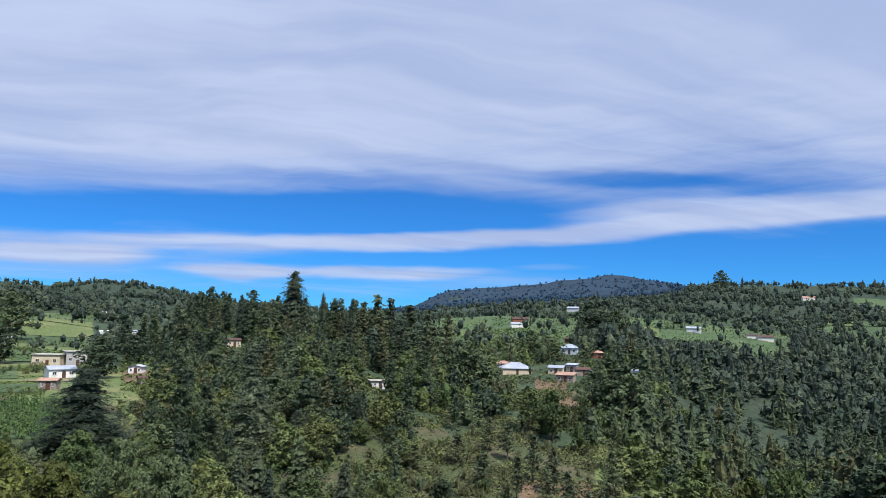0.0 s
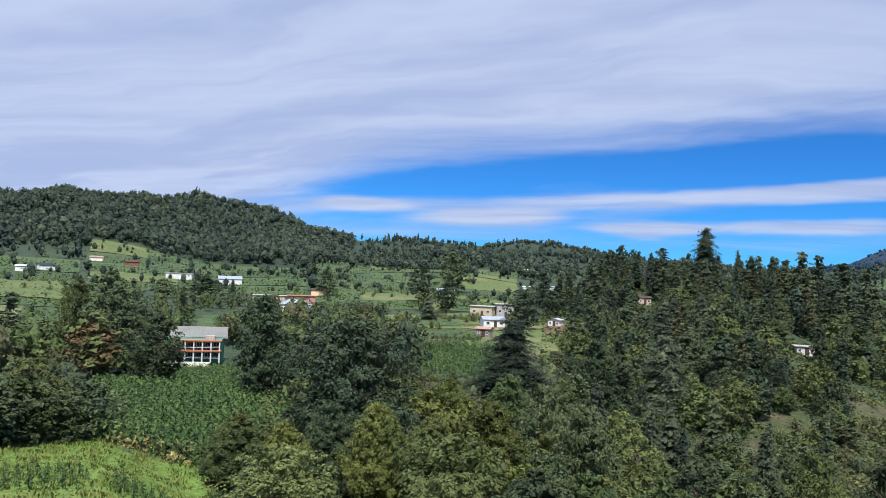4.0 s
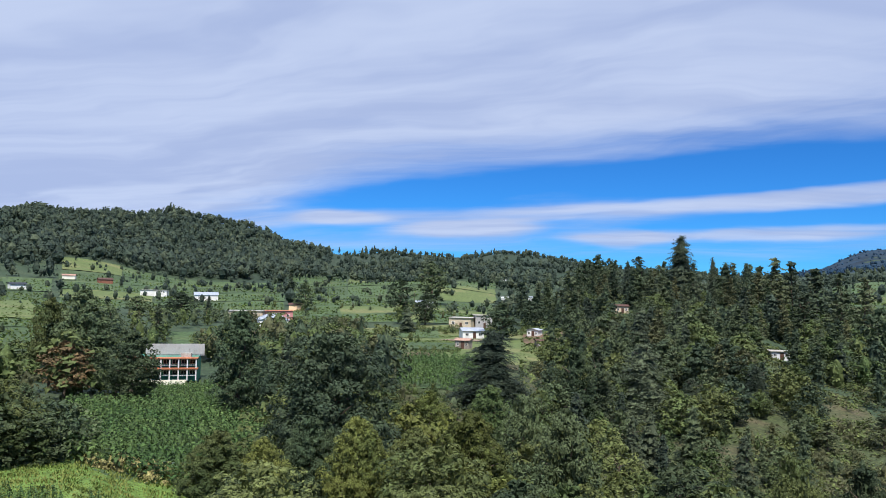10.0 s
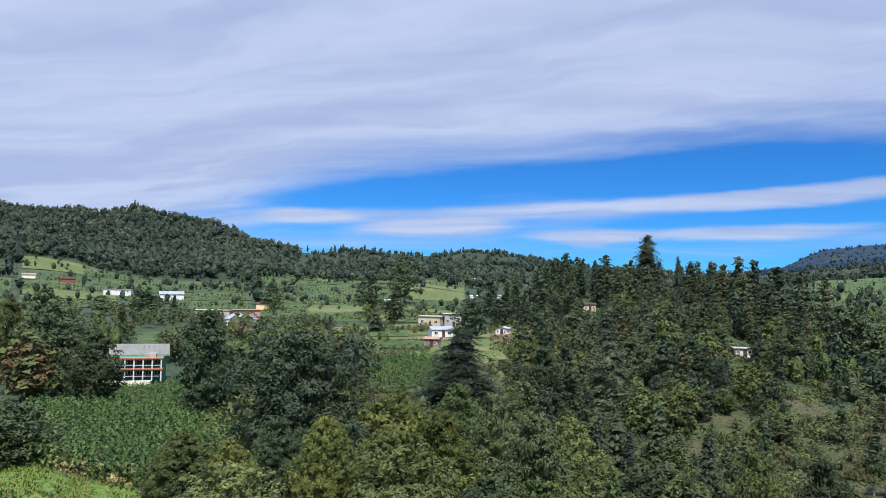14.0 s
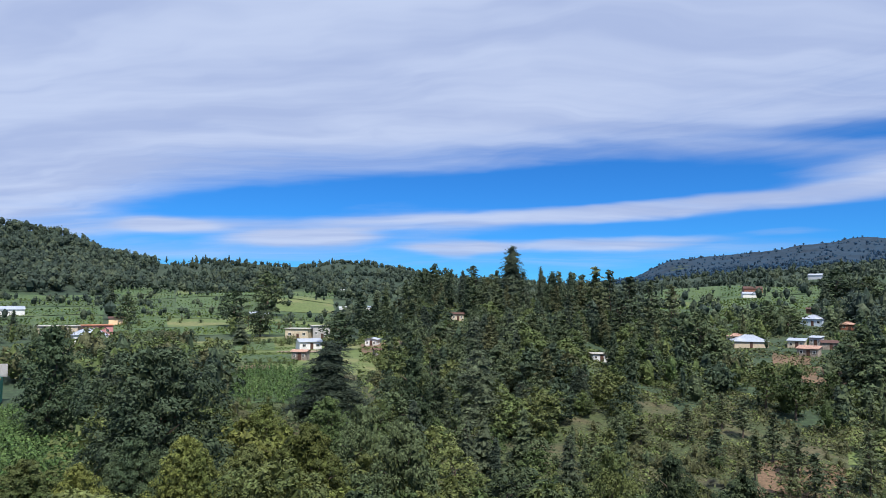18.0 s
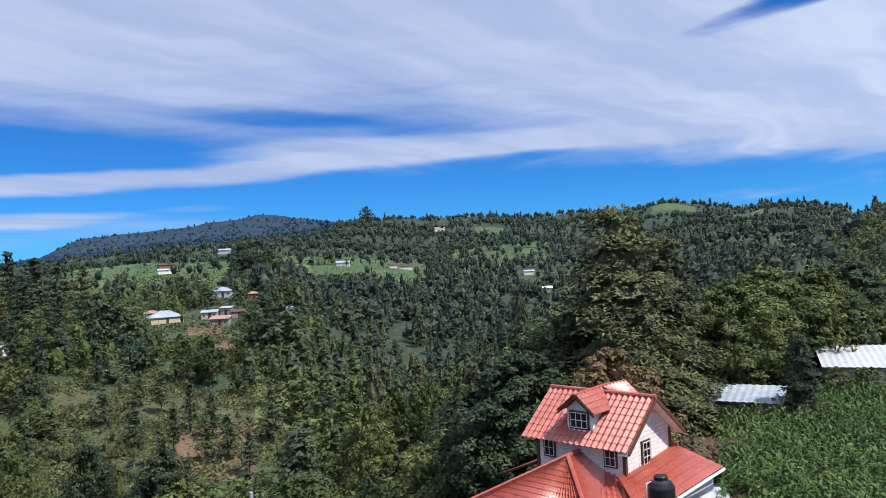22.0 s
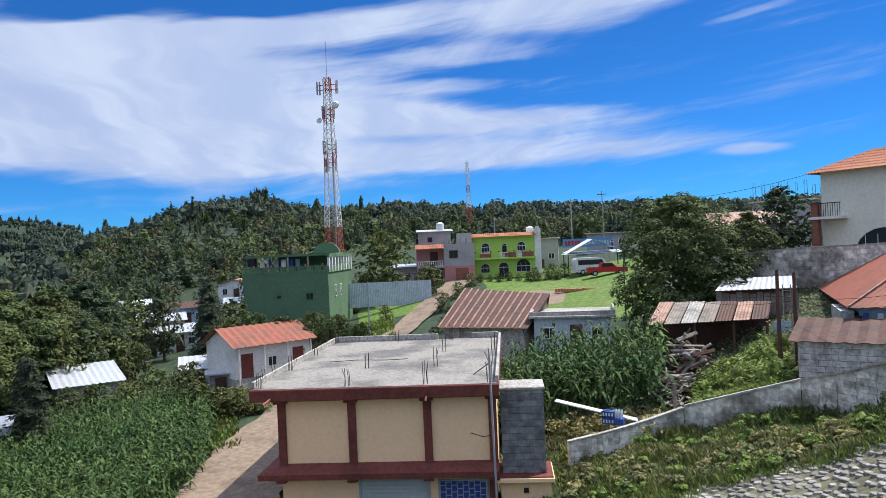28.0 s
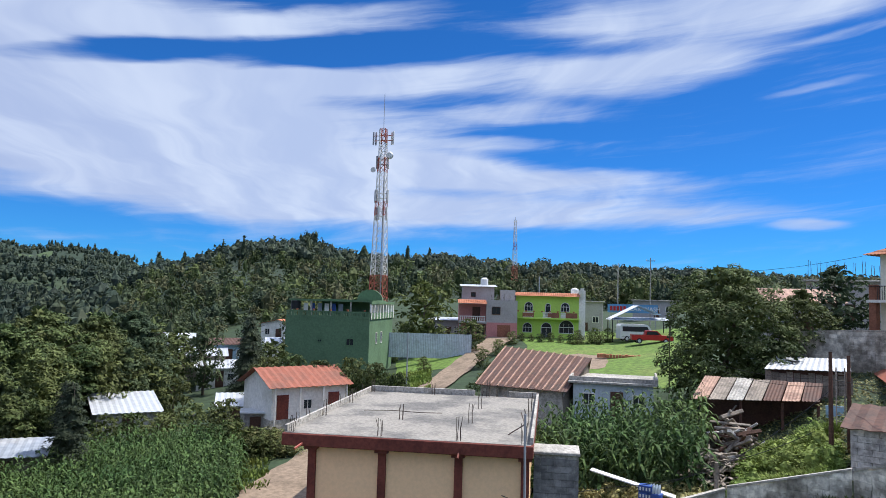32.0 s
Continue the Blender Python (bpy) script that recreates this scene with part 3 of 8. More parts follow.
def clumped(rng, reach, base, top, clumps, leaves, s, leaf, flat=0.8, aspect=0.75, lean=0.5, core=0.66):
    """A crown of many small clumps set round an uneven body: each clump is leafy above and open below.
    reach: the crown's radius at a height between base and top."""
    swell = rng.uniform(0.72, 1.18, (5, 7))

    def radius(h, a):
        u = np.clip((h - base) / (top - base), 0, 0.999) * 4
        v = (a % math.tau) / math.tau * 7
        i, j = u.astype(int), v.astype(int) % 7
        fu, fv = u - i, v - np.floor(v)
        m = (swell[i, j] * (1 - fv) + swell[i, (j + 1) % 7] * fv) * (1 - fu) + (swell[np.minimum(i + 1, 4), j] * (1 - fv) + swell[np.minimum(i + 1, 4), (j + 1) % 7] * fv) * fu
        return np.array([reach(q) for q in h]) * m

    hs = np.linspace(base, top, 60)
    w = np.array([reach(h) for h in hs]) + 0.02
    h = rng.choice(hs, clumps, p=w / w.sum()) + rng.uniform(-0.5, 0.5, clumps) * (top - base) / 60
    a = np.arange(clumps) * 2.39996 + rng.normal(0, 0.5, clumps)
    rad = radius(h, a)
    r = rad * rng.uniform(0.4, 1.0, clumps) ** 0.55
    size = s * rng.uniform(0.7, 1.35, clumps) * np.clip(0.55 + 1.6 * rad, 0.5, 1.15)
    centre = np.stack([r * np.cos(a), r * np.sin(a), h - size * 0.3], -1)
    out = np.stack([np.cos(a), np.sin(a), np.full(clumps, 0.4)], -1)
    k = np.repeat(np.arange(clumps), leaves)
    d = rng.normal(0, 1, (len(k), 3)) + out[k] * 0.5
    d /= np.linalg.norm(d, axis=1)[:, None]
    d[:, 2] = np.where(d[:, 2] < -0.2, -d[:, 2], d[:, 2])
    p = centre[k] + d * (size[k] * rng.uniform(0.72, 1.1, len(k)))[:, None] * (1, 1, flat)
    v = [blades(p, d + (0, 0, lean), np.full(len(k), leaf), rng, aspect, 0.34)]
    # the shaded inside of the crown
    if clumps > 40:
        n = len(k) // 7
        hh, aa = rng.uniform(base, top, n), rng.uniform(0, math.tau, n)
        rr = radius(hh, aa) * 0.62 * np.sqrt(rng.random(n))
        inside = np.stack([rr * np.cos(aa), rr * np.sin(aa), hh], -1)
        v.append(blades(inside, rng.normal(0, 1, (n, 3)), np.full(n, leaf * 2.0), rng, aspect, 0.3))
        return np.concatenate(v)
    rings, sides = (4, 6) if clumps > 12 else (3, 5)
    zz = base + (top - base) * (0.04 + 0.9 * np.linspace(0, 1, rings + 1))
    body = []
    for z in zz:
        ang = math.tau * np.arange(sides) / sides
        q = radius(np.full(sides, z), ang) * core * (0.7 if clumps > 12 else 1.15) * rng.uniform(0.75, 1.05, sides)
        body.append(np.stack([q * np.cos(ang), q * np.sin(ang), np.full(sides, z) + rng.normal(0, 0.02, sides)], -1))
    body[0][:, :2] *= 0.4
    body[-1][:, :2] *= 0.4
    for lo, hi in zip(body, body[1:]):
        nl, nh = np.roll(lo, -1, 0), np.roll(hi, -1, 0)
        v.append(np.stack([lo, nl, hi, hi, nl, nh], 1).reshape(-1, 3))
    return np.concatenate(v)


def crown_broad(seed, clumps, leaves, s, leaf, base=0.2):
    """A broad crown one metre high on a bare stem."""
    return clumped(np.random.default_rng(seed), lambda h: 0.37 * max(0.0, math.sin(math.pi * min(1, max(0, (h - base) / (0.97 - base) * 0.86 + 0.12)))) ** 0.7, base, 0.97, clumps, leaves, s, leaf)


def crown_round(seed, clumps, leaves, s, leaf):
    """A full crown down to the ground, as of a lone tree or a bush."""
    v = clumped(np.random.default_rng(seed), lambda h: 0.42 * math.sqrt(max(0.04, 1 - (2 * h - 0.8) ** 2 * 0.7)), 0.02, 0.95, clumps, leaves, s, leaf)
    v[:, 2] = np.maximum(v[:, 2], 0.0)
    return v


def crown_pine(seed, clumps, leaves, s, leaf, base=0.24):
    """A tall pine: flat tufts on short limbs up a slender stem."""
    return clumped(np.random.default_rng(seed), lambda h: 0.03 + 0.21 * max(0.0, (1.0 - h)) ** 0.7 * min(1.0, 0.5 + 2.6 * (h - base)), base, 0.99, clumps, leaves, s * 0.62, leaf * 0.8, 0.6, 0.5, 0.7, 0.75)


def crown_cypress(seed, n, size, wide=0.3, base=0.06):
    """A spreading conifer: tiers of drooping boughs that shorten upwards."""
    rng = np.random.default_rng(seed)
    boughs = 260 if n > 3000 else 150
    h = base + (1 - base) * rng.uniform(0, 1, boughs) ** 1.25
    a = rng.uniform(0, math.tau, boughs)
    reach = wide * (1.03 - h) ** 0.58 * rng.uniform(0.72, 1.12, boughs) + 0.008
    k = rng.choice(boughs, n, p=reach / reach.sum())
    t = rng.uniform(0.25, 1.0, n) ** 0.7
    side = rng.normal(0, 0.022, n) * (0.4 + t)
    r = reach[k] * t
    x = r * np.cos(a[k]) - side * np.sin(a[k])
    y = r * np.sin(a[k]) + side * np.cos(a[k])
    z = h[k] + reach[k] * (0.10 * t - 0.42 * t * t) + rng.normal(0, 0.006, n)
    d = np.stack([np.cos(a[k]) * 0.5, np.sin(a[k]) * 0.5, np.full(n, 0.9)], -1)
    out = [blades(np.stack([x, y, z], -1), d, np.full(n, size), rng, 0.45, 0.3)]
    # the boughs' inner mass: ragged skirts, one over the other
    tiers, sides = (18, 15) if n > 3000 else (13, 12) if n > 800 else (8, 9) if n > 100 else (4, 6)
    skirt = []
    for i in range(tiers):
        z0 = base + (1 - base) * ((i + rng.uniform(-0.3, 0.3)) / tiers)
        z1 = min(1.0, z0 + 2.2 * (1 - base) / tiers)
        rr = wide * max(0.02, 1.03 - z0) ** 0.58 * (0.6 if n > 3000 else 0.66 if n > 800 else 0.8) + 0.008
        ox, oy = rng.normal(0, 0.012, 2)
        q = [(ox + rr * f * math.cos(w), oy + rr * f * math.sin(w), z0 - rr * 0.2 * f + rng.normal(0, 0.4 / tiers * 0.3))
             for w, f in ((math.tau * (j + rng.uniform(-0.35, 0.35)) / sides + i, rng.uniform(0.45, 1.15)) for j in range(sides))]
        for j in range(sides):
            skirt += [q[j], q[(j + 1) % sides], (0, 0, z1)]
    out.append(np.array(skirt))
    return np.concatenate(out)


def tris_of(n):
    return np.arange(3 * n, dtype=np.int32).reshape(-1, 3)


def quads_of(n):
    return np.arange(4 * n, dtype=np.int32).reshape(-1, 4)


def leaf_mesh(name, verts, mat):
    ob = array_object(name, verts, tris_of(len(verts) // 3), mat)
    me = ob.data
    bpy.data.objects.remove(ob)
    return me


def trunk_mesh(seed, top=0.85, r=0.022, limbs=7, reach=0.25, start=0.25):
    rng = random.Random(seed)
    m = Mesh()
    sway = [(rng.uniform(-0.015, 0.015) * i, rng.uniform(-0.015, 0.015) * i, top * i / 5) for i in range(6)]
    m.tube([(x, y, z - (0.02 if i == 0 else 0)) for i, (x, y, z) in enumerate(sway)], [r * (1.25 - 0.2 * i) for i in range(6)], 6)
    for k in range(limbs):
        z = start + (top - start) * (k + 0.5) / limbs * 0.9
        a, l = rng.uniform(0, math.tau), reach * rng.uniform(0.6, 1.0)
        p = Vector((0, 0, z))
        q = p + Vector((math.cos(a) * l, math.sin(a) * l, l * rng.uniform(0.25, 0.7)))
        m.tube([p, p.lerp(q, 0.5) + Vector((0, 0, 0.01)), q], [r * 0.5, r * 0.33, r * 0.1], 4, False)
    me = m.mesh("trunk", M_BARK)
    return me


CROWNS, TRUNKS = {}, {}
for k in range(4):
    for lod, (clumps, leaves, s, leaf) in enumerate(((150, 46, 0.062, 0.0155), (64, 16, 0.088, 0.0315), (21, 11, 0.122, 0.051), (7, 4, 0.2, 0.11), (260, 76, 0.052, 0.0112))):
        n, far = clumps * leaves, lod == 3
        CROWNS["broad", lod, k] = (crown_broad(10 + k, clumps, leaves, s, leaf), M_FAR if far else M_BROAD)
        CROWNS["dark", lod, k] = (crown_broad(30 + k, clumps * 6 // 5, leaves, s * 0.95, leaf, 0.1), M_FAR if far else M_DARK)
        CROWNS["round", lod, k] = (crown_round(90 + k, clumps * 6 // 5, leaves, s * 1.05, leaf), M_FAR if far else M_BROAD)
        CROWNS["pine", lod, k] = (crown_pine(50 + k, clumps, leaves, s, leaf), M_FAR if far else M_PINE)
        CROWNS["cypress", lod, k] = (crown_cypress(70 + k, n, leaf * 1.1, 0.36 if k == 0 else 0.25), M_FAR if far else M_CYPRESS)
    TRUNKS["broad", k] = trunk_mesh(k, 0.75, 0.022, 9, 0.28, 0.18)
    TRUNKS["dark", k] = trunk_mesh(20 + k, 0.75, 0.022, 9, 0.28, 0.14)
    TRUNKS["round", k] = trunk_mesh(30 + k, 0.7, 0.026, 9, 0.28, 0.1)
    TRUNKS["pine", k] = trunk_mesh(40 + k, 0.94, 0.012, 12, 0.12, 0.3)
    TRUNKS["cypress", k] = trunk_mesh(60 + k, 0.95, 0.014, 10, 0.18, 0.1)
LEAF_MESH = {}
TREE_WORDS = {
    "broad": ("broadleaf_tree", "leafy mid-green broadleaf tree with a rounded crown", "tree"),
    "dark": ("broadleaf_tree", "dense dark-green broadleaf tree with a heaped crown", "tree"),
    "yellow": ("broadleaf_tree", "yellow-green broadleaf tree with a loose crown", "tree"),
    "russet": ("broadleaf_tree", "russet-brown broadleaf tree with a drying crown", "tree"),
    "round": ("broadleaf_tree", "full leafy broadleaf tree reaching to the ground", "tree"),
    "round_dark": ("broadleaf_tree", "large dark broadleaf tree with a full crown", "tree"),
    "shade_tree": ("broadleaf_tree", "large very dark broadleaf tree with a heaped crown", "tree"),
    "fresh": ("broadleaf_tree", "fresh green broadleaf tree with a full crown", "tree"),
    "bush": ("bush", "low leafy green bush", "bush"),
    "cedar": ("cypress_tree", "big cypress with yellowish drooping boughs", "cypress tree"),
    "pine": ("pine_tree", "tall slender pine with tufted grey-green needles", "pine tree"),
    "cypress": ("cypress_tree", "dark spreading cypress with drooping layered boughs", "cypress tree"),
}
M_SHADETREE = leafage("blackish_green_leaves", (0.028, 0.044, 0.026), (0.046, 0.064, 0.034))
TINTS = {"fresh": ("round", M_FRESHLEAF), "shade_tree": ("round", M_SHADETREE), "round_dark": ("round", M_DARK), "bush": ("round", M_BROAD), "cedar": ("cypress", M_CEDAR), "yellow": ("broad", M_YELLOW), "russet": ("broad", M_RUSSET)}
tree_rng = random.Random(4)


def tree(kind, bearing, d, tall, wide=1.0, detail=1, variant=None, label="", sink=0.0, group=""):
    """One tree as a thing: trunk and crown on the ground at a bearing and distance."""
    base, tint = TINTS.get(kind, (kind, None))
    k = tree_rng.randrange(4) if variant is None else variant
    key = (kind, detail, k)
    if key not in LEAF_MESH:
        verts, mat = CROWNS[base, detail, k]
        LEAF_MESH[key] = leaf_mesh("crown", verts, tint or mat)
    name, words, cat = TREE_WORDS[kind]
    x, y = spot(bearing, d)
    at = Matrix.Translation((x, y, height(x, y) - sink)) @ pose(0, 0, 0, 0, 0, tree_rng.uniform(0, 360)) @ Matrix.Diagonal((tall * wide, tall * wide, tall, 1))
    ob = thing(name, label or words, cat, at, group or "trees of the valley")
    for n, me in (("trunk", TRUNKS[base, k]), ("crown", LEAF_MESH[key])):
        c = new(n, me)
        c.parent = ob
    return ob


FIELDS = []  # bearing and distance ranges kept free of woods
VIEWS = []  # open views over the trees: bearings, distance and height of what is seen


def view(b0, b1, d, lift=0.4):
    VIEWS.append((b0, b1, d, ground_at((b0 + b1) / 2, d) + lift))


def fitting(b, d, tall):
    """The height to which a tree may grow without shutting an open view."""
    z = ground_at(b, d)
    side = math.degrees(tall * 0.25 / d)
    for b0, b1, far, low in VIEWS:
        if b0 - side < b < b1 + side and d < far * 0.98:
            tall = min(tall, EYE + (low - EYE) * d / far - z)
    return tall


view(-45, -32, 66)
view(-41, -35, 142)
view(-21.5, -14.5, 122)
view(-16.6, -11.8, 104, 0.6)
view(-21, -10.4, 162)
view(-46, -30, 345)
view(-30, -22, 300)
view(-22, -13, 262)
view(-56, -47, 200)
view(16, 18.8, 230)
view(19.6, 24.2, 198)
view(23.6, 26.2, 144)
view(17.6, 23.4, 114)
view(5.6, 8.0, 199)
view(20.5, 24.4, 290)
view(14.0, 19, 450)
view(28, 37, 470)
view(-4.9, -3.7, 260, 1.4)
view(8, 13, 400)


def free(b, d, margin=0.0):
    return not any(b0 - margin / 2 < b < b1 + margin / 2 and d0 * 0.99 < d < d1 * 1.01 for b0, b1, d0, d1 in FIELDS)


NEAR_TONES = {"pine": (M_PINE, M_DEEP, M_HILL, M_OLIVE), "cypress": (M_CYPRESS, M_DEEP, M_HILL), "dark": (M_DEEP, M_HILL, M_FRESHLEAF),
              "broad": (M_BROAD, M_HILL, M_FRESHLEAF, M_OLIVE), "round": (M_BROAD, M_FRESHLEAF, M_OLIVE, M_HILL)}


def wood(name, label, seed, detail, count, b0, b1, d0, d1, mix, tall, keep=None, anywhere=False, mat=None):
    """A far stand of trees as one object: count trees between bearings and distances. mix: kinds with their shares."""
    rng = np.random.default_rng(seed)
    kinds = list(mix)
    share = np.array([mix[k] for k in kinds], float)
    out = {}
    made = 0
    for _ in range(count * 3):
        if made >= count:
            break
        b, d = rng.uniform(b0, b1), math.sqrt(rng.uniform(d0 * d0, d1 * d1)) if d1 < d0 * 1.6 else d0 * (d1 / d0) ** rng.uniform(0, 1) ** 0.8
        if not (anywhere or free(b, d)) or (keep and not keep(b, d)):
            continue
        kind = kinds[rng.choice(len(kinds), p=share / share.sum())]
        v = CROWNS[kind, detail, rng.integers(4)]
        h = tall * rng.uniform(0.5, 1.25) * (0.68 if tall > 11 and kind in ("broad", "dark", "round") else 1.0)
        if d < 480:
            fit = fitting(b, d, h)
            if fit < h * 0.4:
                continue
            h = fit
        a = rng.uniform(0, math.tau)
        w = h * rng.uniform(0.85, 1.25)
        c, s = math.cos(a) * w, math.sin(a) * w
        p = v[0] @ np.array([[c, s, 0], [-s, c, 0], [0, 0, h]])
        x, y = spot(b, d)
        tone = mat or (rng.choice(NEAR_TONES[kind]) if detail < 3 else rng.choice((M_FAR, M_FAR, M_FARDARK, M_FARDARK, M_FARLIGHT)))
        out.setdefault(tone.name, []).append((p, x, y))
        made += 1
    for mname, items in out.items():
        z = height(np.array([i[1] for i in items]), np.array([i[2] for i in items])) - 0.4
        verts = np.concatenate([p + (x, y, zz) for (p, x, y), zz in zip(items, z)])
        ob = array_object(name, verts, tris_of(len(verts) // 3), bpy.data.materials[mname])
        tagged(ob, label, "wood", kind="stuff")

# ---- fields ----


def field(name, label, mat, b0, b1, d0, d1, lift=0.08, keep_clear=True, wobble=0.12, category="field"):
    drape(name, label, category, mat, b0, b1, d0, d1, lift, wobble, len(FIELDS))
    if keep_clear:
        FIELDS.append((b0, b1, d0, d1))


field("corn_plot", "dark green corn plot beside the school", M_FIELD, -45, -31.5, 60, 102)
field("meadow", "bright grassy clearing on the near slope", M_LAWN, -59, -33, 31, 66)
FIELDS.append((-58, -48, 68, 93))
field("corn_plot", "green corn plot below the farmyard", M_FIELD, -21.5, -14, 112, 158)
field("meadow", "light grassy farmyard with bare patches", M_MEADOW, -24.5, -10.5, 158, 262)


CROPS = []  # plots that carry rows of crops


def plots(label, b0, b1, d0, d1, nb, nd, seed):
    """A hillside of small plots, each a field of its own, with grassy strips between."""
    rng = random.Random(seed)
    FIELDS.append((b0, b1, d0, d1))
    q = (d1 / d0) ** (1 / nd)
    for j in range(nd):
        lo = d0 * q ** j
        cuts = sorted([b0, b1] + [b0 + (b1 - b0) * (i + rng.uniform(-0.25, 0.25)) / nb for i in range(1, nb)])
        for c0, c1 in zip(cuts, cuts[1:]):
            mt = rng.choice((M_FIELD, M_FIELD, M_FIELD2, M_FIELD3, M_MEADOW))
            if mt is not M_MEADOW:
                CROPS.append((c0 + 0.2, c1 - 0.2, lo * 1.01, lo * q * 0.97))
            drape("crop_plot", label, "field", mt, c0 + 0.02, c1 - 0.02, lo * 1.001, lo * q * 0.996, 0.08 + 0.05 * rng.random(), 0.05, rng.randrange(999))


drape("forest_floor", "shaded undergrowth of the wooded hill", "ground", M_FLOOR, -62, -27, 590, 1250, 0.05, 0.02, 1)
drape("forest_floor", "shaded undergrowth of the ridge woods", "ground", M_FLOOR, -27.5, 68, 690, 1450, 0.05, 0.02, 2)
drape("forest_floor", "wooded slopes of the far mountain, haze and tree shade in their colour", "ground", M_MOUNTSHADE, 2, 50, 1480, 4600, 0.2, 0.02, 3)
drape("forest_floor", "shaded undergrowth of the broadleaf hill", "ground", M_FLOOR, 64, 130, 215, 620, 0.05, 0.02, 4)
drape("forest_floor", "shaded undergrowth of the valley trees", "ground", M_BRUSH, -36, 57, 30, 165, 0.03, 0.05, 6)
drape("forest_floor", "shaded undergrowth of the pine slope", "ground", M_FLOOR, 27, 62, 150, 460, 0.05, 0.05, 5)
plots("green crop plot on the slope under the wooded hill", -46, -30.5, 330, 600, 3, 5, 1)
plots("green terraced plot climbing to the ridge", -30, -14, 270, 660, 4, 7, 2)
plots("small green plot among hedges", -57, -46.5, 190, 480, 3, 5, 3)
field("meadow", "yellow-green mown plot", M_MEADOW, -52, -47.5, 250, 330, 0.3, False)
field("corn_plot", "strip of corn above the school", M_FIELD, -38.5, -32.5, 190, 240)
plots("light green plot behind the wooded crest", 8, 23, 310, 560, 4, 4, 4)
plots("sloping crop plot on the far hillside", 25, 37, 430, 620, 4, 3, 5)
field("bare_earth", "reddish earth bank below the white farmhouse", M_EARTH, 18.9, 21.2, 214, 226, 0.1, True, 0.3)
field("bare_earth", "reddish earth slope below the rusty barn", M_EARTH, 20.6, 23.8, 197, 213, 0.1, True, 0.3)
field("meadow", "terraced vegetable plot", M_MEADOW, 23.5, 26.3, 142, 168, 0.1)
field("bare_earth", "bare brown clearing among young trees", M_EARTH, 17.6, 23.4, 110, 138, 0.1)
FIELDS.append((18, 23, 90, 111))
plots("green plot in the far valley", 38, 47, 620, 780, 3, 3, 6)
field("meadow", "light clearing on the far ridge", M_FIELD2, 54.7, 57.9, 1070, 1180)
field("meadow", "small light clearing on the far hill", M_FIELD2, 60.5, 62.5, 1010, 1110)
field("meadow", "terraced clearing under the far ridge", M_FIELD2, 41.1, 43.4, 940, 1030)
plots("green plot below the ridge", 86, 98, 330, 420, 3, 2, 7)
field("corn_plot", "tall corn field between the houses", M_FIELD, 58.5, 67, 22, 33)
field("corn_plot", "tall corn field below the red-roofed shed", M_FIELD, 58.5, 74, 33, 44)
field("corn_plot", "far end of the tall corn field", M_FIELD, 58.5, 75.5, 44, 56)
field("corn_plot", "tall corn plot beside the unfinished roof", M_FIELD, 99.5, 111, 37, 47, 0.05)
field("lawn", "mown green lawn before the lime house", M_LAWN, 97.5, 111, 62, 112, 0.05)
drape("dirt_yard", "bare pale earth where cars turn on the lawn", "ground", M_DIRT, 100.0, 104.0, 76, 87, 0.08, 0.25, 12)
FIELDS += [(-22, -10.6, 76, 112), (-13.5, -10.2, 112, 135), (71.3, 79.5, 58, 122), (-41, -34.6, 58, 150), (40, 62, 18, 40), (76, 104, 18, 56), (100, 130, 14, 48), (90, 128, 44, 120), (74, 92, 44, 92), (66, 76, 50, 75),
           (-41, -34, 138, 175)]

field("verge", "bright grassy bank below the sheet fence", M_LAWN, 84.5, 87.2, 61, 71, 0.04)
field("verge", "grassy bank beside the rising road", M_LAWN, 86.0, 90.4, 71, 84, 0.04)
field("verge", "grass strip below the sheet fence", M_LAWN, 87.5, 92.6, 84, 95, 0.04)
field("bare_earth", "brown excavated pit beside the farmyard", M_EARTH, -21.6, -18.6, 158, 168, 0.25)
field("bare_earth", "trodden earth round the small huts", M_EARTH, -11.8, -8.6, 196, 232, 0.2)
field("bare_earth", "pale trodden path across the farmyard", M_DIRT, -18.4, -14.2, 205, 210, 0.2)
field("vegetable_bed", "dark vegetable bed in the farmyard", M_FIELD3, -20.6, -16.8, 176, 200, 0.2)
field("vegetable_bed", "low green bed beside the tan house", M_FIELD2, -21.4, -18.4, 214, 246, 0.2)


def crop_rows():
    """Rows of low leafy crops over the plots."""
    rng = np.random.default_rng(15)
    pts = []
    for b0, b1, d0, d1 in CROPS:
        d = d0
        while d < d1:
            for b in np.arange(b0, b1, math.degrees(max(1.3, d * 0.0042) / d)):
                if rng.random() < 0.85:
                    pts.append((math.radians(b) + rng.normal(0, 0.3) / d, d + rng.normal(0, 0.2)))
            d += max(2.4, d * 0.0085)
    b, d = np.array(pts).T
    x, y = d * np.sin(b), d * np.cos(b)
    c = np.stack([x, y, height(x, y) + 0.35], -1)
    c = np.repeat(c, 2, 0) + rng.normal(0, 0.25, (2 * len(c), 3)) * (1, 1, 0.6)
    v = blades(c, np.tile((0.0, 0.0, 1.0), (len(c), 1)), np.repeat(0.35 + d * 0.0011, 2), rng, 0.7, 0.8)
    tagged(array_object("crops", v, tris_of(len(c)), M_CROP), "rows of low green crops on the hillside plots", "crops", kind="stuff")


crop_rows()

# ---- house parts ----
CACHE = {}


def at_spot(b, d, z=None, turn=0.0):
    """A base pose at a bearing and distance; local x runs to the right as seen from the knoll, local y away from it."""
    x, y = spot(b, d)
    return Matrix.Translation((x, y, height(x, y) if z is None else z)) @ pose(0, 0, 0, 0, 0, -b - turn)


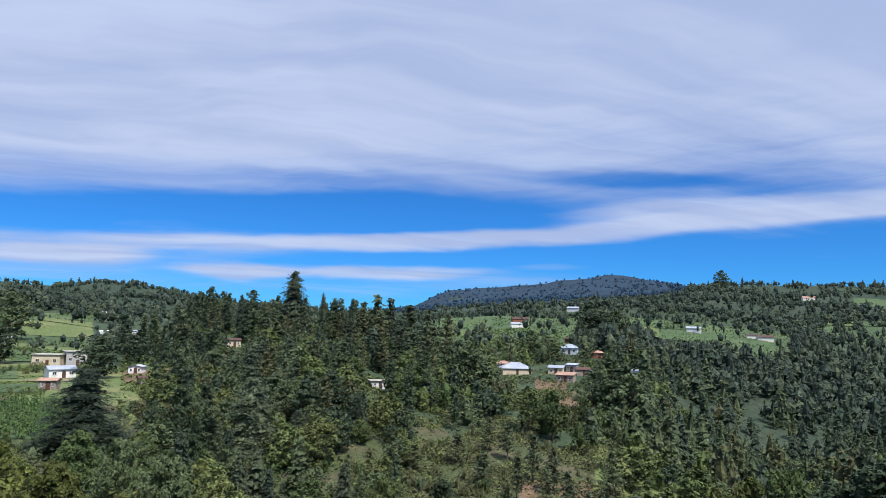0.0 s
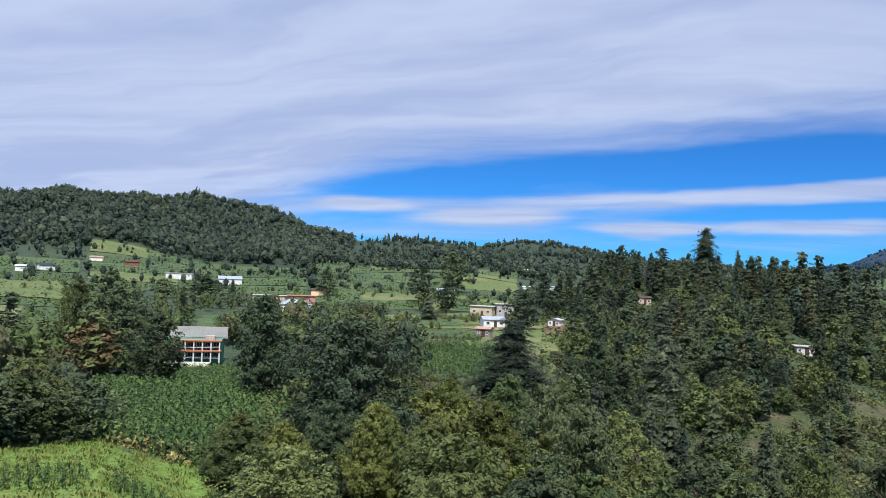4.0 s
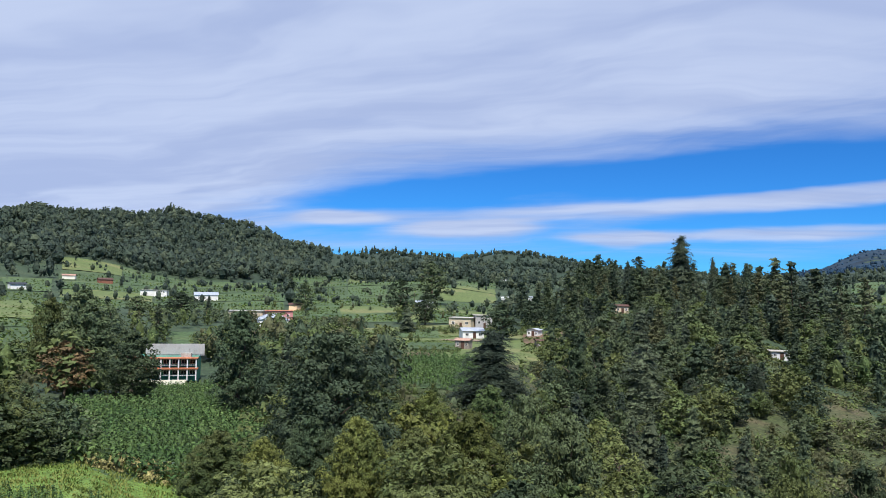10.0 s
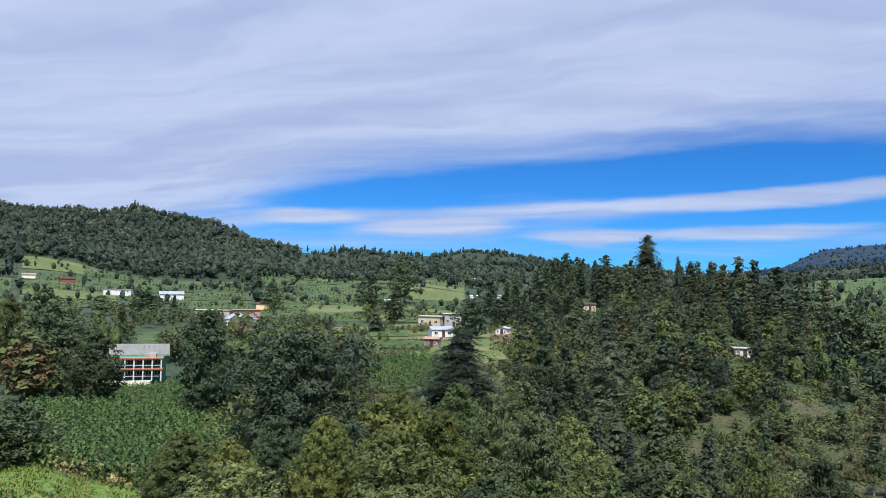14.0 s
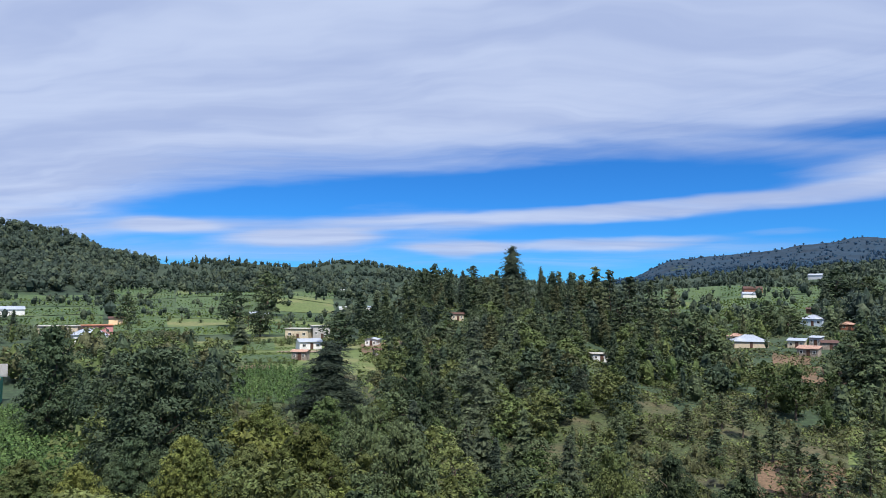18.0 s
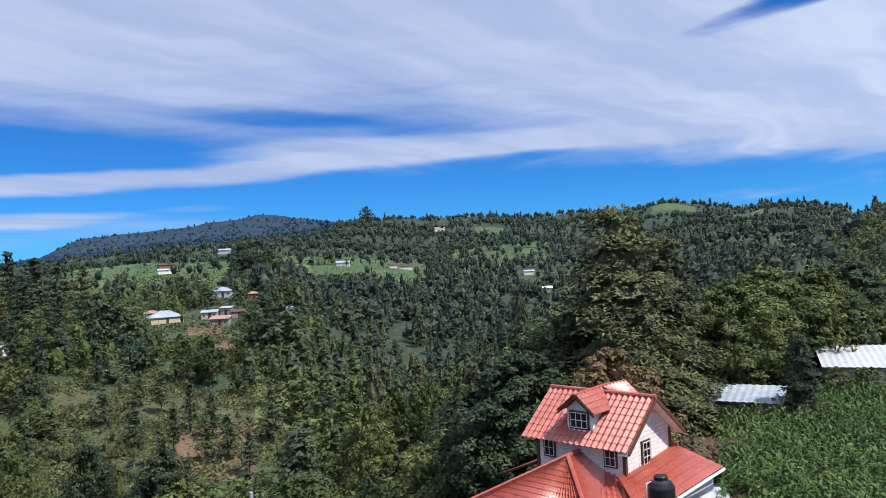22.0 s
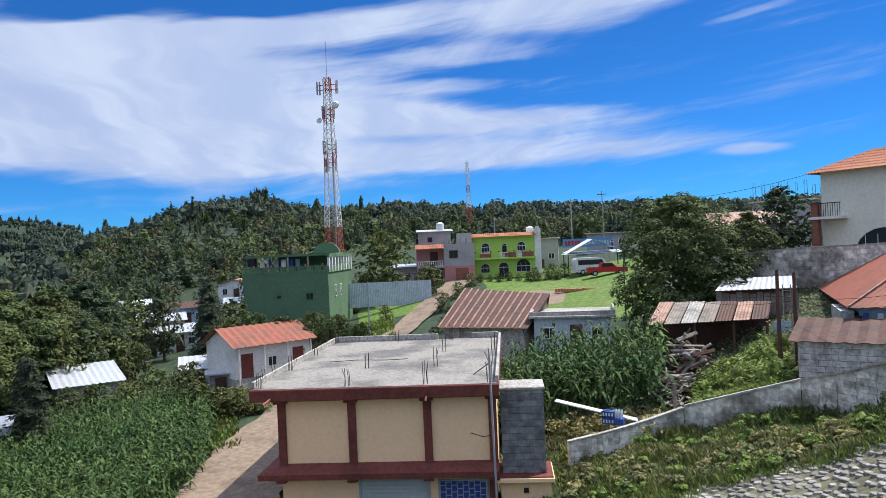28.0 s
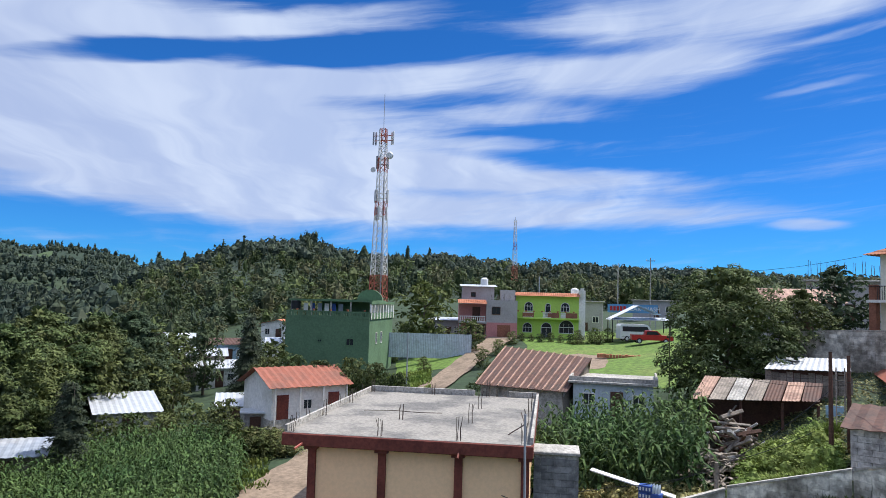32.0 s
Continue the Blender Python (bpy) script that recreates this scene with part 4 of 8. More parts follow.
def fitted(ob, x, y, z, turn=0.0):
    ob.matrix_local = pose(x, y, z, 0, 0, turn)
    return ob


def lattice(m, w, h, t, cols, rows, depth):
    """A frame with its glazing bars as one joined grid, facing -y."""
    xs, zs = [-w / 2], [0.0]
    for i in range(cols):
        a, b = -w / 2 + w * i / cols, -w / 2 + w * (i + 1) / cols
        xs += [a + (t if i == 0 else t * 0.28), b - (t if i == cols - 1 else t * 0.28)]
    for i in range(rows):
        a, b = h * i / rows, h * (i + 1) / rows
        zs += [a + (t if i == 0 else t * 0.28), b - (t if i == rows - 1 else t * 0.28)]
    xs.append(w / 2)
    zs.append(h)
    nx, nz = len(xs), len(zs)
    verts = [(x, y, z) for y in (-depth, 0.0) for z in zs for x in xs]
    k = nx * nz
    solid = {(i, j) for i in range(nx - 1) for j in range(nz - 1) if i % 2 == 0 or j % 2 == 0}
    faces = []
    for i, j in sorted(solid):
        a, b, c, d = j * nx + i, j * nx + i + 1, (j + 1) * nx + i + 1, (j + 1) * nx + i
        faces.append((a, b, c, d))
        for (di, dj), (p, q) in (((0, -1), (a, b)), ((1, 0), (b, c)), ((0, 1), (c, d)), ((-1, 0), (d, a))):
            if (i + di, j + dj) not in solid:
                faces.append((q, p, p + k, q + k))
    used = sorted({v for f in faces for v in f})
    ix = {v: n for n, v in enumerate(used)}
    m.add([verts[v] for v in used], [tuple(ix[v] for v in f) for f in faces])


def lattice_bars(parent, x, y, z, w, h, turn, cols, rows):
    """White glazing bars set before the panes of a window."""
    m = Mesh()
    for i in range(cols + 1):
        m.box(-w / 2 + 0.07 + (w - 0.14) * i / cols, 0, 0.06, 0.024, 0.02, h - 0.12)
    for k in range(rows + 1):
        m.box(0, 0, 0.06 + (h - 0.15) * k / rows, w - 0.12, 0.02, 0.024)
    q = part("glazing_grille", m, M_WHITE, parent, "white glazing grille")
    q.matrix_local = pose(x, y, z, 0, 0, turn)


def window(parent, x, y, z, w, h, turn=0.0, cols=2, rows=2, frame_mat=None, arch=False, depth=0.07):
    """A window with frame, bars and panes, its foot's middle at x, y, z, facing local -y."""
    key = ("window", round(w, 2), round(h, 2), cols, rows, arch, frame_mat.name)
    if key not in CACHE:
        t = min(0.08, w * 0.09)
        m = Mesh()
        if arch:
            n = 10
            r = w / 2
            outer = [(-r, 0), (r, 0)] + [(r * math.cos(math.pi * i / n), h - r + r * math.sin(math.pi * i / n)) for i in range(n + 1)]
            q = r - t
            inner = [(-q, t), (q, t)] + [(q * math.cos(math.pi * i / n), h - r + q * math.sin(math.pi * i / n)) for i in range(n + 1)]
            k = len(outer)
            vs = [(px, -depth, pz) for px, pz in outer] + [(px, -depth, pz) for px, pz in inner] + [(px, 0.0, pz) for px, pz in outer] + [(px, 0.0, pz) for px, pz in inner]
            fs = [(i, (i + 1) % k, k + (i + 1) % k, k + i) for i in range(k)] + [(i, 2 * k + i, 2 * k + (i + 1) % k, (i + 1) % k) for i in range(k)] \
                + [(k + i, k + (i + 1) % k, 3 * k + (i + 1) % k, 3 * k + i) for i in range(k)]
            m.add(vs, fs)
            m.box(0, -depth * 0.5, h - r - t / 2, w - t, depth * 0.8, t)
            pane = Mesh().profile(inner, -0.02, -0.005)
        else:
            pane = Mesh().box(0, -0.0125, t, w - 2 * t, 0.015, h - 2 * t)
            lattice(m, w, h, t, cols, rows, depth)
        if arch:
            for i in range(1, cols):
                m.box(-w / 2 + w * i / cols, -depth * 0.4, t, t * 0.55, depth * 0.7, (h - 2 * t) * 0.75)
        CACHE[key] = (m.mesh("window", frame_mat), pane.mesh("pane", M_GLASS))
    a, b = CACHE[key]
    ob, pn = new("window", a), new("pane", b)
    ob.parent, pn.parent = parent, ob
    return fitted(ob, x, y, z, turn)


def door(parent, x, y, z, w, h, mat, turn=0.0, label=""):
    m = Mesh().box(0, -0.03, 0, w, 0.06, h)
    m.box(0, -0.07, h * 0.08, w * 0.7, 0.03, h * 0.36).box(0, -0.07, h * 0.54, w * 0.7, 0.03, h * 0.36)
    ob = part("door", m, mat, parent, label)
    part("door_handle", Mesh().box(w * 0.38, -0.09, h * 0.46, 0.05, 0.06, 0.12), M_BLACK, ob)
    return fitted(ob, x, y, z, turn)


def gable_walls(w, dp, h, rise, along_x=True):
    """Four walls with gables, ridge along x or along y."""
    m = Mesh()
    if along_x:
        out = [(-dp / 2, 0), (dp / 2, 0), (dp / 2, h), (0, h + rise), (-dp / 2, h)]
        n = 5
        vs = [(-w / 2, y + dp / 2, z) for y, z in out] + [(w / 2, y + dp / 2, z) for y, z in out]
        m.add(vs, [tuple(range(n - 1, -1, -1)), tuple(range(n, 2 * n))] + [(i, (i + 1) % n, n + (i + 1) % n, n + i) for i in range(n)])
    else:
        m.profile([(-w / 2, 0), (w / 2, 0), (w / 2, h), (0, h + rise), (-w / 2, h)], 0, dp)
    return m


def cottage(name, label, b, d, w, dp, h, wall, roof, style="gable", turn=0.0, z=None, rise=None, sink=0.6, eave=0.35, detail=1,
            frame_mat=None, group="houses of the valley", door_mat=None, ribs=None):
    """A plain village house: walls, sheet roof, door and windows. Its front's middle stands at the bearing and distance."""
    t = thing(name, label, "house" if h > 1.9 else "shed", at_spot(b, d, z, turn), group)
    rise = w * (0.2 if style == "hip" else 0.12) if rise is None else rise
    amp = 0.04 if detail else 0.06
    n = ribs or max(5, int((w + 2 * eave) / (0.45 if detail else 0.7)))
    body = Mesh()
    if style in ("gable", "cross"):
        along = style == "gable"
        g = gable_walls(w, dp, h, rise, along)
        part("wall", Mesh().add([(x, y, zz - sink if zz < 0.01 else zz) for x, y, zz in g.v], g.f), wall, t)
        k = rise / ((dp if along else w) / 2)
        if along:
            a, c = w / 2 + eave, dp / 2
            lo = h - k * eave
            for s in (-1, 1):
                part("roof", Mesh().sheet((-a, c, h + rise + 0.05), (a, c, h + rise + 0.05), (a, c + s * (c + eave), lo + 0.05), (-a, c + s * (c + eave), lo + 0.05), n, amp), roof, t)
        else:
            c = w / 2
            lo = h - k * eave
            n2 = max(5, int((dp + 2 * eave) / 0.45))
            for s in (-1, 1):
                part("roof", Mesh().sheet((0, -eave, h + rise + 0.05), (0, dp + eave, h + rise + 0.05), (s * (c + eave), dp + eave, lo + 0.05), (s * (c + eave), -eave, lo + 0.05), n2, amp), roof, t)
    elif style == "hip":
        part("wall", body.box(0, dp / 2, -sink, w, dp, h + sink), wall, t)
        a, c, r = w / 2 + eave, dp / 2, max(0.3, w / 2 - dp / 2)
        top = h + rise + 0.05
        for s in (-1, 1):
            part("roof", Mesh().sheet((-r, c, top), (r, c, top), (a, c + s * (c + eave), h), (-a, c + s * (c + eave), h), n, amp), roof, t)
            part("roof", Mesh().sheet((s * r, c, top), (s * r, c + 0.01, top), (s * a, dp + eave, h), (s * a, -eave, h), max(4, n // 2), amp), roof, t)
    elif style == "shed":
        m = Mesh()
        q = w / 2
        m.add([(-q, 0, -sink), (q, 0, -sink), (q, dp, -sink), (-q, dp, -sink), (-q, 0, h), (q, 0, h), (q, dp, h + rise), (-q, dp, h + rise)],
              [(3, 2, 1, 0), (4, 5, 6, 7), (0, 1, 5, 4), (1, 2, 6, 5), (2, 3, 7, 6), (3, 0, 4, 7)])
        part("wall", m, wall, t)
        k = rise / dp
        part("roof", Mesh().sheet((-q - eave, dp + eave, h + rise + k * eave + 0.05), (q + eave, dp + eave, h + rise + k * eave + 0.05),
                                  (q + eave, -eave, h - k * eave + 0.05), (-q - eave, -eave, h - k * eave + 0.05), n, amp), roof, t)
    else:
        part("wall", body.box(0, dp / 2, -sink, w, dp, h + sink), wall, t)
        part("roof_slab", Mesh().box(0, dp / 2, h, w + 2 * eave, dp + 2 * eave, 0.18, bevel=0.03), roof, t)
    if detail:
        fm = frame_mat or M_WHITE
        if h > 1.9:
            door(t, w * 0.05, 0, 0, 0.9, min(2.0, h - 0.25), door_mat or M_WOOD)
            for s in (-0.3, 0.32):
                window(t, w * s, 0, h * 0.38, min(1.1, w * 0.16), min(1.0, h * 0.36), cols=2, rows=1, frame_mat=fm)
        elif h > 1.2:
            door(t, 0, 0, 0, 0.8, h - 0.2, door_mat or M_WOOD)
    return t


# ---- shop building with the flat roof ----
M_ROOFTOP = material("weathered_roof_concrete", (0.26, 0.24, 0.21), 0.9, 0.32, 6.0, 0.35, 0.6, second=(0.135, 0.128, 0.118), second_edge=(0.42, 0.62))
M_STEEL = material("rusty_bar", (0.10, 0.075, 0.06), 0.8, 0.3, 20, 2)
M_PIPE = material("grey_pipe", (0.33, 0.34, 0.36), 0.5, 0.1)
M_SHUTTER = material("grey_shutter", (0.42, 0.44, 0.44), 0.5, 0.12, 4.0, 0.8)
M_BLUE = material("blue_paint", (0.03, 0.08, 0.30), 0.5, 0.2)
M_SLATE = material("blue_grey_sheet", (0.27, 0.30, 0.35), 0.55, 0.2, 2.0, 0.4, 0.1, second=(0.36, 0.37, 0.39))
M_TAN = material("tan_plaster", (0.56, 0.46, 0.33), 0.85, 0.2, 4.0, 0.4, 0.1)
M_CREAM = material("cream_plaster", (0.78, 0.75, 0.62), 0.8, 0.1, 5.0, 0.5, 0.1)


M_SOOT = material("soot_stained_block", (0.20, 0.195, 0.19), 0.95, 0.5, 3.0, 0.8, 0.5, second=(0.10, 0.10, 0.10), by_object=0.15)


def rebar(parent, x, y, z, tall, seed, gap=0.16, n=4):
    """A tuft of rods left standing for the next storey."""
    rng = random.Random(seed)
    m = Mesh()
    for i in range(n):
        px, py = x + (i % 2 - 0.5) * gap, y + (i // 2 - 0.5) * gap
        m.tube([(px, py, z - 0.02), (px + rng.uniform(-0.03, 0.03), py + rng.uniform(-0.03, 0.03), z + tall * 0.5),
                (px + rng.uniform(-0.08, 0.08), py + rng.uniform(-0.05, 0.05), z + tall * rng.uniform(0.8, 1.1))], 0.014, 4)
    return part("rebar", m, M_STEEL, parent)


def block_course(parent, mat, w, h, d, x0, z0, y, name="block", bl=0.56, bh=0.28, seed=0):
    """Blocks in courses as pieces of their own over a width and height, fronts at local y."""
    rng = random.Random(seed)
    for r in range(int(round(h / bh))):
        x = x0 - (bl / 2 if r % 2 else 0)
        while x < x0 + w - 0.05:
            a, c = max(x, x0), min(x + bl, x0 + w)
            x += bl
            if c - a < 0.06:
                continue
            key = (name, round(c - a, 2), round(d, 2), bh, mat.name)
            if key not in CACHE:
                CACHE[key] = Mesh().box(0, 0, 0, c - a - 0.014, d, bh - 0.014).mesh(name, mat)
            ob = new(name, CACHE[key])
            ob.parent = parent
            ob.location = ((a + c) / 2, y + d / 2 + rng.uniform(-0.006, 0.006), z0 + r * bh + 0.007)


def shop_building():
    t = thing("shop_building", "two-storey peach shop building with maroon bands and flat unfinished roof", "building", pose(30.75, 0.93, 0, 0, 0, -99.3))
    part("wall", Mesh().box(0.45, 7.9, -1.0, 9.3, 14.8, 6.8), M_PEACH, t)
    part("roof_slab", Mesh().box(0, 7.75, 5.76, 10.7, 15.5, 0.52, bevel=0.03), M_MAROON, t, "maroon-edged concrete slab")
    part("roof_surface", Mesh().box(0, 7.75, 6.285, 10.5, 15.3, 0.012), M_ROOFTOP, t, "weathered grey concrete surface")
    part("parapet", Mesh().box(-5.28, 7.9, 6.284, 0.13, 15.2, 0.30, bevel=0.015), M_CONCRETE, t)
    part("parapet", Mesh().box(5.27, 7.9, 6.284, 0.14, 15.2, 0.30, bevel=0.015), M_CONCRETE, t)
    part("parapet", Mesh().box(-1.9, 15.42, 6.284, 6.6, 0.14, 0.36, bevel=0.015), M_CONCRETE, t)
    part("parapet", Mesh().box(4.35, 15.42, 6.284, 1.7, 0.14, 0.36, bevel=0.015), M_CONCRETE, t)
    part("ledge", Mesh().add([(-5.1, -0.1, 2.42), (5.2, -0.1, 2.42), (5.2, 0.5, 2.42), (-4.2, 0.5, 2.42), (-5.1, 15.2, 2.42), (-4.2, 15.2, 2.42),
                              (-5.1, -0.1, 2.66), (5.2, -0.1, 2.66), (5.2, 0.5, 2.98), (-4.2, 0.5, 2.98), (-5.1, 15.2, 2.66), (-4.2, 15.2, 2.98)],
                             [(0, 1, 7, 6), (6, 7, 8, 9), (1, 2, 8, 7), (0, 6, 10, 4), (6, 9, 11, 10), (0, 3, 2, 1), (0, 4, 5, 3)]), M_MAROON, t)
    for x in (-4.1, -1.02, 2.25, 5.02):
        part("pilaster", Mesh().box(x, 0.47, 2.9, 0.34, 0.2, 2.88, bevel=0.012), M_MAROON, t)
        part("bracket", Mesh().profile([(x - 0.28, 5.62), (x + 0.28, 5.62), (x + 0.28, 5.77), (x - 0.28, 5.77)], 0.15, 0.5), M_MAROON, t)
        part("bracket", Mesh().box(x, 0.2, 2.28, 0.4, 0.5, 0.15), M_MAROON, t)
    sh = part("roller_shutter", Mesh().box(0.7, 0.48, -0.9, 2.9, 0.04, 3.1), M_SHUTTER, t, "grey corrugated roller shutter")
    for i in range(17):
        part("slat", Mesh().box(0.7, 0.45, -0.7 + i * 0.17, 2.84, 0.045, 0.13, bevel=0.015), M_SHUTTER, sh)
    part("shutter_frame", Mesh().box(-0.8, 0.47, -0.9, 0.09, 0.1, 3.2).box(2.2, 0.47, -0.9, 0.09, 0.1, 3.2).box(0.7, 0.47, 2.22, 3.08, 0.1, 0.09), M_PIPE, t)
    gate = part("gate", Mesh().box(2.62, 0.44, -0.9, 0.07, 0.07, 3.1).box(4.66, 0.44, -0.9, 0.07, 0.07, 3.1).box(3.64, 0.44, 2.13, 2.0, 0.07, 0.07), M_PIPE, t, "steel lattice gate over blue panels")
    part("panel", Mesh().box(3.64, 0.486, -0.9, 2.0, 0.02, 3.05), M_BLUE, gate)
    for i in range(9):
        part("bar", Mesh().box(2.66 + i * 0.245, 0.45, -0.9, 0.035, 0.035, 3.0), M_PIPE, gate)
    for r in range(10):
        for i in range(8):
            part("crossbar", Mesh().box(2.78 + i * 0.245, 0.45, -0.6 + r * 0.28 + (0.14 if i % 2 else 0), 0.21, 0.03, 0.03), M_PIPE, gate)
    part("post", Mesh().box(4.92, 0.40, -0.9, 0.3, 0.2, 3.3), M_MAROON, t)
    annex = part("annex", Mesh().box(6.3, 1.3, -1.0, 2.1, 1.9, 3.1), M_PEACH, t, "low peach annex below the block tank tower")
    part("annex_ledge", Mesh().box(6.25, 1.2, 2.1, 2.5, 2.3, 0.2, bevel=0.03), M_PEACH, annex)
    part("annex_top", Mesh().box(6.25, 1.2, 2.301, 2.4, 2.2, 0.05), M_MAROON, annex)
    tower = part("block_tower", Mesh().box(6.28, 1.46, 2.35, 1.80, 1.6, 3.5), M_CONCRETE, t, "stained grey block tower")
    block_course(tower, M_SOOT, 1.84, 3.36, 0.1, 5.36, 2.36, 0.60, seed=3)
    part("tower_cap", Mesh().box(6.28, 1.45, 5.86, 1.95, 1.8, 0.14, bevel=0.03), M_CONCRETE, tower)
    part("meter", Mesh().box(6.3, 0.32, 1.62, 0.2, 0.06, 0.2), M_BLACK, t)
    part("conduit", Mesh().tube([(5.08, -0.2, -0.9), (5.05, -0.2, 3.0), (5.0, -0.2, 7.6)], 0.05, 6), M_PIPE, t, "grey conduit pipe")
    part("downspout", Mesh().tube([(2.3, -0.05, 5.86), (2.3, -0.45, 5.72)], 0.05, 6), M_MAROON, t)
    part("downspout", Mesh().tube([(-4.4, -0.05, 5.9), (-4.6, -0.45, 5.74)], 0.05, 6), M_REDROOF, t)
    part("cable", Mesh().tube([(5.0, -0.2, 4.2), (4.6, -0.2, 4.15), (4.1, -0.15, 4.3)], 0.02, 4), M_BLACK, t)
    k = 0
    for y in (0.35, 4.9, 9.8, 14.9):
        for x in (-5.0, -1.15, 2.25, 4.95):
            k += 1
            if (y == 9.8 and x == -1.15) or (y == 14.9 and x == 4.95):
                continue
            rebar(t, x, y, 6.29, 0.75 if x < 2 else 1.0, k)
    for y in (1.6, 3.0, 6.5, 8.2, 11.5, 13.2):
        rebar(t, -5.2, y, 6.5, 0.45, 40 + int(y), 0.1, 2)
    part("loose_bar", Mesh().tube([(4.2, 2.2, 6.32), (4.9, 2.9, 6.7), (4.7, 3.6, 7.1)], 0.03, 4), M_STEEL, t)
    part("crack_ridge", Mesh().tube([(-3.6, 7.2, 6.31), (-2.2, 7.6, 6.31), (-0.6, 7.3, 6.31), (0.5, 7.5, 6.31)], 0.025, 4), M_STEEL, t)
    return t


shop_building()


# ---- white timber house with the red roof ----
def tile_roof(name, parent, a, b, c, d, wave=0.26, row=0.34, amp=0.075, drop=0.022, label=""):
    a, b, c, d = (Vector(p) for p in (a, b, c, d))
    n = max(3, int(max((b - a).length, (c - d).length) / wave))
    r = max(2, int(max((d - a).length, (c - b).length) / row))
    return part(name, Mesh().sheet(a, b, c, d, n, amp, r, drop, 4, 0.02), M_REDROOF, parent, label)


def red_house():
    t = thing("red_roofed_house", "white timber house with red tile-sheet roofs and brown trim", "house", pose(24.0, 20.0, 0, 0, 0, -83.0))
    w, dp, eave, ridge, base = 4.1, 3.5, 4.85, 6.28, 2.4
    g = gable_walls(w, dp, eave - base, ridge - eave - 0.12)
    part("wall", Mesh().add([(x, y - dp / 2, z + base) for x, y, z in g.v], g.f), M_WHITE, t, "white painted clapboard walls")
    for k in range(15):
        z = base + 0.05 + k * 0.165
        part("clapboard", Mesh().box(0, -dp / 2 - 0.012, z, w, 0.024, 0.15), M_WHITE, t)
        half = dp / 2 if z < eave else max(0.15, dp / 2 * (1 - (z - eave) / (ridge - eave)))
        part("clapboard", Mesh().box(w / 2 + 0.012, 0, z, 0.024, 2 * half, 0.15), M_WHITE, t)
    for k in range(15, 22):
        z = base + 0.05 + k * 0.165
        half = max(0.12, dp / 2 * (1 - (z + 0.1 - eave) / (ridge - eave)))
        part("clapboard", Mesh().box(w / 2 + 0.012, 0, z, 0.024, 2 * half, 0.15), M_WHITE, t)
    for x, y in ((-w / 2, -dp / 2), (w / 2, -dp / 2), (w / 2, dp / 2)):
        part("corner_board", Mesh().box(x, y, base, 0.14, 0.14, eave - base - 0.1), M_WOOD, t)
    a = 2.52
    run = 2.25
    tile_roof("roof", t, (-a, 0, ridge), (a, 0, ridge), (a, -run, 4.55), (-a, -run, 4.55))
    tile_roof("roof", t, (-a, 0, ridge), (a, 0, ridge), (a, run, 4.55), (-a, run, 4.55))
    part("ridge_cap", Mesh().tube([(-a - 0.03, 0, ridge + 0.05), (a + 0.03, 0, ridge + 0.05)], 0.09, 8), M_REDROOF, t)
    for s in (-1, 1):
        for e in (-1, 1):
            part("barge_board", Mesh().tube([(e * a, 0, ridge - 0.06), (e * a, s * run, 4.50)], 0.06, 4), M_WOOD, t)
        part("soffit", Mesh().add([(w / 2, 0, ridge - 0.13), (a, 0, ridge - 0.13), (a, s * run, 4.44), (w / 2, s * run, 4.44)], [(0, 1, 2, 3)]), M_WHITE, t)
    # dormers on both slopes
    for s in (-1, 1):
        top, low = 6.40, 5.74
        f = s * 1.64
        part("dormer", Mesh().add([(-0.6, f, 4.9), (0.6, f, 4.9), (0.6, f, low + 0.1), (0, f, top - 0.06), (-0.6, f, low + 0.1), (-0.6, 0, 5.85), (0.6, 0, 5.85), (0, 0, top - 0.06)],
                                  [(0, 1, 2, 3, 4), (0, 4, 5), (1, 6, 2), (4, 3, 7, 5), (2, 6, 7, 3)]), M_WHITE, t)
        back = -s * 0.02
        tile_roof("dormer_roof", t, (0, f + s * 0.3, top + 0.05), (0, back, top + 0.12), (0.86, back + s * 0.75, low), (0.86, f + s * 0.3, low))
        tile_roof("dormer_roof", t, (0, f + s * 0.3, top + 0.05), (0, back, top + 0.12), (-0.86, back + s * 0.75, low), (-0.86, f + s * 0.3, low))
        part("ridge_cap", Mesh().tube([(0, f + s * 0.32, top + 0.08), (0, 0, top + 0.15)], 0.06, 6), M_REDROOF, t)
        if s < 0:
            for e in (-1, 1):
                part("barge_board", Mesh().tube([(0, f - 0.28, top - 0.02), (e * 0.86, f - 0.28, low - 0.06)], 0.045, 4), M_WOOD, t)
            part("sill", Mesh().box(0, f - 0.03, 5.0, 1.0, 0.1, 0.05), M_WHITE, t)
            window(t, 0, f - 0.01, 5.06, 0.92, 0.74, 0, 3, 2, M_WOOD)
            lattice_bars(t, 0, f - 0.09, 5.06, 0.92, 0.74, 0, 3, 2)
    window(t, -1.45, -dp / 2 - 0.02, 3.78, 0.58, 0.78, 0, 2, 2, M_WOOD)
    lattice_bars(t, -1.45, -dp / 2 - 0.10, 3.78, 0.58, 0.78, 0, 2, 2)
    window(t, 1.45, -dp / 2 - 0.02, 3.78, 0.58, 0.78, 0, 2, 2, M_WOOD)
    lattice_bars(t, 1.45, -dp / 2 - 0.10, 3.78, 0.58, 0.78, 0, 2, 2)
    window(t, w / 2 + 0.02, -0.25, 3.62, 0.66, 1.0, 90, 2, 3, M_WOOD)
    lattice_bars(t, w / 2 + 0.10, -0.25, 3.62, 0.66, 1.0, 90, 2, 3)
    # lower storey and its roofs
    part("lower_wall", Mesh().box(-0.2, -0.6, -1.5, 6.4, 5.6, 3.6), M_WHITE, t)
    ap = (0.0, -2.6, 4.15)
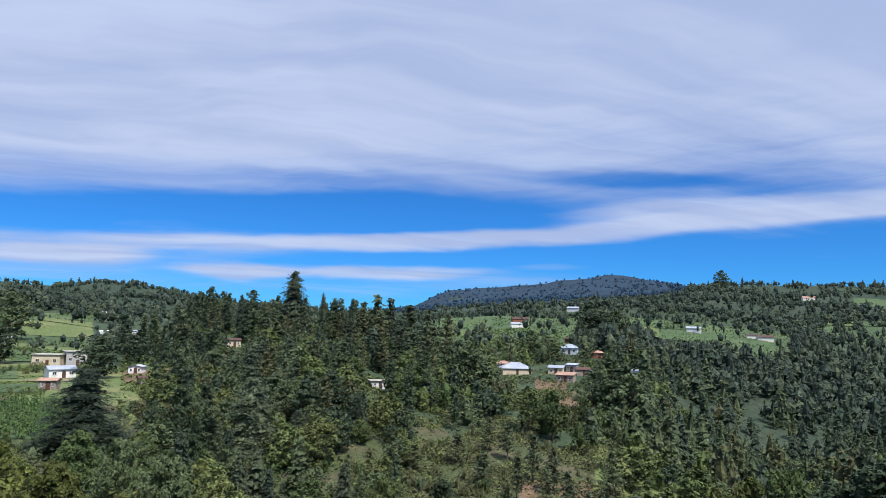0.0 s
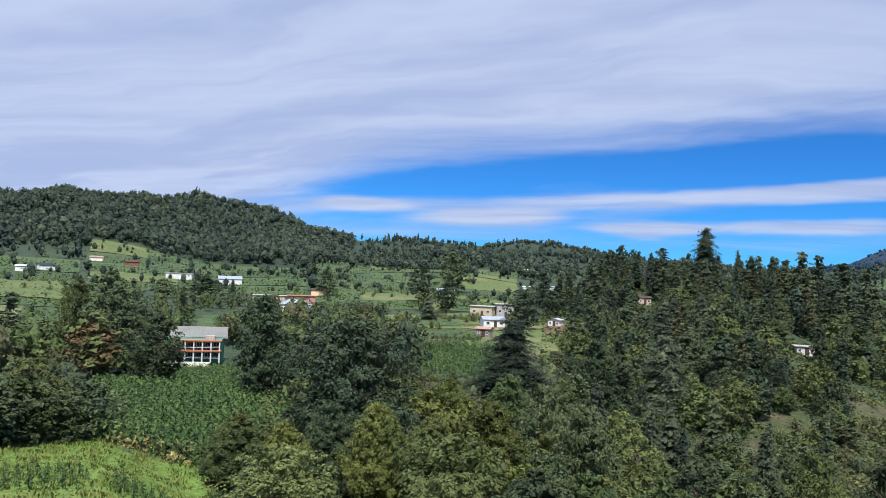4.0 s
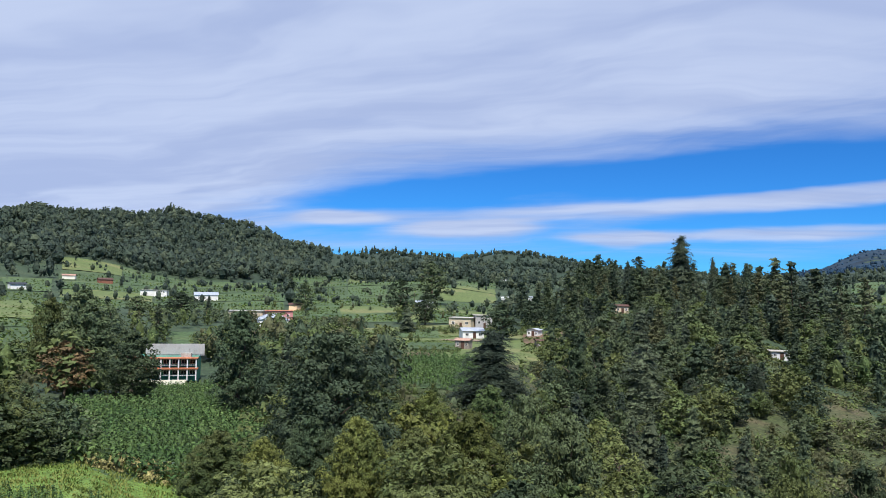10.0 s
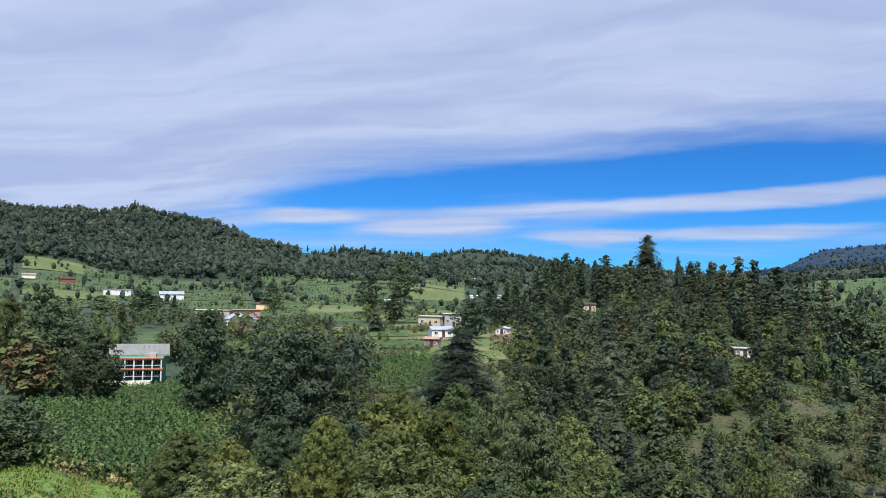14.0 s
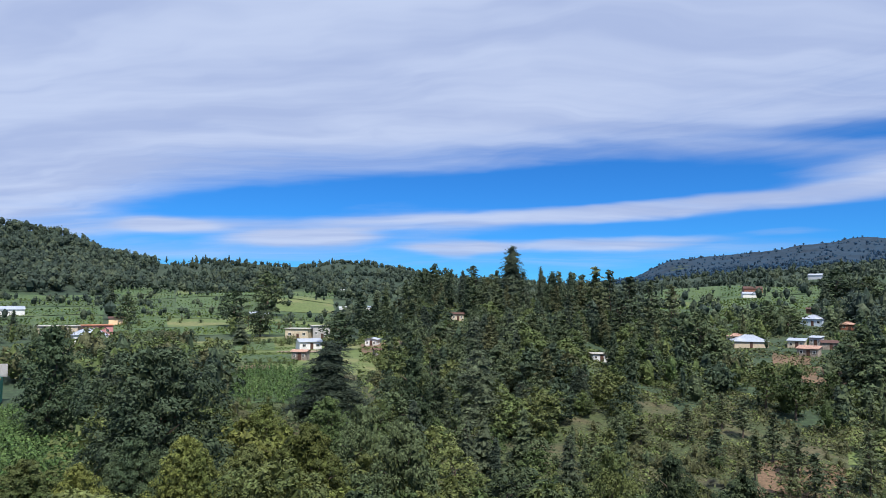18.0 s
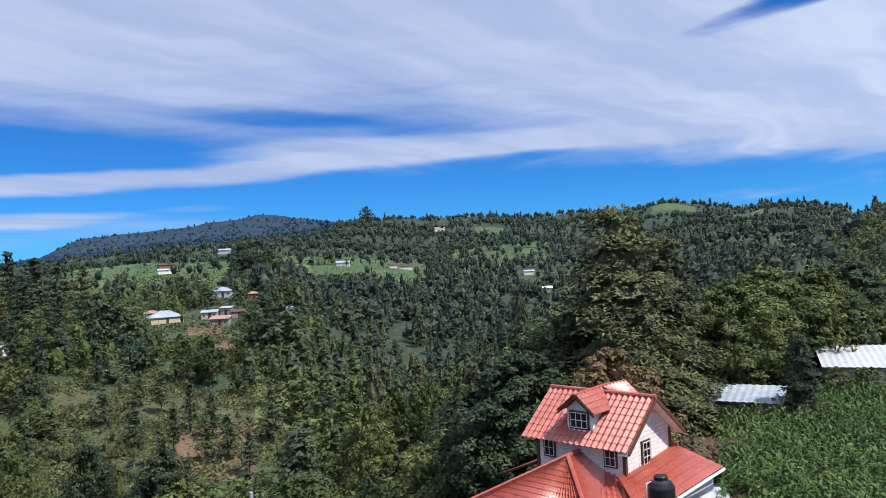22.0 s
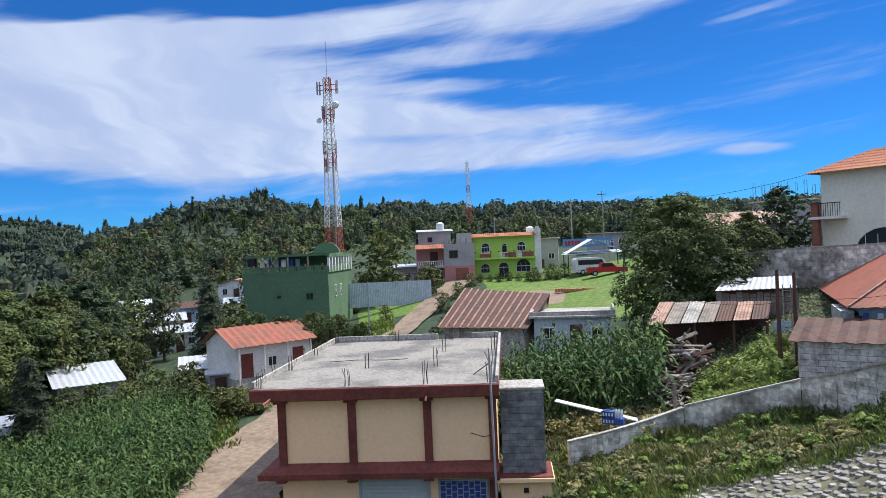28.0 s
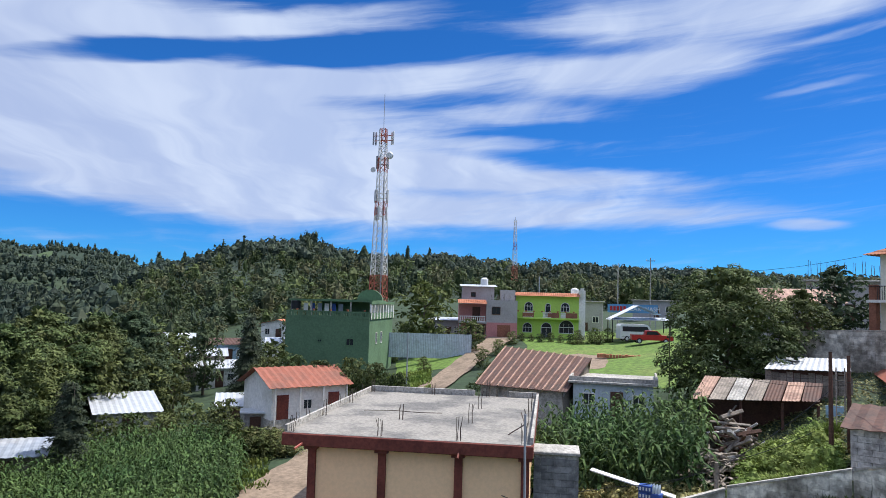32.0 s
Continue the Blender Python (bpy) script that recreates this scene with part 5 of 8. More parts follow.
    tile_roof("lower_roof", t, ap, (0.0, -1.7, 4.15), (2.0, -1.7, 3.1), (2.9, -5.2, 2.1), label="red tile-sheet hip")
    tile_roof("lower_roof", t, ap, (0.01, -2.6, 4.15), (2.9, -5.2, 2.1), (-3.6, -5.2, 2.1))
    tile_roof("lower_roof", t, ap, (0.0, -1.7, 4.15), (-3.6, -1.7, 2.3), (-3.6, -5.2, 2.1))
    tile_roof("lower_roof", t, (w / 2 - 0.1, 2.1, 3.95), (w / 2 - 0.1, -2.2, 3.55), (3.7, -3.6, 2.75), (4.0, 2.4, 3.2))
    tile_roof("lower_roof", t, (-w / 2 + 0.1, 2.1, 3.75), (-w / 2 + 0.1, -1.7, 3.5), (-4.3, -1.7, 2.5), (-4.3, 2.5, 2.5))
    tile_roof("lower_roof", t, (w / 2 - 0.1, -1.7, 3.4), (0.6, -1.7, 3.7), (2.8, -5.0, 2.1), (3.7, -3.6, 2.7))
    for p, q in ((ap, (-3.65, -5.25, 2.15)), (ap, (2.95, -5.25, 2.15)), (ap, (0.0, -1.7, 4.17))):
        part("hip_cap", Mesh().tube([Vector(p) + Vector((0, 0, 0.06)), Vector(q) + Vector((0, 0, 0.06))], 0.09, 6), M_REDROOF, t)
    part("gutter", Mesh().tube([(3.75, -3.65, 2.7), (4.05, 2.45, 3.15)], 0.06, 6), M_WHITE, t)
    part("side_wall", Mesh().box(3.55, -0.5, -1.5, 0.15, 5.6, 4.3), M_WHITE, t)
    tank = thing("water_tank", "black plastic water tank with ribbed lid beside the red roof", "water tank", at_spot(54.3, 26.2, 3.2))
    part("barrel", Mesh().tube([(0, 0, 0), (0, 0, 0.05), (0, 0, 0.72), (0, 0, 0.78), (0, 0, 0.92), (0, 0, 1.0)], [0.43, 0.46, 0.46, 0.44, 0.36, 0.22], 20), M_BLACK, tank)
    part("lid", Mesh().tube([(0, 0, 0.99), (0, 0, 1.10), (0, 0, 1.13)], [0.24, 0.24, 0.2], 14), M_BLACK, tank)
    part("pipe", Mesh().tube([(-0.5, -0.1, -1.0), (-0.5, -0.1, 0.85), (-0.2, -0.05, 0.98)], 0.025, 6), M_WHITE, tank)
    part("stand", Mesh().box(0, 0, -3.2, 1.1, 1.1, 3.2), M_WHITE, tank)
    low = thing("lean_to", "low rusty and zinc sheet lean-to by the corn", "shed", at_spot(58.4, 30.5, 0))
    for i, mt in enumerate((M_RUST, M_ZINC, M_RUST)):
        part("roof", Mesh().sheet((-1.2 + i * 0.8, 2.6, 1.9), (-0.4 + i * 0.8, 2.6, 1.9), (-0.4 + i * 0.8, 0, 1.6), (-1.2 + i * 0.8, 0, 1.6), 8, 0.03), mt, low)
    part("wall", Mesh().box(0, 1.3, -1, 2.2, 2.2, 2.6), M_BLOCK, low)


red_house()

# ---- the street and the houses along it ----
M_RUSTB = material("pale_rusty_sheet", (0.36, 0.22, 0.16), 0.7, 0.4, 4, 0.8, 0.2, second=(0.20, 0.11, 0.08))
M_ORANGE = material("orange_tile", (0.42, 0.16, 0.085), 0.8, 0.3, 8, 1.0, 0.3)
M_PINK = material("pink_plaster", (0.50, 0.22, 0.21), 0.85, 0.12, 5, 0.5, 0.1)
M_GREYPL = material("grey_plaster", (0.38, 0.36, 0.35), 0.9, 0.15, 5, 0.5, 0.15)
M_GREYBLUE = material("grey_sheet_fence", (0.22, 0.25, 0.29), 0.6, 0.15, 4, 0.5)
M_PALEBLUE = material("pale_blue_plaster", (0.50, 0.57, 0.62), 0.85, 0.15, 5, 0.5, 0.1)
M_BLUEWALL = material("sky_blue_plaster", (0.33, 0.47, 0.58), 0.85, 0.15, 5, 0.5, 0.1)
M_REDMAST = material("red_mast_paint", (0.42, 0.11, 0.07), 0.6, 0.2)
M_WHITEMAST = material("white_mast_paint", (0.72, 0.70, 0.68), 0.6, 0.15)
M_BRICK = material("brown_brick", (0.26, 0.11, 0.07), 0.9, 0.3, 8, 1, 0.3)
M_BALUSTER = material("white_baluster", (0.72, 0.70, 0.66), 0.8, 0.1)
M_TYRE = material("tyre_rubber", (0.02, 0.02, 0.022), 0.8, 0.2)
M_CARWHITE = material("silver_white_car_paint", (0.62, 0.63, 0.65), 0.3, 0.05)
M_CARRED = material("red_car_paint", (0.42, 0.03, 0.03), 0.3, 0.08)
M_PLANK = material("weathered_plank", (0.26, 0.22, 0.18), 0.9, 0.4, 9, 1, 0.3, by_object=0.25)
M_DISH = material("white_enamel", (0.64, 0.64, 0.64), 0.4, 0.05)


def ribbon(name, label, category, mat, spots, width, lift=0.06, kind="structure"):
    """A road as a strip along bearings and distances, laid on the land."""
    pts = [Vector((*spot(b, d), 0)) for b, d in spots]
    fine = []
    for i in range(len(pts) - 1):
        for k in range(8):
            fine.append(pts[i].lerp(pts[i + 1], k / 8))
    fine.append(pts[-1])
    verts = []
    for i, p in enumerate(fine):
        d = (fine[min(i + 1, len(fine) - 1)] - fine[max(i - 1, 0)]).normalized()
        n = Vector((-d.y, d.x, 0))
        for k in range(7):
            q = p + n * width * float(np.interp(p.length, (42, 62), (1, 0.66))) * ((k / 6) - 0.5) * (1 + 0.06 * math.sin(i * 1.7 + k))
            verts.append((q.x, q.y, height(q.x, q.y) + lift - (0.04 if k in (2, 4) else 0)))
    quads = [(i * 7 + k, (i + 1) * 7 + k, (i + 1) * 7 + k + 1, i * 7 + k + 1) for i in range(len(fine) - 1) for k in range(6)]
    return tagged(array_object(name, np.array(verts), np.array(quads), mat, True), label, category, kind=kind)


ribbon("road", "dry brown dirt road winding past the shop up to the houses", "road", M_DIRT,
       [(62.5, 19), (69.6, 24.5), (75.0, 32), (77.9, 38), (79.8, 45), (83.3, 54), (88.5, 68), (92, 80), (94.3, 92), (95.6, 100), (97, 108)], 5.2, 0.2)
FIELDS.append((93, 97, 60, 105))


def balustrade(parent, x0, x1, y, z, n, mat=None, tall=0.75):
    part("rail", Mesh().box((x0 + x1) / 2, y, z + tall - 0.1, x1 - x0, 0.14, 0.1).box((x0 + x1) / 2, y, z, x1 - x0, 0.14, 0.08), mat or M_BALUSTER, parent)
    for i in range(n):
        x = x0 + (x1 - x0) * (i + 0.5) / n
        part("baluster", Mesh().tube([(x, y, z + 0.06), (x, y, z + tall * 0.35), (x, y, z + tall * 0.7), (x, y, z + tall - 0.08)], [0.04, 0.07, 0.04, 0.05], 6), mat or M_BALUSTER, parent)


def tank_small(parent, x, y, z, mat, r=0.5, h=1.0):
    part("roof_tank", Mesh().tube([(x, y, z), (x, y, z + h * 0.8), (x, y, z + h)], [r, r, r * 0.4], 14), mat, parent)


def green_building():
    t = thing("green_building", "large dark green two-storey building with roof terrace and arched pediment", "building", at_spot(82.0, 80.5, 1.8, 16.0))
    top = 8.2
    part("wall", Mesh().box(0, 6.5, -1, 9.4, 13, top + 1), M_GREENWALL, t)
    band = part("parapet", Mesh().box(0, 0.05, top, 9.4, 0.16, 0.28).box(0, 0.05, top + 0.66, 9.4, 0.16, 0.14), M_GREENWALL, t, "green parapet pierced with holes")
    for i in range(30):
        part("parapet_block", Mesh().box(-4.55 + i * 0.314, 0.05, top + 0.28, 0.12 + 0.08 * (i % 3), 0.14, 0.38), M_GREENWALL, band)
    for i in range(5):
        part("terrace_post", Mesh().box(-4.5 + i * 2.25, 1.2, top, 0.18, 0.18, 1.9), M_CONCRETE, t)
    part("terrace_roof", Mesh().box(0, 3.2, top + 1.85, 9.6, 4.4, 0.2), M_GREENWALL, t)
    part("terrace_room", Mesh().box(1.4, 6.5, top, 6.4, 5.5, 2.1), M_GREENWALL, t)
    n = 14
    part("pediment", Mesh().profile([(3.9 + 1.45 * math.cos(math.pi * i / n), top + 2.1 + 1.2 * math.sin(math.pi * i / n)) for i in range(n + 1)], 3.2, 3.6), M_GREENWALL, t)
    for i in range(9):
        part("side_pillar", Mesh().box(4.72, 0.4 + i * 1.55, top, 0.22, 0.3, 1.65), M_WHITE, t)
    part("side_beam", Mesh().box(4.72, 6.6, top + 1.65, 0.3, 12.8, 0.3), M_GREENWALL, t)
    part("side_rail", Mesh().box(4.72, 6.6, top, 0.16, 12.8, 0.7), M_GREENWALL, t)
    for x, z in ((2.6, 5.3), (3.5, 2.2), (-0.8, 5.6), (0.4, 2.6)):
        window(t, x, 0, z, 0.9 if x > 1 else 0.5, 0.8 if x > 1 else 0.3, 0, 2, 1, M_GREENWALL)
    for y in (3.5, 6.2):
        window(t, 4.7, y, 5.4, 0.7, 1.3, 90, 1, 2, M_WHITE)
    tank_small(t, -4.1, 1.4, top + 0.9, M_BLACK, 0.55, 1.1)
    for i in range(6):
        part("laundry", Mesh().box(-3.0 + i * 0.8, 1.6, top + 0.7, 0.5, 0.04, 0.9), (M_WHITE, M_BLUE, M_GREYBLUE)[i % 3], t)
    for i in range(5):
        part("cactus_pot", Mesh().tube([(-3.5 + i * 1.9, 0.1, top + 0.8), (-3.5 + i * 1.9, 0.1, top + 1.0)], [0.1, 0.14], 8), M_ORANGE, t)
    f = thing("sheet_fence", "long grey sheet-metal fence beside the green building", "fence", at_spot(90.0, 90, 5.6, 0))
    for i in range(12):
        part("panel", Mesh().sheet((-5 + i * 0.85, 0, 2.6), (-4.16 + i * 0.85, 0, 2.6), (-4.16 + i * 0.85, 0.02, -0.4), (-5 + i * 0.85, 0.02, -0.4), 4, 0.03), M_FENCE, f)
    for i in range(5):
        part("post", Mesh().box(-5 + i * 2.5, 0.1, -0.4, 0.1, 0.1, 3.05), M_PIPE, f)


def lime_house():
    t = thing("lime_house", "two-storey lime-green house with balcony and tiled roof edge", "house", at_spot(99.15, 104, 7.3, 2.0))
    part("wall", Mesh().box(0, 4, -1, 8.9, 8, 7.1), M_LIME, t)
    part("roof_edge", Mesh().sheet((-4.5, 0.3, 6.55), (4.5, 0.3, 6.55), (4.6, -0.7, 6.05), (-4.6, -0.7, 6.05), 30, 0.05, 3, 0.03), M_ORANGE, t, "orange clay-tile roof edge")
    part("roof_slab", Mesh().box(0, 4.2, 6.1, 9.1, 8, 0.25), M_CREAM, t)
    part("balcony", Mesh().box(0, -0.5, 2.85, 9.0, 1.1, 0.2), M_LIME, t)
    for x in (-3.5, -0.0, 3.4):
        part("balcony_panel", Mesh().box(x + 0.9 if x < 3 else x, -0.98, 3.06, 1.6, 0.12, 0.72), M_BRICK, t)
    for x0, x1 in ((-3.3, -1.9), (-0.6, 0.6), (1.9, 2.6)):
        balustrade(t, x0, x1, -0.98, 3.05, 6)
    for x in (-2.6, 2.5):
        window(t, x, 0, 3.9, 1.25, 1.35, 0, 3, 2, M_DISH, True)
        window(t, x - 0.15 if x < 0 else x + 0.2, 0, 0.9, 1.35 if x < 0 else 2.1, 1.4 if x < 0 else 1.9, 0, 3, 2, M_DISH, True)
    window(t, 0.1, 0, 3.1, 0.8, 2.0, 0, 1, 2, M_DISH, True)
    window(t, -0.1, 0, 0.1, 1.5, 2.3, 0, 2, 2, M_DISH, True)
    side = part("white_side_tower", Mesh().box(4.85, 3.2, -1, 0.9, 6.6, 8.0), M_WHITE, t, "white side wall rising above the roof")
    for i in range(4):
        part("step_block", Mesh().box(4.85, 0.3 + i * 1.6, 6.5, 0.5, 1.2, 0.8 - 0.15 * i), M_WHITE, side)
    tank_small(t, 3.8, 2.2, 6.3, M_DISH, 0.55, 1.1)
    for i in range(8):
        part("flower_pot", Mesh().tube([(-4 + i * 1.1, -1.0, 3.8), (-4 + i * 1.1, -1.0, 4.0)], [0.1, 0.15], 6), M_ORANGE, t)


def pink_grey_house():
    t = thing("grey_pink_house", "grey and pink three-level house with balcony and garage", "house", at_spot(94.55, 101, 7.0, -3.0))
    part("wall", Mesh().box(1.9, 4, -1, 4.3, 8, 6.6), M_GREYPL, t, "bare grey plaster upper storey")
    part("lower_front", Mesh().box(1.9, -0.02, -0.5, 4.28, 0.06, 3.0), M_PINK, t)
    door(t, 2.2, -0.06, 0, 1.8, 2.2, M_BRICK, label="brown garage door")
    window(t, 1.1, 0, 3.6, 1.2, 1.1, 0, 2, 1, M_WOOD)
    part("left_wall", Mesh().box(-2.15, 4.6, -1, 3.8, 7, 6.0), M_PINK, t, "pink recessed wing")
    part("left_floor", Mesh().box(-2.15, 0.3, 2.35, 3.9, 1.6, 0.25), M_GREYPL, t)
    balustrade(t, -4.0, -0.4, -0.4, 2.6, 12)
    part("canopy", Mesh().sheet((-4.2, 1.3, 5.6), (-0.2, 1.3, 5.6), (-0.2, -0.7, 5.05), (-4.2, -0.7, 5.05), 16, 0.05, 4, 0.03), M_ORANGE, t, "orange tiled canopy")
    door(t, -1.6, 1.07, 2.6, 1.1, 2.0, M_WOOD)
    for x in (-1.0, -2.4):
        door(t, x, 1.07, -0.1, 1.0, 2.2, M_BLACK)
    part("left_post", Mesh().box(-3.9, -0.35, -1, 0.25, 0.25, 3.4), M_GREYPL, t)
    part("top_room", Mesh().box(-1.3, 5.5, 5.0, 4.6, 4.4, 2.5), M_GREYPL, t)
    part("top_roof", Mesh().sheet((-3.9, 8.0, 7.9), (1.4, 8.0, 7.9), (1.4, 2.9, 7.5), (-3.9, 2.9, 7.5), 14, 0.04), M_ZINC, t, "pale zinc sheet roof")
    part("stair_wall", Mesh().box(2.9, 3.5, 5.6, 2.0, 3.0, 1.5), M_GREYPL, t)
    window(t, -2.0, 3.3, 6.0, 0.7, 0.7, 0, 1, 1, M_WOOD)
    tank_small(t, -0.4, 4.5, 7.75, M_DISH, 0.55, 1.1)
    for i in range(5):
        rebar(t, 0.6 + i * 0.8, 1.0, 5.6, 0.8, 60 + i)
    s = cottage("open_shop", "low shop with zinc roof and arches beside the road", 91.3, 106, 4.6, 5, 2.9, M_GREYPL, M_ZINC, "shed", -3, rise=0.3)
    for x in (-1.2, 0.2, 1.5):
        window(s, x, 0, 0.0, 0.9, 1.9, 0, 1, 1, M_WHITE, True)
    cottage("unfinished_house", "bare grey two-storey shell behind the lime house", 101.9, 116, 6.0, 6, 5.2, M_GREYPL, M_CONCRETE, "flat", 2, rise=0.2, z=7.6)
    cottage("upper_house", "grey unfinished house behind the sign", 107.2, 135, 7.5, 6, 3.2, M_GREYPL, M_CONCRETE, "flat", rise=0.2, z=10.2)


green_building()
lime_house()
pink_grey_house()


def rust_shed():
    t = thing("rust_roofed_barn", "open barn under a striped rusty sheet roof", "barn", at_spot(98.3, 54, 3.4, 0))
    tl, tr, br, bl = (Vector((*spot(b, d), z)) for b, d, z in ((96.0, 64, 8.35), (102.6, 60, 7.9), (100.7, 53, 5.9), (93.7, 55, 6.0)))
    inv = t.matrix_world.inverted()
    tl, tr, br, bl = (inv @ v for v in (tl, tr, br, bl))
    for i in range(12):
        s0, s1 = i / 12, (i + 1.06) / 12
        part("roof_sheet", Mesh().sheet(tl.lerp(tr, s0), tl.lerp(tr, s1), bl.lerp(br, s1), bl.lerp(br, s0), 3, 0.035), M_RUST, t)
        part("pale_seam", Mesh().tube([tl.lerp(tr, s0) + Vector((0, 0, 0.05)), bl.lerp(br, s0) + Vector((0, 0, 0.05))], 0.07, 4), M_RUSTB, t)
    back = Vector((0, 3.0, -1.3))
    part("roof_back", Mesh().sheet(tl, tr, tr + back, tl + back, 20, 0.035), M_RUST, t)
    drop = Vector((0, 0, -3.2))
    part("gable", Mesh().add([br + Vector((-0.3, 0.3, -0.1)), tr + Vector((-0.3, 0, -0.1)), tr + back, tr + back + drop, br + drop], [(0, 1, 2, 3, 4)]), M_PLANK, t)
    part("wall", Mesh().prism([(v.x * 0.92, v.y + dy) for v, dy in ((bl, 0.5), (br, 0.5), (tr, 0), (tl, 0))], -1, bl.z - 0.1), M_BLOCK, t)
    for x in (-4.6, -1.5, 1.6, 3.6):
        part("post", Mesh().tube([(x * 0.6, 0.6, -1), (x * 0.6, 0.6, 2.6)], 0.07, 6), M_PLANK, t)
    s = cottage("flat_roofed_house", "low pale-blue house with a concrete parapet roof", 104.2, 54, 5.6, 6, 2.5, M_PALEBLUE, M_CONCRETE, "flat", 2, z=4.0)
    part("parapet", Mesh().box(0, 0.0, 2.68, 6.2, 0.16, 0.3).box(-3.05, 3, 2.68, 0.16, 6.2, 0.3).box(3.05, 3, 2.68, 0.16, 6.2, 0.3), M_CONCRETE, s)


rust_shed()


def oxide_house():
    t = cottage("oxide_roofed_house", "white house with a red-oxide sheet roof and maroon doors", 80.9, 57.3, 6.4, 4.8, 2.9, M_WHITE, M_RUSTRED,
                "gable", -29.7, z=2.6, rise=1.1, eave=0.45, detail=0, ribs=12)
    for x in (-2.3, 2.1):
        door(t, x, 0, 0, 0.95, 2.2, M_MAROON)
    window(t, -0.2, 0, 1.0, 0.8, 0.8, 0, 2, 1, M_WHITE)
    part("plinth", Mesh().box(0, 2.4, -1.2, 6.6, 5.0, 1.6), M_CONCRETE, t)
    for x in (-3.1, -1.0, 1.0, 3.1):
        part("porch_post", Mesh().tube([(x, -0.35, -0.9), (x, -0.35, 2.75)], 0.06, 6), M_WHITE, t)


oxide_house()
VILLAGE = "houses below the street"
cottage("sheet_roofed_shed", "low shed under a bright white sheet roof", 68.0, 61, 4.4, 4.6, 1.6, M_BLOCK, M_ZINC, "shed", -8, z=1.4, rise=0.85, group=VILLAGE)
cottage("zinc_shed", "small dark shed under a bluish zinc roof", 60.4, 50, 4.0, 3.0, 1.5, M_PLANK, M_SLATE, "shed", 8, z=0.8, rise=0.4, group=VILLAGE)
cottage("lean_to", "low lean-to of rusty and zinc sheets beside the red-roofed house", 58.6, 41, 2.6, 2.0, 1.3, M_PLANK, M_RUST, "shed", -6, z=-0.4, rise=0.5, group=VILLAGE)
cottage("outhouse", "tiny grey outhouse with a pale slab roof", 76.9, 57, 1.6, 1.5, 1.5, M_BLOCK, M_ZINC, "flat", z=1.8, group=VILLAGE)
cottage("zinc_shed", "low zinc-roofed lean-to beside the white house", 75.4, 62, 2.6, 3.2, 1.7, M_BLOCK, M_ZINC, "shed", z=1.5, rise=0.5, group=VILLAGE)
cottage("village_house", "dark shed with a pale blue sheet roof", 72.9, 92, 5.2, 5, 2.3, M_PLANK, M_ZINC, "shed", z=2.6, group=VILLAGE)
cottage("village_house", "grey house with a rusty sheet roof", 74.6, 97, 5, 5, 2.6, M_BLUEWALL, M_RUST, "gable", -15, z=3.4, group=VILLAGE)
cottage("village_house", "small house with a zinc roof and laundry", 74.0, 88, 4.6, 4, 2.2, M_WHITE, M_ZINC, "shed", z=1.6, group=VILLAGE)
cottage("village_house", "house with an arched white gable and red tiles", 78.2, 118, 5, 5, 2.8, M_WHITE, M_ORANGE, "cross", 10, z=5.2, group=VILLAGE)
cottage("village_house", "low house under a white-blue zinc roof", 78.6, 104, 4, 4, 2.2, M_WHITE, M_ZINC, "shed", z=3.6, group=VILLAGE)
cottage("village_house", "house with a pale sheet roof among trees", 70.9, 112, 5, 4, 2.3, M_WHITE, M_ZINC, "gable", z=3.6, group=VILLAGE)
cottage("village_house", "tan flat-roofed house half hidden by trees", 64.2, 74, 4, 4, 2.5, M_PEACH, M_CONCRETE, "flat", z=1.0, group=VILLAGE)
cottage("village_house", "rust-red roofed house in the far valley", 59.3, 437, 12, 7, 3.2, M_WHITE, M_RUST, "gable", group=VILLAGE)
cottage("village_house", "white-roofed house in the far valley", 57.4, 530, 11, 7, 3.2, M_PEACH, M_DISH, "gable", group=VILLAGE)


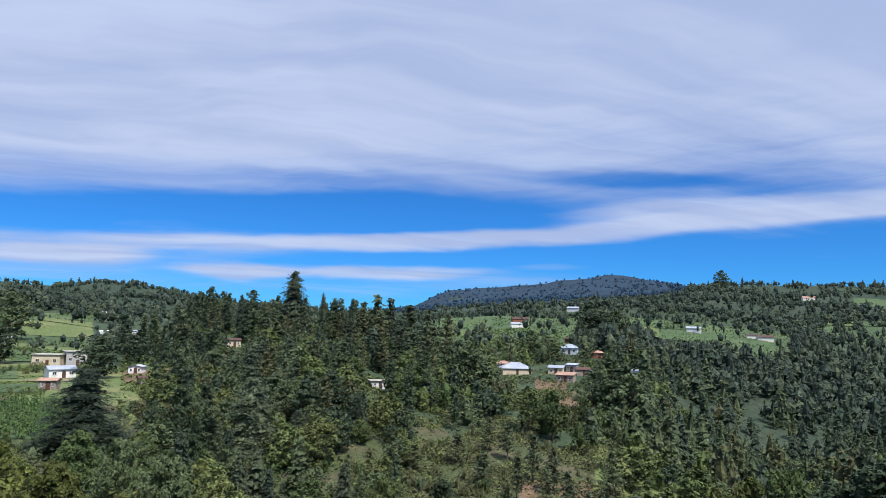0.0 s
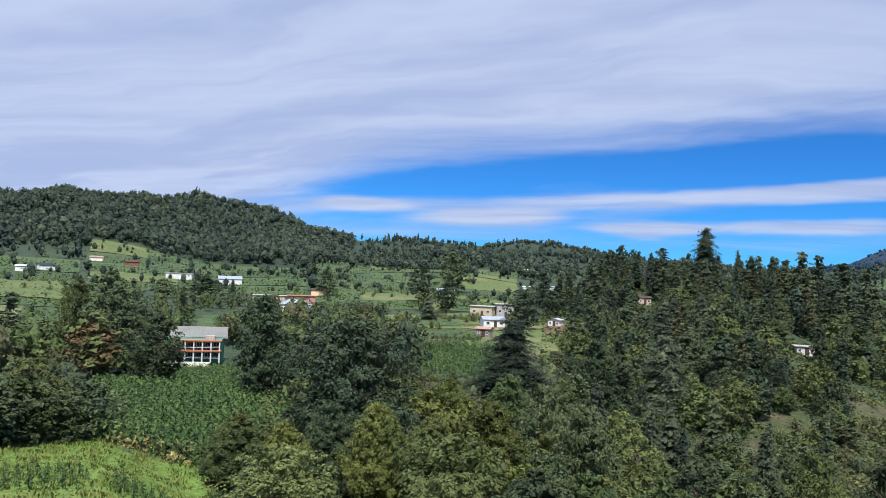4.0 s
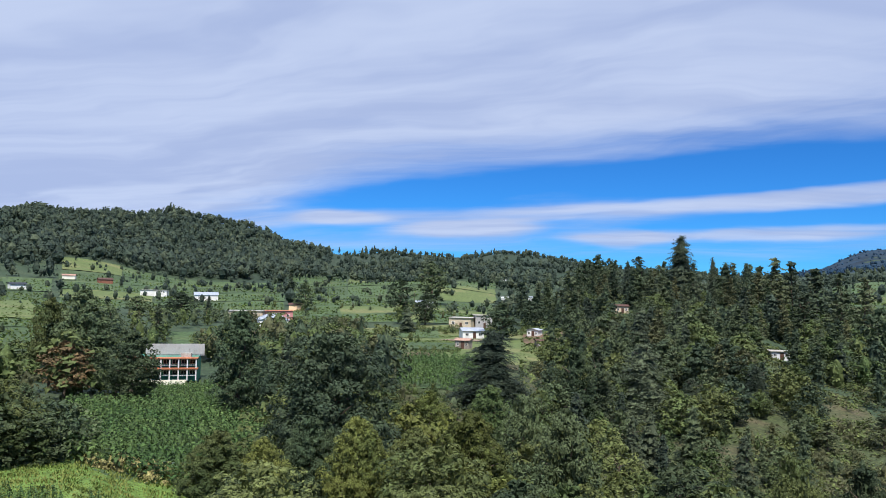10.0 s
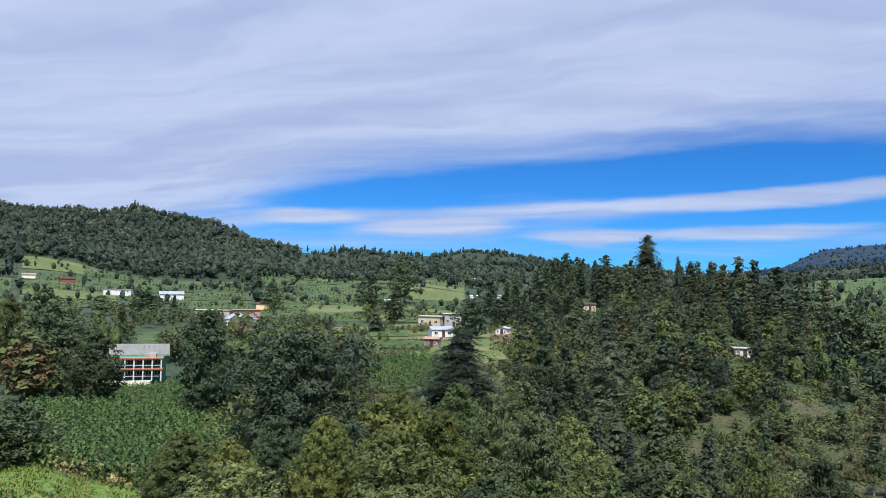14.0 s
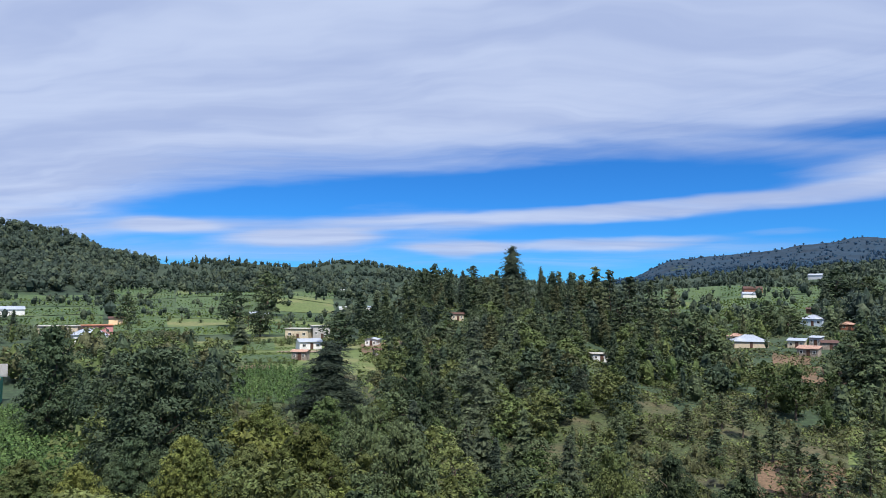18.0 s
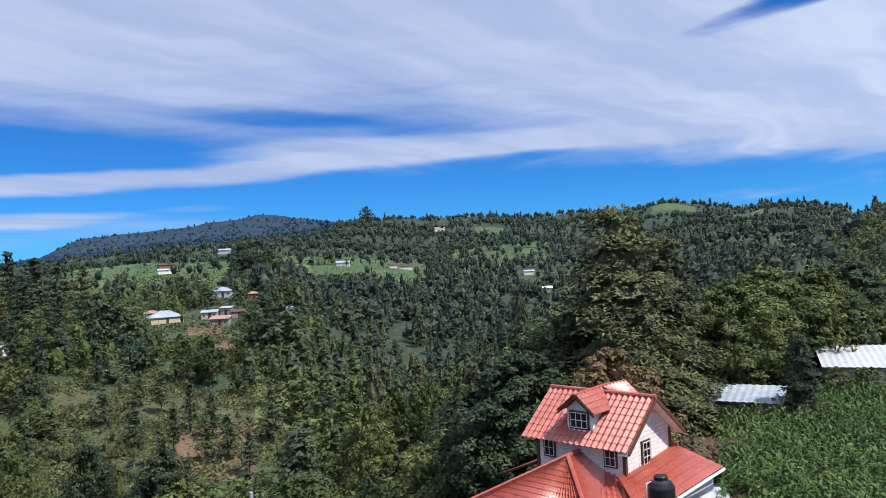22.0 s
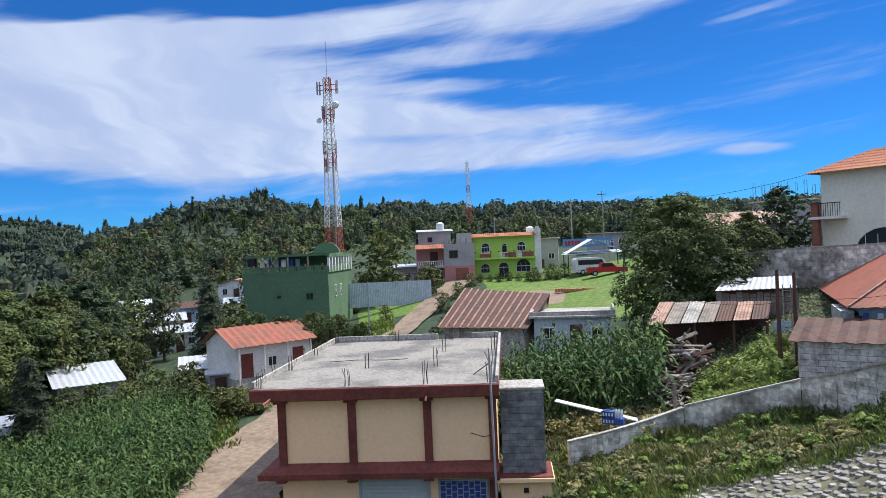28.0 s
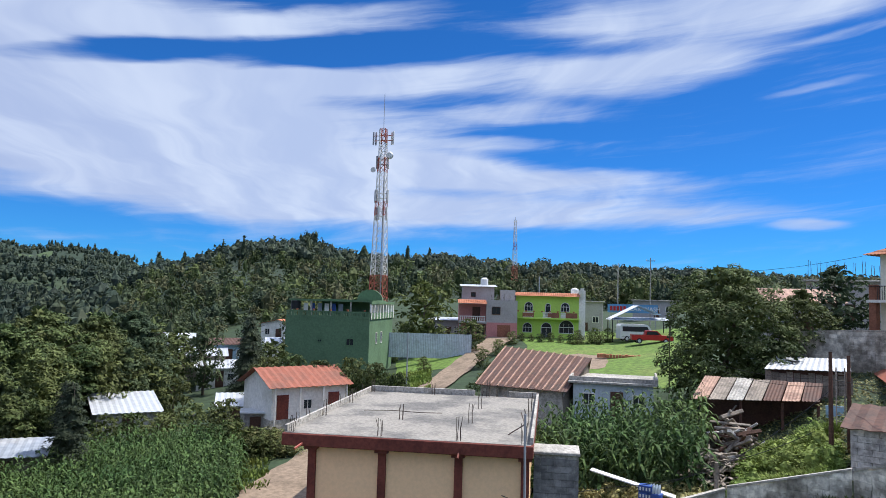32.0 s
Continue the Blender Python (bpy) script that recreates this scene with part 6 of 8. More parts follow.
def villa():
    t = thing("villa", "cream two-storey villa with arched windows, balcony and clay-tile roof", "house", at_spot(125.2, 60, 10.2, 24))
    part("wall", Mesh().box(1.8, 4, -1, 11.0, 8, 7.3), M_CREAM, t)
    part("tall_wing", Mesh().box(7.0, 3.0, -1, 4.6, 8, 8.6), M_CREAM, t)
    a = Mesh().sheet((-1.5, 4, 7.9), (4.4, 4, 7.9), (4.4, -0.7, 6.15), (-4.5, -0.7, 6.15), 34, 0.06, 7, 0.03)
    part("roof", a, M_ORANGE, t, "orange clay-tile roof")
    part("roof", Mesh().sheet((-1.5, 4, 7.9), (-1.5, 4.01, 7.9), (-4.5, -0.7, 6.15), (-4.5, 8.7, 6.15), 24, 0.06, 7, 0.03), M_ORANGE, t)
    part("roof", Mesh().sheet((4.2, 3, 9.3), (10, 3, 9.3), (10, -1.7, 7.55), (4.2, -1.7, 7.55), 24, 0.06, 7, 0.03), M_ORANGE, t)
    part("balcony", Mesh().box(-3.9, 2.5, 2.7, 1.5, 5.4, 0.2).box(-2.9, -0.55, 2.7, 2.2, 1.1, 0.2), M_WHITE, t)
    part("brick_pillar", Mesh().box(-3.8, -0.7, -1, 0.5, 0.5, 5.0), M_BRICK, t)
    for i in range(10):
        part("balcony_bar", Mesh().box(-3.4 + i * 0.17, -1.05, 2.9, 0.03, 0.03, 0.95), M_BLACK, t)
        part("balcony_bar", Mesh().box(-4.6, 0.2 + i * 0.4, 2.9, 0.03, 0.03, 0.95), M_BLACK, t)
    part("balcony_rail", Mesh().box(-2.9, -1.05, 3.85, 2.2, 0.06, 0.06).box(-4.6, 2.2, 3.85, 0.06, 4.4, 0.06), M_BLACK, t)
    for y in (1.1, 2.7, 4.4):
        window(t, -3.7, y, 3.0 if y != 2.7 else 4.3, 1.0 if y != 2.7 else 0.6, 2.4 if y != 2.7 else 1.2, -90, 2, 2, M_DISH, True)
    window(t, -3.7, 1.3, 0.2, 1.0, 2.2, -90, 2, 2, M_DISH, True)
    window(t, 0.6, 0, 0.0, 4.2, 2.0, 0, 5, 2, M_DISH, True)
    window(t, 2.6, 0, 4.2, 2.3, 1.5, 0, 4, 2, M_DISH, True)
    window(t, 5.6, -1.0, 0.3, 1.7, 6.0, 0, 2, 4, M_DISH, True)
    part("roof_tank", Mesh().tube([(3.2, 3.0, 7.7), (3.2, 3.0, 8.4), (3.2, 3.0, 8.8)], [0.7, 0.7, 0.3], 14), M_DISH, t)
    part("lightning_rod", Mesh().tube([(1.2, 3.0, 7.6), (1.2, 3.0, 10.6)], 0.03, 5), M_PIPE, t)


villa()


def block_fence(name, label, p0, p1, z0, z1, tops, seed, mat=None):
    """A wall of single blocks between two plan points with a level or stepped top, standing on the land."""
    p0, p1 = Vector(p0), Vector(p1)
    l = (p1 - p0).length
    ang = math.degrees(math.atan2(p1.y - p0.y, p1.x - p0.x))
    t = thing(name, label, "wall", Matrix.Translation((p0.x, p0.y, z0)) @ pose(0, 0, 0, 0, 0, ang))
    n = max(3, int(l / 0.8))
    w = l / n
    for i in range(n):
        s0, s1 = i / n, (i + 1) / n
        h0, h1 = (float(np.interp(s, np.linspace(0, 1, len(tops)), tops)) - z0 for s in (s0, s1))
        lo = round((z1 - z0) * (s0 + s1) / 2 / 0.2) * 0.2
        h = min(h0, h1)
        a = l * s0
        part("core", Mesh().add([(a, 0.02, lo - 0.8), (a + w, 0.02, lo - 0.8), (a + w, 0.02, h1 - 0.01), (a, 0.02, h0 - 0.01), (a, 0.13, lo - 0.8), (a + w, 0.13, lo - 0.8), (a + w, 0.13, h1 - 0.01), (a, 0.13, h0 - 0.01)],
                                [(0, 1, 2, 3), (5, 4, 7, 6), (3, 2, 6, 7), (0, 3, 7, 4), (1, 5, 6, 2)]), mat or M_BLOCK, t)
        block_course(t, mat or M_BLOCK, w, math.floor((h - lo + 0.4) / 0.28) * 0.28, 0.15, a, lo - 0.4, -0.012, seed=seed + i)
        part("coping", Mesh().add([(a, -0.04, h0), (a + w, -0.04, h1), (a + w, 0.18, h1), (a, 0.18, h0), (a, -0.04, h0 - 0.09), (a + w, -0.04, h1 - 0.09), (a + w, 0.18, h1 - 0.09), (a, 0.18, h0 - 0.09)],
                                  [(0, 1, 2, 3), (4, 5, 1, 0), (6, 7, 3, 2), (5, 6, 2, 1), (7, 4, 0, 3)]), M_CONCRETE, t)
    return t


def wall_spot(b, d):
    return (*spot(b, d), 0)


M_MOSSY = material("stained_pale_block", (0.66, 0.63, 0.55), 0.95, 0.5, 3.0, 0.55, 0.5, second=(0.27, 0.25, 0.21), by_object=0.22, second_edge=(0.42, 0.62))
# seen from the knoll the walls run from right to left, so that their faces look at it
block_fence("block_wall", "low stained grey block wall along the cobbled lane", wall_spot(103.5, 33.0), wall_spot(112.2, 36.0), 1.3, 2.4, [3.1, 3.3, 3.6, 4.0], 11, M_MOSSY)
block_fence("block_wall", "weathered block wall stepping up the lane", wall_spot(112.3, 36.0), wall_spot(120.2, 35.3), 2.2, 3.4, [4.1, 4.6, 5.1, 5.6], 21, M_MOSSY)
block_fence("block_wall", "pale stained block wall beside the rusty shed", wall_spot(120.3, 35.3), wall_spot(127.5, 32.0), 3.4, 4.8, [5.6, 6.15, 6.75, 7.35], 31, M_MOSSY)
block_fence("garden_wall", "long grey block wall below the villa", wall_spot(116.5, 57), wall_spot(129, 52), 8.6, 9.6, [10.7, 11.0, 11.1, 11.3], 41, M_MOSSY)

# ---- masts, poles, yard ----


def mast(b, d, z0, z1, w0, w1, label, bands, full=True):
    t = thing("radio_mast", label, "radio mast", at_spot(b, d, z0, 20))
    H = z1 - z0
    k = len(bands)
    corners = ((-1, -1), (1, -1), (1, 1), (-1, 1))
    n = 2 if full else 1
    for i in range(k * n):
        mt = bands[i // n]
        za, zb = H * i / (k * n), H * (i + 1) / (k * n)
        wa, wb = (w0 + (w1 - w0) * z / H for z in (za, zb))
        ca, cb = ([(sx * w / 2, sy * w / 2, z) for sx, sy in corners] for w, z in ((wa, za), (wb, zb)))
        for q in range(4):
            r = (q + 1) % 4
            part("leg", Mesh().tube([ca[q], cb[q]], 0.085 if full else 0.06, 4), mt, t)
            part("brace", Mesh().tube([ca[q], cb[r]], 0.04, 4), mt, t)
            part("brace", Mesh().tube([ca[r], cb[q]], 0.04, 4), mt, t)
            part("crosspiece", Mesh().tube([cb[q], cb[r]], 0.04, 4), mt, t)
    part("spire", Mesh().tube([(0, 0, H), (0, 0, H + (6.5 if full else 1.0))], 0.05, 5), M_PIPE, t)
    if full:
        part("cable_ladder", Mesh().box(0.5, -0.3, 0, 0.2, 0.08, H - 1), M_PIPE, t)
        for z, r in ((H - 2.2, 1.9), (H - 6.6, 1.1), (H - 12.8, 1.2), (H - 16.0, 1.1)):
            part("arm_frame", Mesh().box(0, 0, z, 2 * r, 0.1, 0.1).box(0, 0, z + 0.9, 2 * r, 0.1, 0.1).box(0, 0, z, 0.1, 2 * r, 0.1).box(0, 0, z + 0.9, 0.1, 2 * r, 0.1), M_REDMAST if z > H - 3 else M_PIPE, t)
            for x, y in ((-r, 0), (r, 0), (0, -r), (0, r), (-r * 0.8, 0.3), (r * 0.8, 0.3)):
                part("antenna_panel", Mesh().box(x, y, z - 0.7, 0.28, 0.18, 2.4, bevel=0.03), M_WHITEMAST if x >= 0 else M_PIPE, t)
        for x, z in ((1.5, H - 5.0), (-1.5, H - 7.6)):
            part("dish", Mesh().tube([(x, -0.5, z), (x, -0.75, z)], [0.7 if x > 0 else 0.4, 0.5], 16), M_WHITEMAST, t)


mast(85.85, 130, 6.0, 43.2, 2.9, 0.95, "tall red and white lattice radio mast with antenna panels",
     [M_WHITEMAST, M_WHITEMAST, M_REDMAST, M_REDMAST, M_WHITEMAST, M_WHITEMAST, M_WHITEMAST, M_WHITEMAST, M_REDMAST, M_WHITEMAST, M_WHITEMAST, M_REDMAST, M_WHITEMAST, M_REDMAST])
mast(96.55, 260, 20.5, 42.5, 1.7, 0.7, "slender red and white lattice mast on the ridge", [M_REDMAST, M_REDMAST, M_WHITEMAST, M_WHITEMAST, M_REDMAST, M_WHITEMAST, M_WHITEMAST, M_WHITEMAST], False)


def pole(b, d, tall, label, mat, z=None, r=0.11, arms=True):
    t = thing("utility_pole", label, "pole", at_spot(b, d, z), "utility poles")
    part("shaft", Mesh().tube([(0, 0, -0.4), (0, 0, tall * 0.5), (0, 0, tall)], [r, r * 0.85, r * 0.65], 8), mat, t)
    if arms:
        part("crossarm", Mesh().box(0, 0, tall - 0.6, 1.5, 0.1, 0.1), M_WOOD, t)
        for x in (-0.65, 0, 0.65):
            part("insulator", Mesh().tube([(x, 0, tall - 0.5), (x, 0, tall - 0.3)], [0.05, 0.03], 6), M_DISH, t)
    return t


pole(88.3, 66, 7.0, "grey steel lamp pole beside the sheet fence", M_PIPE, r=0.07, arms=False)
pole(104.5, 118, 10.5, "concrete utility pole behind the lawn", M_CONCRETE)
pole(106.9, 122, 11, "concrete utility pole by the sign", M_CONCRETE)
pole(22.9, 18, 6.8 - float(height(*spot(22.9, 18))), "grey steel pipe standing in the bushes below", M_PIPE, r=0.07, arms=False)
pole(108.3, 60, 6.0, "thin dark pole at the lawn's edge", M_STEEL, r=0.05, arms=False)
pole(119.0, 39.5, 5.2, "dark wooden post carrying wires", M_WOOD, r=0.12, arms=False)
pole(120.1, 40.5, 4.6, "old wooden post beside the block shed", M_WOOD, r=0.12, arms=False)
pole(111.6, 36.5, 2.4, "short grey post at the wall's step", M_PLANK, z=2.6, r=0.12, arms=False)
pole(-20.4, 300, 9, "distant wooden pole among the fields", M_WOOD, arms=False)
pole(-42.7, 200, 8, "distant wooden pole above the corn", M_WOOD, arms=False)
pole(98.5, 131, 8, "distant lamp pole behind the houses", M_PIPE, arms=False)


def wire(label, pts, r=0.014):
    """A slack wire between points."""
    m = Mesh()
    for p, q in zip(pts, pts[1:]):
        p, q = Vector(p), Vector(q)
        sag = (q - p).length * 0.035
        m.tube([p.lerp(q, k / 8) - Vector((0, 0, sag * 4 * (k / 8) * (1 - k / 8))) for k in range(9)], r, 4, False)
    ob = new("wire", m.mesh("wire", M_BLACK))
    tagged(ob, label, "wire", "overhead wires")


def hang(b, d, z):
    return (*spot(b, d), z)


wire("black wire from the shop to the wooden post", [hang(98.6, 31, 4.4), hang(104, 34, 4.0), hang(111.6, 36.6, 4.7), hang(119, 39.5, 8.4)])
wire("thin wire over the garden", [hang(108.3, 60, 9.6), hang(119, 39.5, 8.9), hang(127, 36, 9.3)])
wire("thin wire across the sheds", [hang(112, 50, 8.2), hang(120.1, 40.5, 8.6), hang(127, 34, 9.0)])
wire("power line along the street", [hang(104.5, 118, 17.5), hang(106.9, 122, 18.6), hang(121, 100, 19)], 0.03)
wire("slack pale wire over the firewood", [hang(106.5, 36.3, 3.5), hang(111.6, 36.6, 4.9), hang(118, 38, 6.6)])


# ---- yard behind the wall ----
def yard():
    t = cottage("block_shed", "grey block shed under a rusty sheet roof", 123.2, 37.2, 4.0, 2.6, 2.0, M_BLOCK, M_RUST, "shed", 6, z=5.0, rise=0.6, eave=0.35, detail=0, sink=2.5)
    block_course(t, M_BLOCK, 4.0, 1.96, 0.08, -2.0, 0.0, -0.08, seed=70)
    h = thing("blue_house", "sky-blue house with a red-oxide hip roof and hanging clothes", "house", at_spot(128.0, 41.1, 5.4, -11.4))
    part("wall", Mesh().box(0.8, 8, -1, 7.2, 16, 3.9), M_BLUEWALL, h)
    part("roof", Mesh().sheet((0.7, 3.2, 5.3), (4.0, 3.2, 5.3), (4.6, -0.6, 2.85), (-3.4, -0.6, 2.85), 26, 0.035), M_RUSTRED, h)
    part("roof", Mesh().sheet((0.7, 3.2, 5.3), (0.7, 16, 5.3), (-3.4, 17, 2.85), (-3.4, -0.6, 2.85), 34, 0.035), M_RUSTRED, h)
    part("hip_cap", Mesh().tube([(0.7, 3.2, 5.38), (-3.4, -0.6, 2.93)], 0.05, 6), M_RUSTB, h)
    part("block_end", Mesh().box(-3.3, 2.5, -1, 0.6, 4, 3.6), M_BLOCK, h)
    for i, mt in enumerate((M_BLACK, M_BLUE, M_GREYBLUE, M_DISH)):
        part("garment", Mesh().box(-2.9 + i * 0.3, -0.25, 1.15 + 0.12 * (i % 2), 0.26, 0.06, 1.3, bevel=0.02), mt, h)
    window(h, 2.2, 0, 0.9, 0.9, 0.9, 0, 2, 1, M_WOOD)
    b = thing("plastic_tub", "dark blue plastic tub by the blue house", "tub", at_spot(126.2, 39.8, 5.9))
    part("bowl", Mesh().tube([(0, 0, 0), (0, 0, 0.55), (0, 0, 0.6)], [0.3, 0.42, 0.45], 14), M_BLUE, b)
    z = thing("plank_shed", "dark plank shed under a bright zinc roof", "shed", at_spot(117.6, 49.5, 5.3, 4))
    part("roof", Mesh().sheet((-2.1, 3, 3.8), (2.1, 3, 3.9), (2.3, -0.3, 3.35), (-2.4, -0.3, 3.2), 14, 0.03), M_ZINC, z)
    part("body", Mesh().box(0, 1.4, -0.6, 4.0, 2.6, 3.8), M_WOOD, z)
    for i in range(12):
        part("plank", Mesh().box(-2.2 + i * 0.4, 0.05, 0, 0.36, 0.05, 3.1 - 0.06 * (i % 3)), M_PLANK, z)
    part("stone", Mesh().box(-0.8, 1.2, 3.6, 0.5, 0.25, 0.12, bevel=0.04), M_BLACK, z)
    w = thing("wood_shelter", "ramshackle shelter of rusty and pale sheets on posts", "shelter", at_spot(114.7, 45.5, 4.6, 5))
    for i in range(7):
        part("roof_sheet", Mesh().sheet((-3.6 + i * 0.95, 3.2, 3.3 - 0.05 * (i % 2)), (-2.7 + i * 0.95, 3.2, 3.3), (-3.0 + i * 0.98, 0, 2.2 + 0.06 * i), (-3.9 + i * 0.98, 0, 2.15 + 0.06 * i), 5, 0.03), (M_RUSTB, M_PLANK, M_CONCRETE, M_PLANK, M_RUST, M_RUSTB, M_RUST)[i], w)
    for x in (-3.4, -1.2, 1.0, 2.8):
        part("post", Mesh().tube([(x, 0.3, -0.6), (x, 0.3, 2.3)], 0.08, 6), M_WOOD, w)
    part("back_wall", Mesh().box(-0.3, 3.0, -0.6, 6.4, 0.1, 3.6), M_WOOD, w)
    part("brace", Mesh().tube([(-2.8, 0, -0.3), (-1.4, 0, 2.0)], 0.05, 5), M_PLANK, w)
    door(w, 3.6, 0.2, 0, 0.9, 2.4, M_BLUEWALL, label="faded blue door")
    l = thing("ladder", "wooden ladder leaning on the shed", "ladder", at_spot(119.6, 43, 6.2))
    part("rail", Mesh().tube([(-0.2, 0, 0), (-0.2, 0.6, 3.0)], 0.035, 5), M_PLANK, l)
    part("rail", Mesh().tube([(0.2, 0, 0), (0.2, 0.6, 3.0)], 0.035, 5), M_PLANK, l)
    for i in range(8):
        part("rung", Mesh().tube([(-0.2, 0.07 + i * 0.07, 0.3 + i * 0.34), (0.2, 0.07 + i * 0.07, 0.3 + i * 0.34)], 0.02, 4), M_PLANK, l)
    rng = random.Random(9)
    pile = thing("firewood_pile", "heap of grey split firewood and boards", "firewood", at_spot(111.4, 41.0, None), kind="")
    heap_two = thing("scrap_heap", "tall heap of broken boards, posts and rubble", "scrap heap", at_spot(112.6, 43.5, None), kind="")
    for i in range(120):
        x, y = rng.gauss(0, 0.9), rng.gauss(0, 0.9)
        zz = max(0.02, 2.6 * math.exp(-(x * x + y * y) / 1.8) * rng.uniform(0.2, 1.0))
        m = Mesh().box(0, 0, -0.05, rng.uniform(0.5, 2.2), rng.uniform(0.08, 0.3), rng.uniform(0.05, 0.2), bevel=0.015)
        q = part("board", m, rng.choice((M_PLANK, M_PLANK, M_WOOD, M_BLOCK)), heap_two)
        q.matrix_local = pose(x, y, zz, rng.uniform(-35, 35), rng.uniform(-40, 40), rng.uniform(0, 180))
    for i in range(110):
        x, y = rng.gauss(0, 0.75), rng.gauss(0, 0.8)
        zz = max(0.02, 1.55 * math.exp(-(x * x + y * y) / 1.3) * rng.uniform(0.25, 1.0))
        m = Mesh().box(0, 0, -0.05, rng.uniform(0.7, 1.7), rng.uniform(0.08, 0.2), rng.uniform(0.05, 0.12), bevel=0.015)
        q = part("log", m, M_PLANK, pile)
        q.matrix_local = pose(x, y, zz, rng.uniform(-25, 25), rng.uniform(-25, 25), rng.uniform(0, 180))
    c = thing("bottle_crate", "blue plastic bottle crate on the wall ledge", "crate", at_spot(106.7, 35.2, 3.35, 15))
    for i in range(2):
        cr = part("crate_body", Mesh().box(0, 0, 0.32 * i, 0.62, 0.45, 0.30, bevel=0.02), M_BLUE, c)
        for k in range(4):
            part("slot", Mesh().box(-0.21 + 0.14 * k, -0.235, 0.32 * i + 0.08, 0.07, 0.02, 0.14), M_PALEBLUE, cr)
    for i in range(12):
        part("bottle", Mesh().tube([(-0.2 + 0.13 * (i % 4) + 0.4, -0.1 + 0.12 * (i // 4), 0.3), (-0.2 + 0.13 * (i % 4) + 0.4, -0.1 + 0.12 * (i // 4), 0.55), (-0.2 + 0.13 * (i % 4) + 0.4, -0.1 + 0.12 * (i // 4), 0.68)], [0.05, 0.05, 0.02], 6), M_PALEBLUE, c)
    part("lower_crate", Mesh().box(0.4, 0, 0, 0.62, 0.45, 0.30, bevel=0.02), M_BLUE, c)
    p = thing("white_board", "long white board propped on the wall", "board", at_spot(105.6, 35.6, 3.55, 0))
    part("plank", Mesh().add([(-1.9, 0.2, 0.75), (-1.8, 0.45, 0.8), (2.0, 0.3, -0.1), (2.0, -0.1, -0.15), (-1.9, 0.2, 0.70), (-1.8, 0.45, 0.75), (2.0, 0.3, -0.15), (2.0, -0.1, -0.2)],
                             [(0, 3, 2, 1), (4, 5, 6, 7), (0, 4, 7, 3), (3, 7, 6, 2), (2, 6, 5, 1), (1, 5, 4, 0)]), M_DISH, p)


yard()


# ---- parked vehicles and the carport ----
def wheels(t, spots, r=0.34):
    for x, y in spots:
        w = part("wheel", Mesh().tube([(x, y - 0.1, r), (x, y + 0.1, r)], r, 14), M_TYRE, t)
        part("rim", Mesh().tube([(x, y - 0.115, r), (x, y + 0.115, r)], r * 0.6, 10), M_ZINC, w)


def van():
    t = thing("passenger_van", "silver-white passenger van with dark windows", "van", at_spot(105.9, 100, None, -20))
    out = [(-2.5, 0.35), (2.3, 0.35), (2.5, 0.6), (2.45, 1.05), (1.85, 1.35), (1.35, 2.1), (0.9, 2.25), (-2.3, 2.25), (-2.5, 2.0)]
    part("body", Mesh().profile(out, -0.9, 0.9), M_CARWHITE, t)
    for y in (-0.91, 0.91):
        part("side_window", Mesh().profile([(-2.2, 1.3), (1.5, 1.3), (1.15, 1.95), (-2.2, 1.95)], y - 0.01, y + 0.01), M_GLASS, t)
        part("stripe", Mesh().box(-0.2, y, 0.62, 4.2, 0.02, 0.06), M_GREYBLUE, t)
    part("windscreen", Mesh().add([(1.88, -0.8, 1.38), (1.88, 0.8, 1.38), (1.42, 0.75, 2.05), (1.42, -0.75, 2.05)], [(0, 1, 2, 3)]), M_GLASS, t)
    for y in (-0.7, 0.7):
        part("headlight", Mesh().box(2.46, y, 0.75, 0.08, 0.3, 0.2), M_DISH, t)
    part("bumper", Mesh().box(2.45, 0, 0.35, 0.2, 1.8, 0.25, bevel=0.04), M_GREYBLUE, t)
    wheels(t, [(-1.6, -0.85), (-1.6, 0.85), (1.6, -0.85), (1.6, 0.85)])


def pickup(name, label, m, mat):
    t = thing(name, label, "pickup truck", m)
    part("body", Mesh().profile([(-2.5, 0.45), (2.5, 0.45), (2.55, 0.75), (2.45, 1.0), (1.2, 1.08), (-2.5, 1.08)], -0.85, 0.85), mat, t)
    part("cab", Mesh().profile([(-0.9, 1.07), (1.15, 1.07), (0.55, 1.62), (-0.7, 1.62)], -0.78, 0.78), mat, t)
    for y in (-0.79, 0.79):
        part("side_window", Mesh().profile([(-0.75, 1.13), (0.9, 1.13), (0.48, 1.55), (-0.62, 1.55)], y - 0.01, y + 0.01), M_GLASS, t)
    part("windscreen", Mesh().add([(1.13, -0.7, 1.12), (1.13, 0.7, 1.12), (0.62, 0.65, 1.6), (0.62, -0.65, 1.6)], [(0, 1, 2, 3)]), M_GLASS, t)
    part("bed", Mesh().box(-1.7, 0, 1.081, 1.45, 1.4, 0.02), M_TYRE, t)
    part("bumper", Mesh().box(2.52, 0, 0.42, 0.15, 1.7, 0.22, bevel=0.03), M_GREYBLUE, t)
    wheels(t, [(-1.6, -0.8), (-1.6, 0.8), (1.6, -0.8), (1.6, 0.8)])


van()
pickup("pickup_truck", "red pickup truck parked on the lawn", at_spot(107.0, 95, None, -10), M_CARRED)
pickup("pickup_truck", "dark red pickup half hidden behind the rusty barn", at_spot(99.2, 78, None, 60), M_CARRED)


M_SIGN = material("blue_sign_paint", (0.10, 0.26, 0.5), 0.5, 0.15, 4, 0.8)


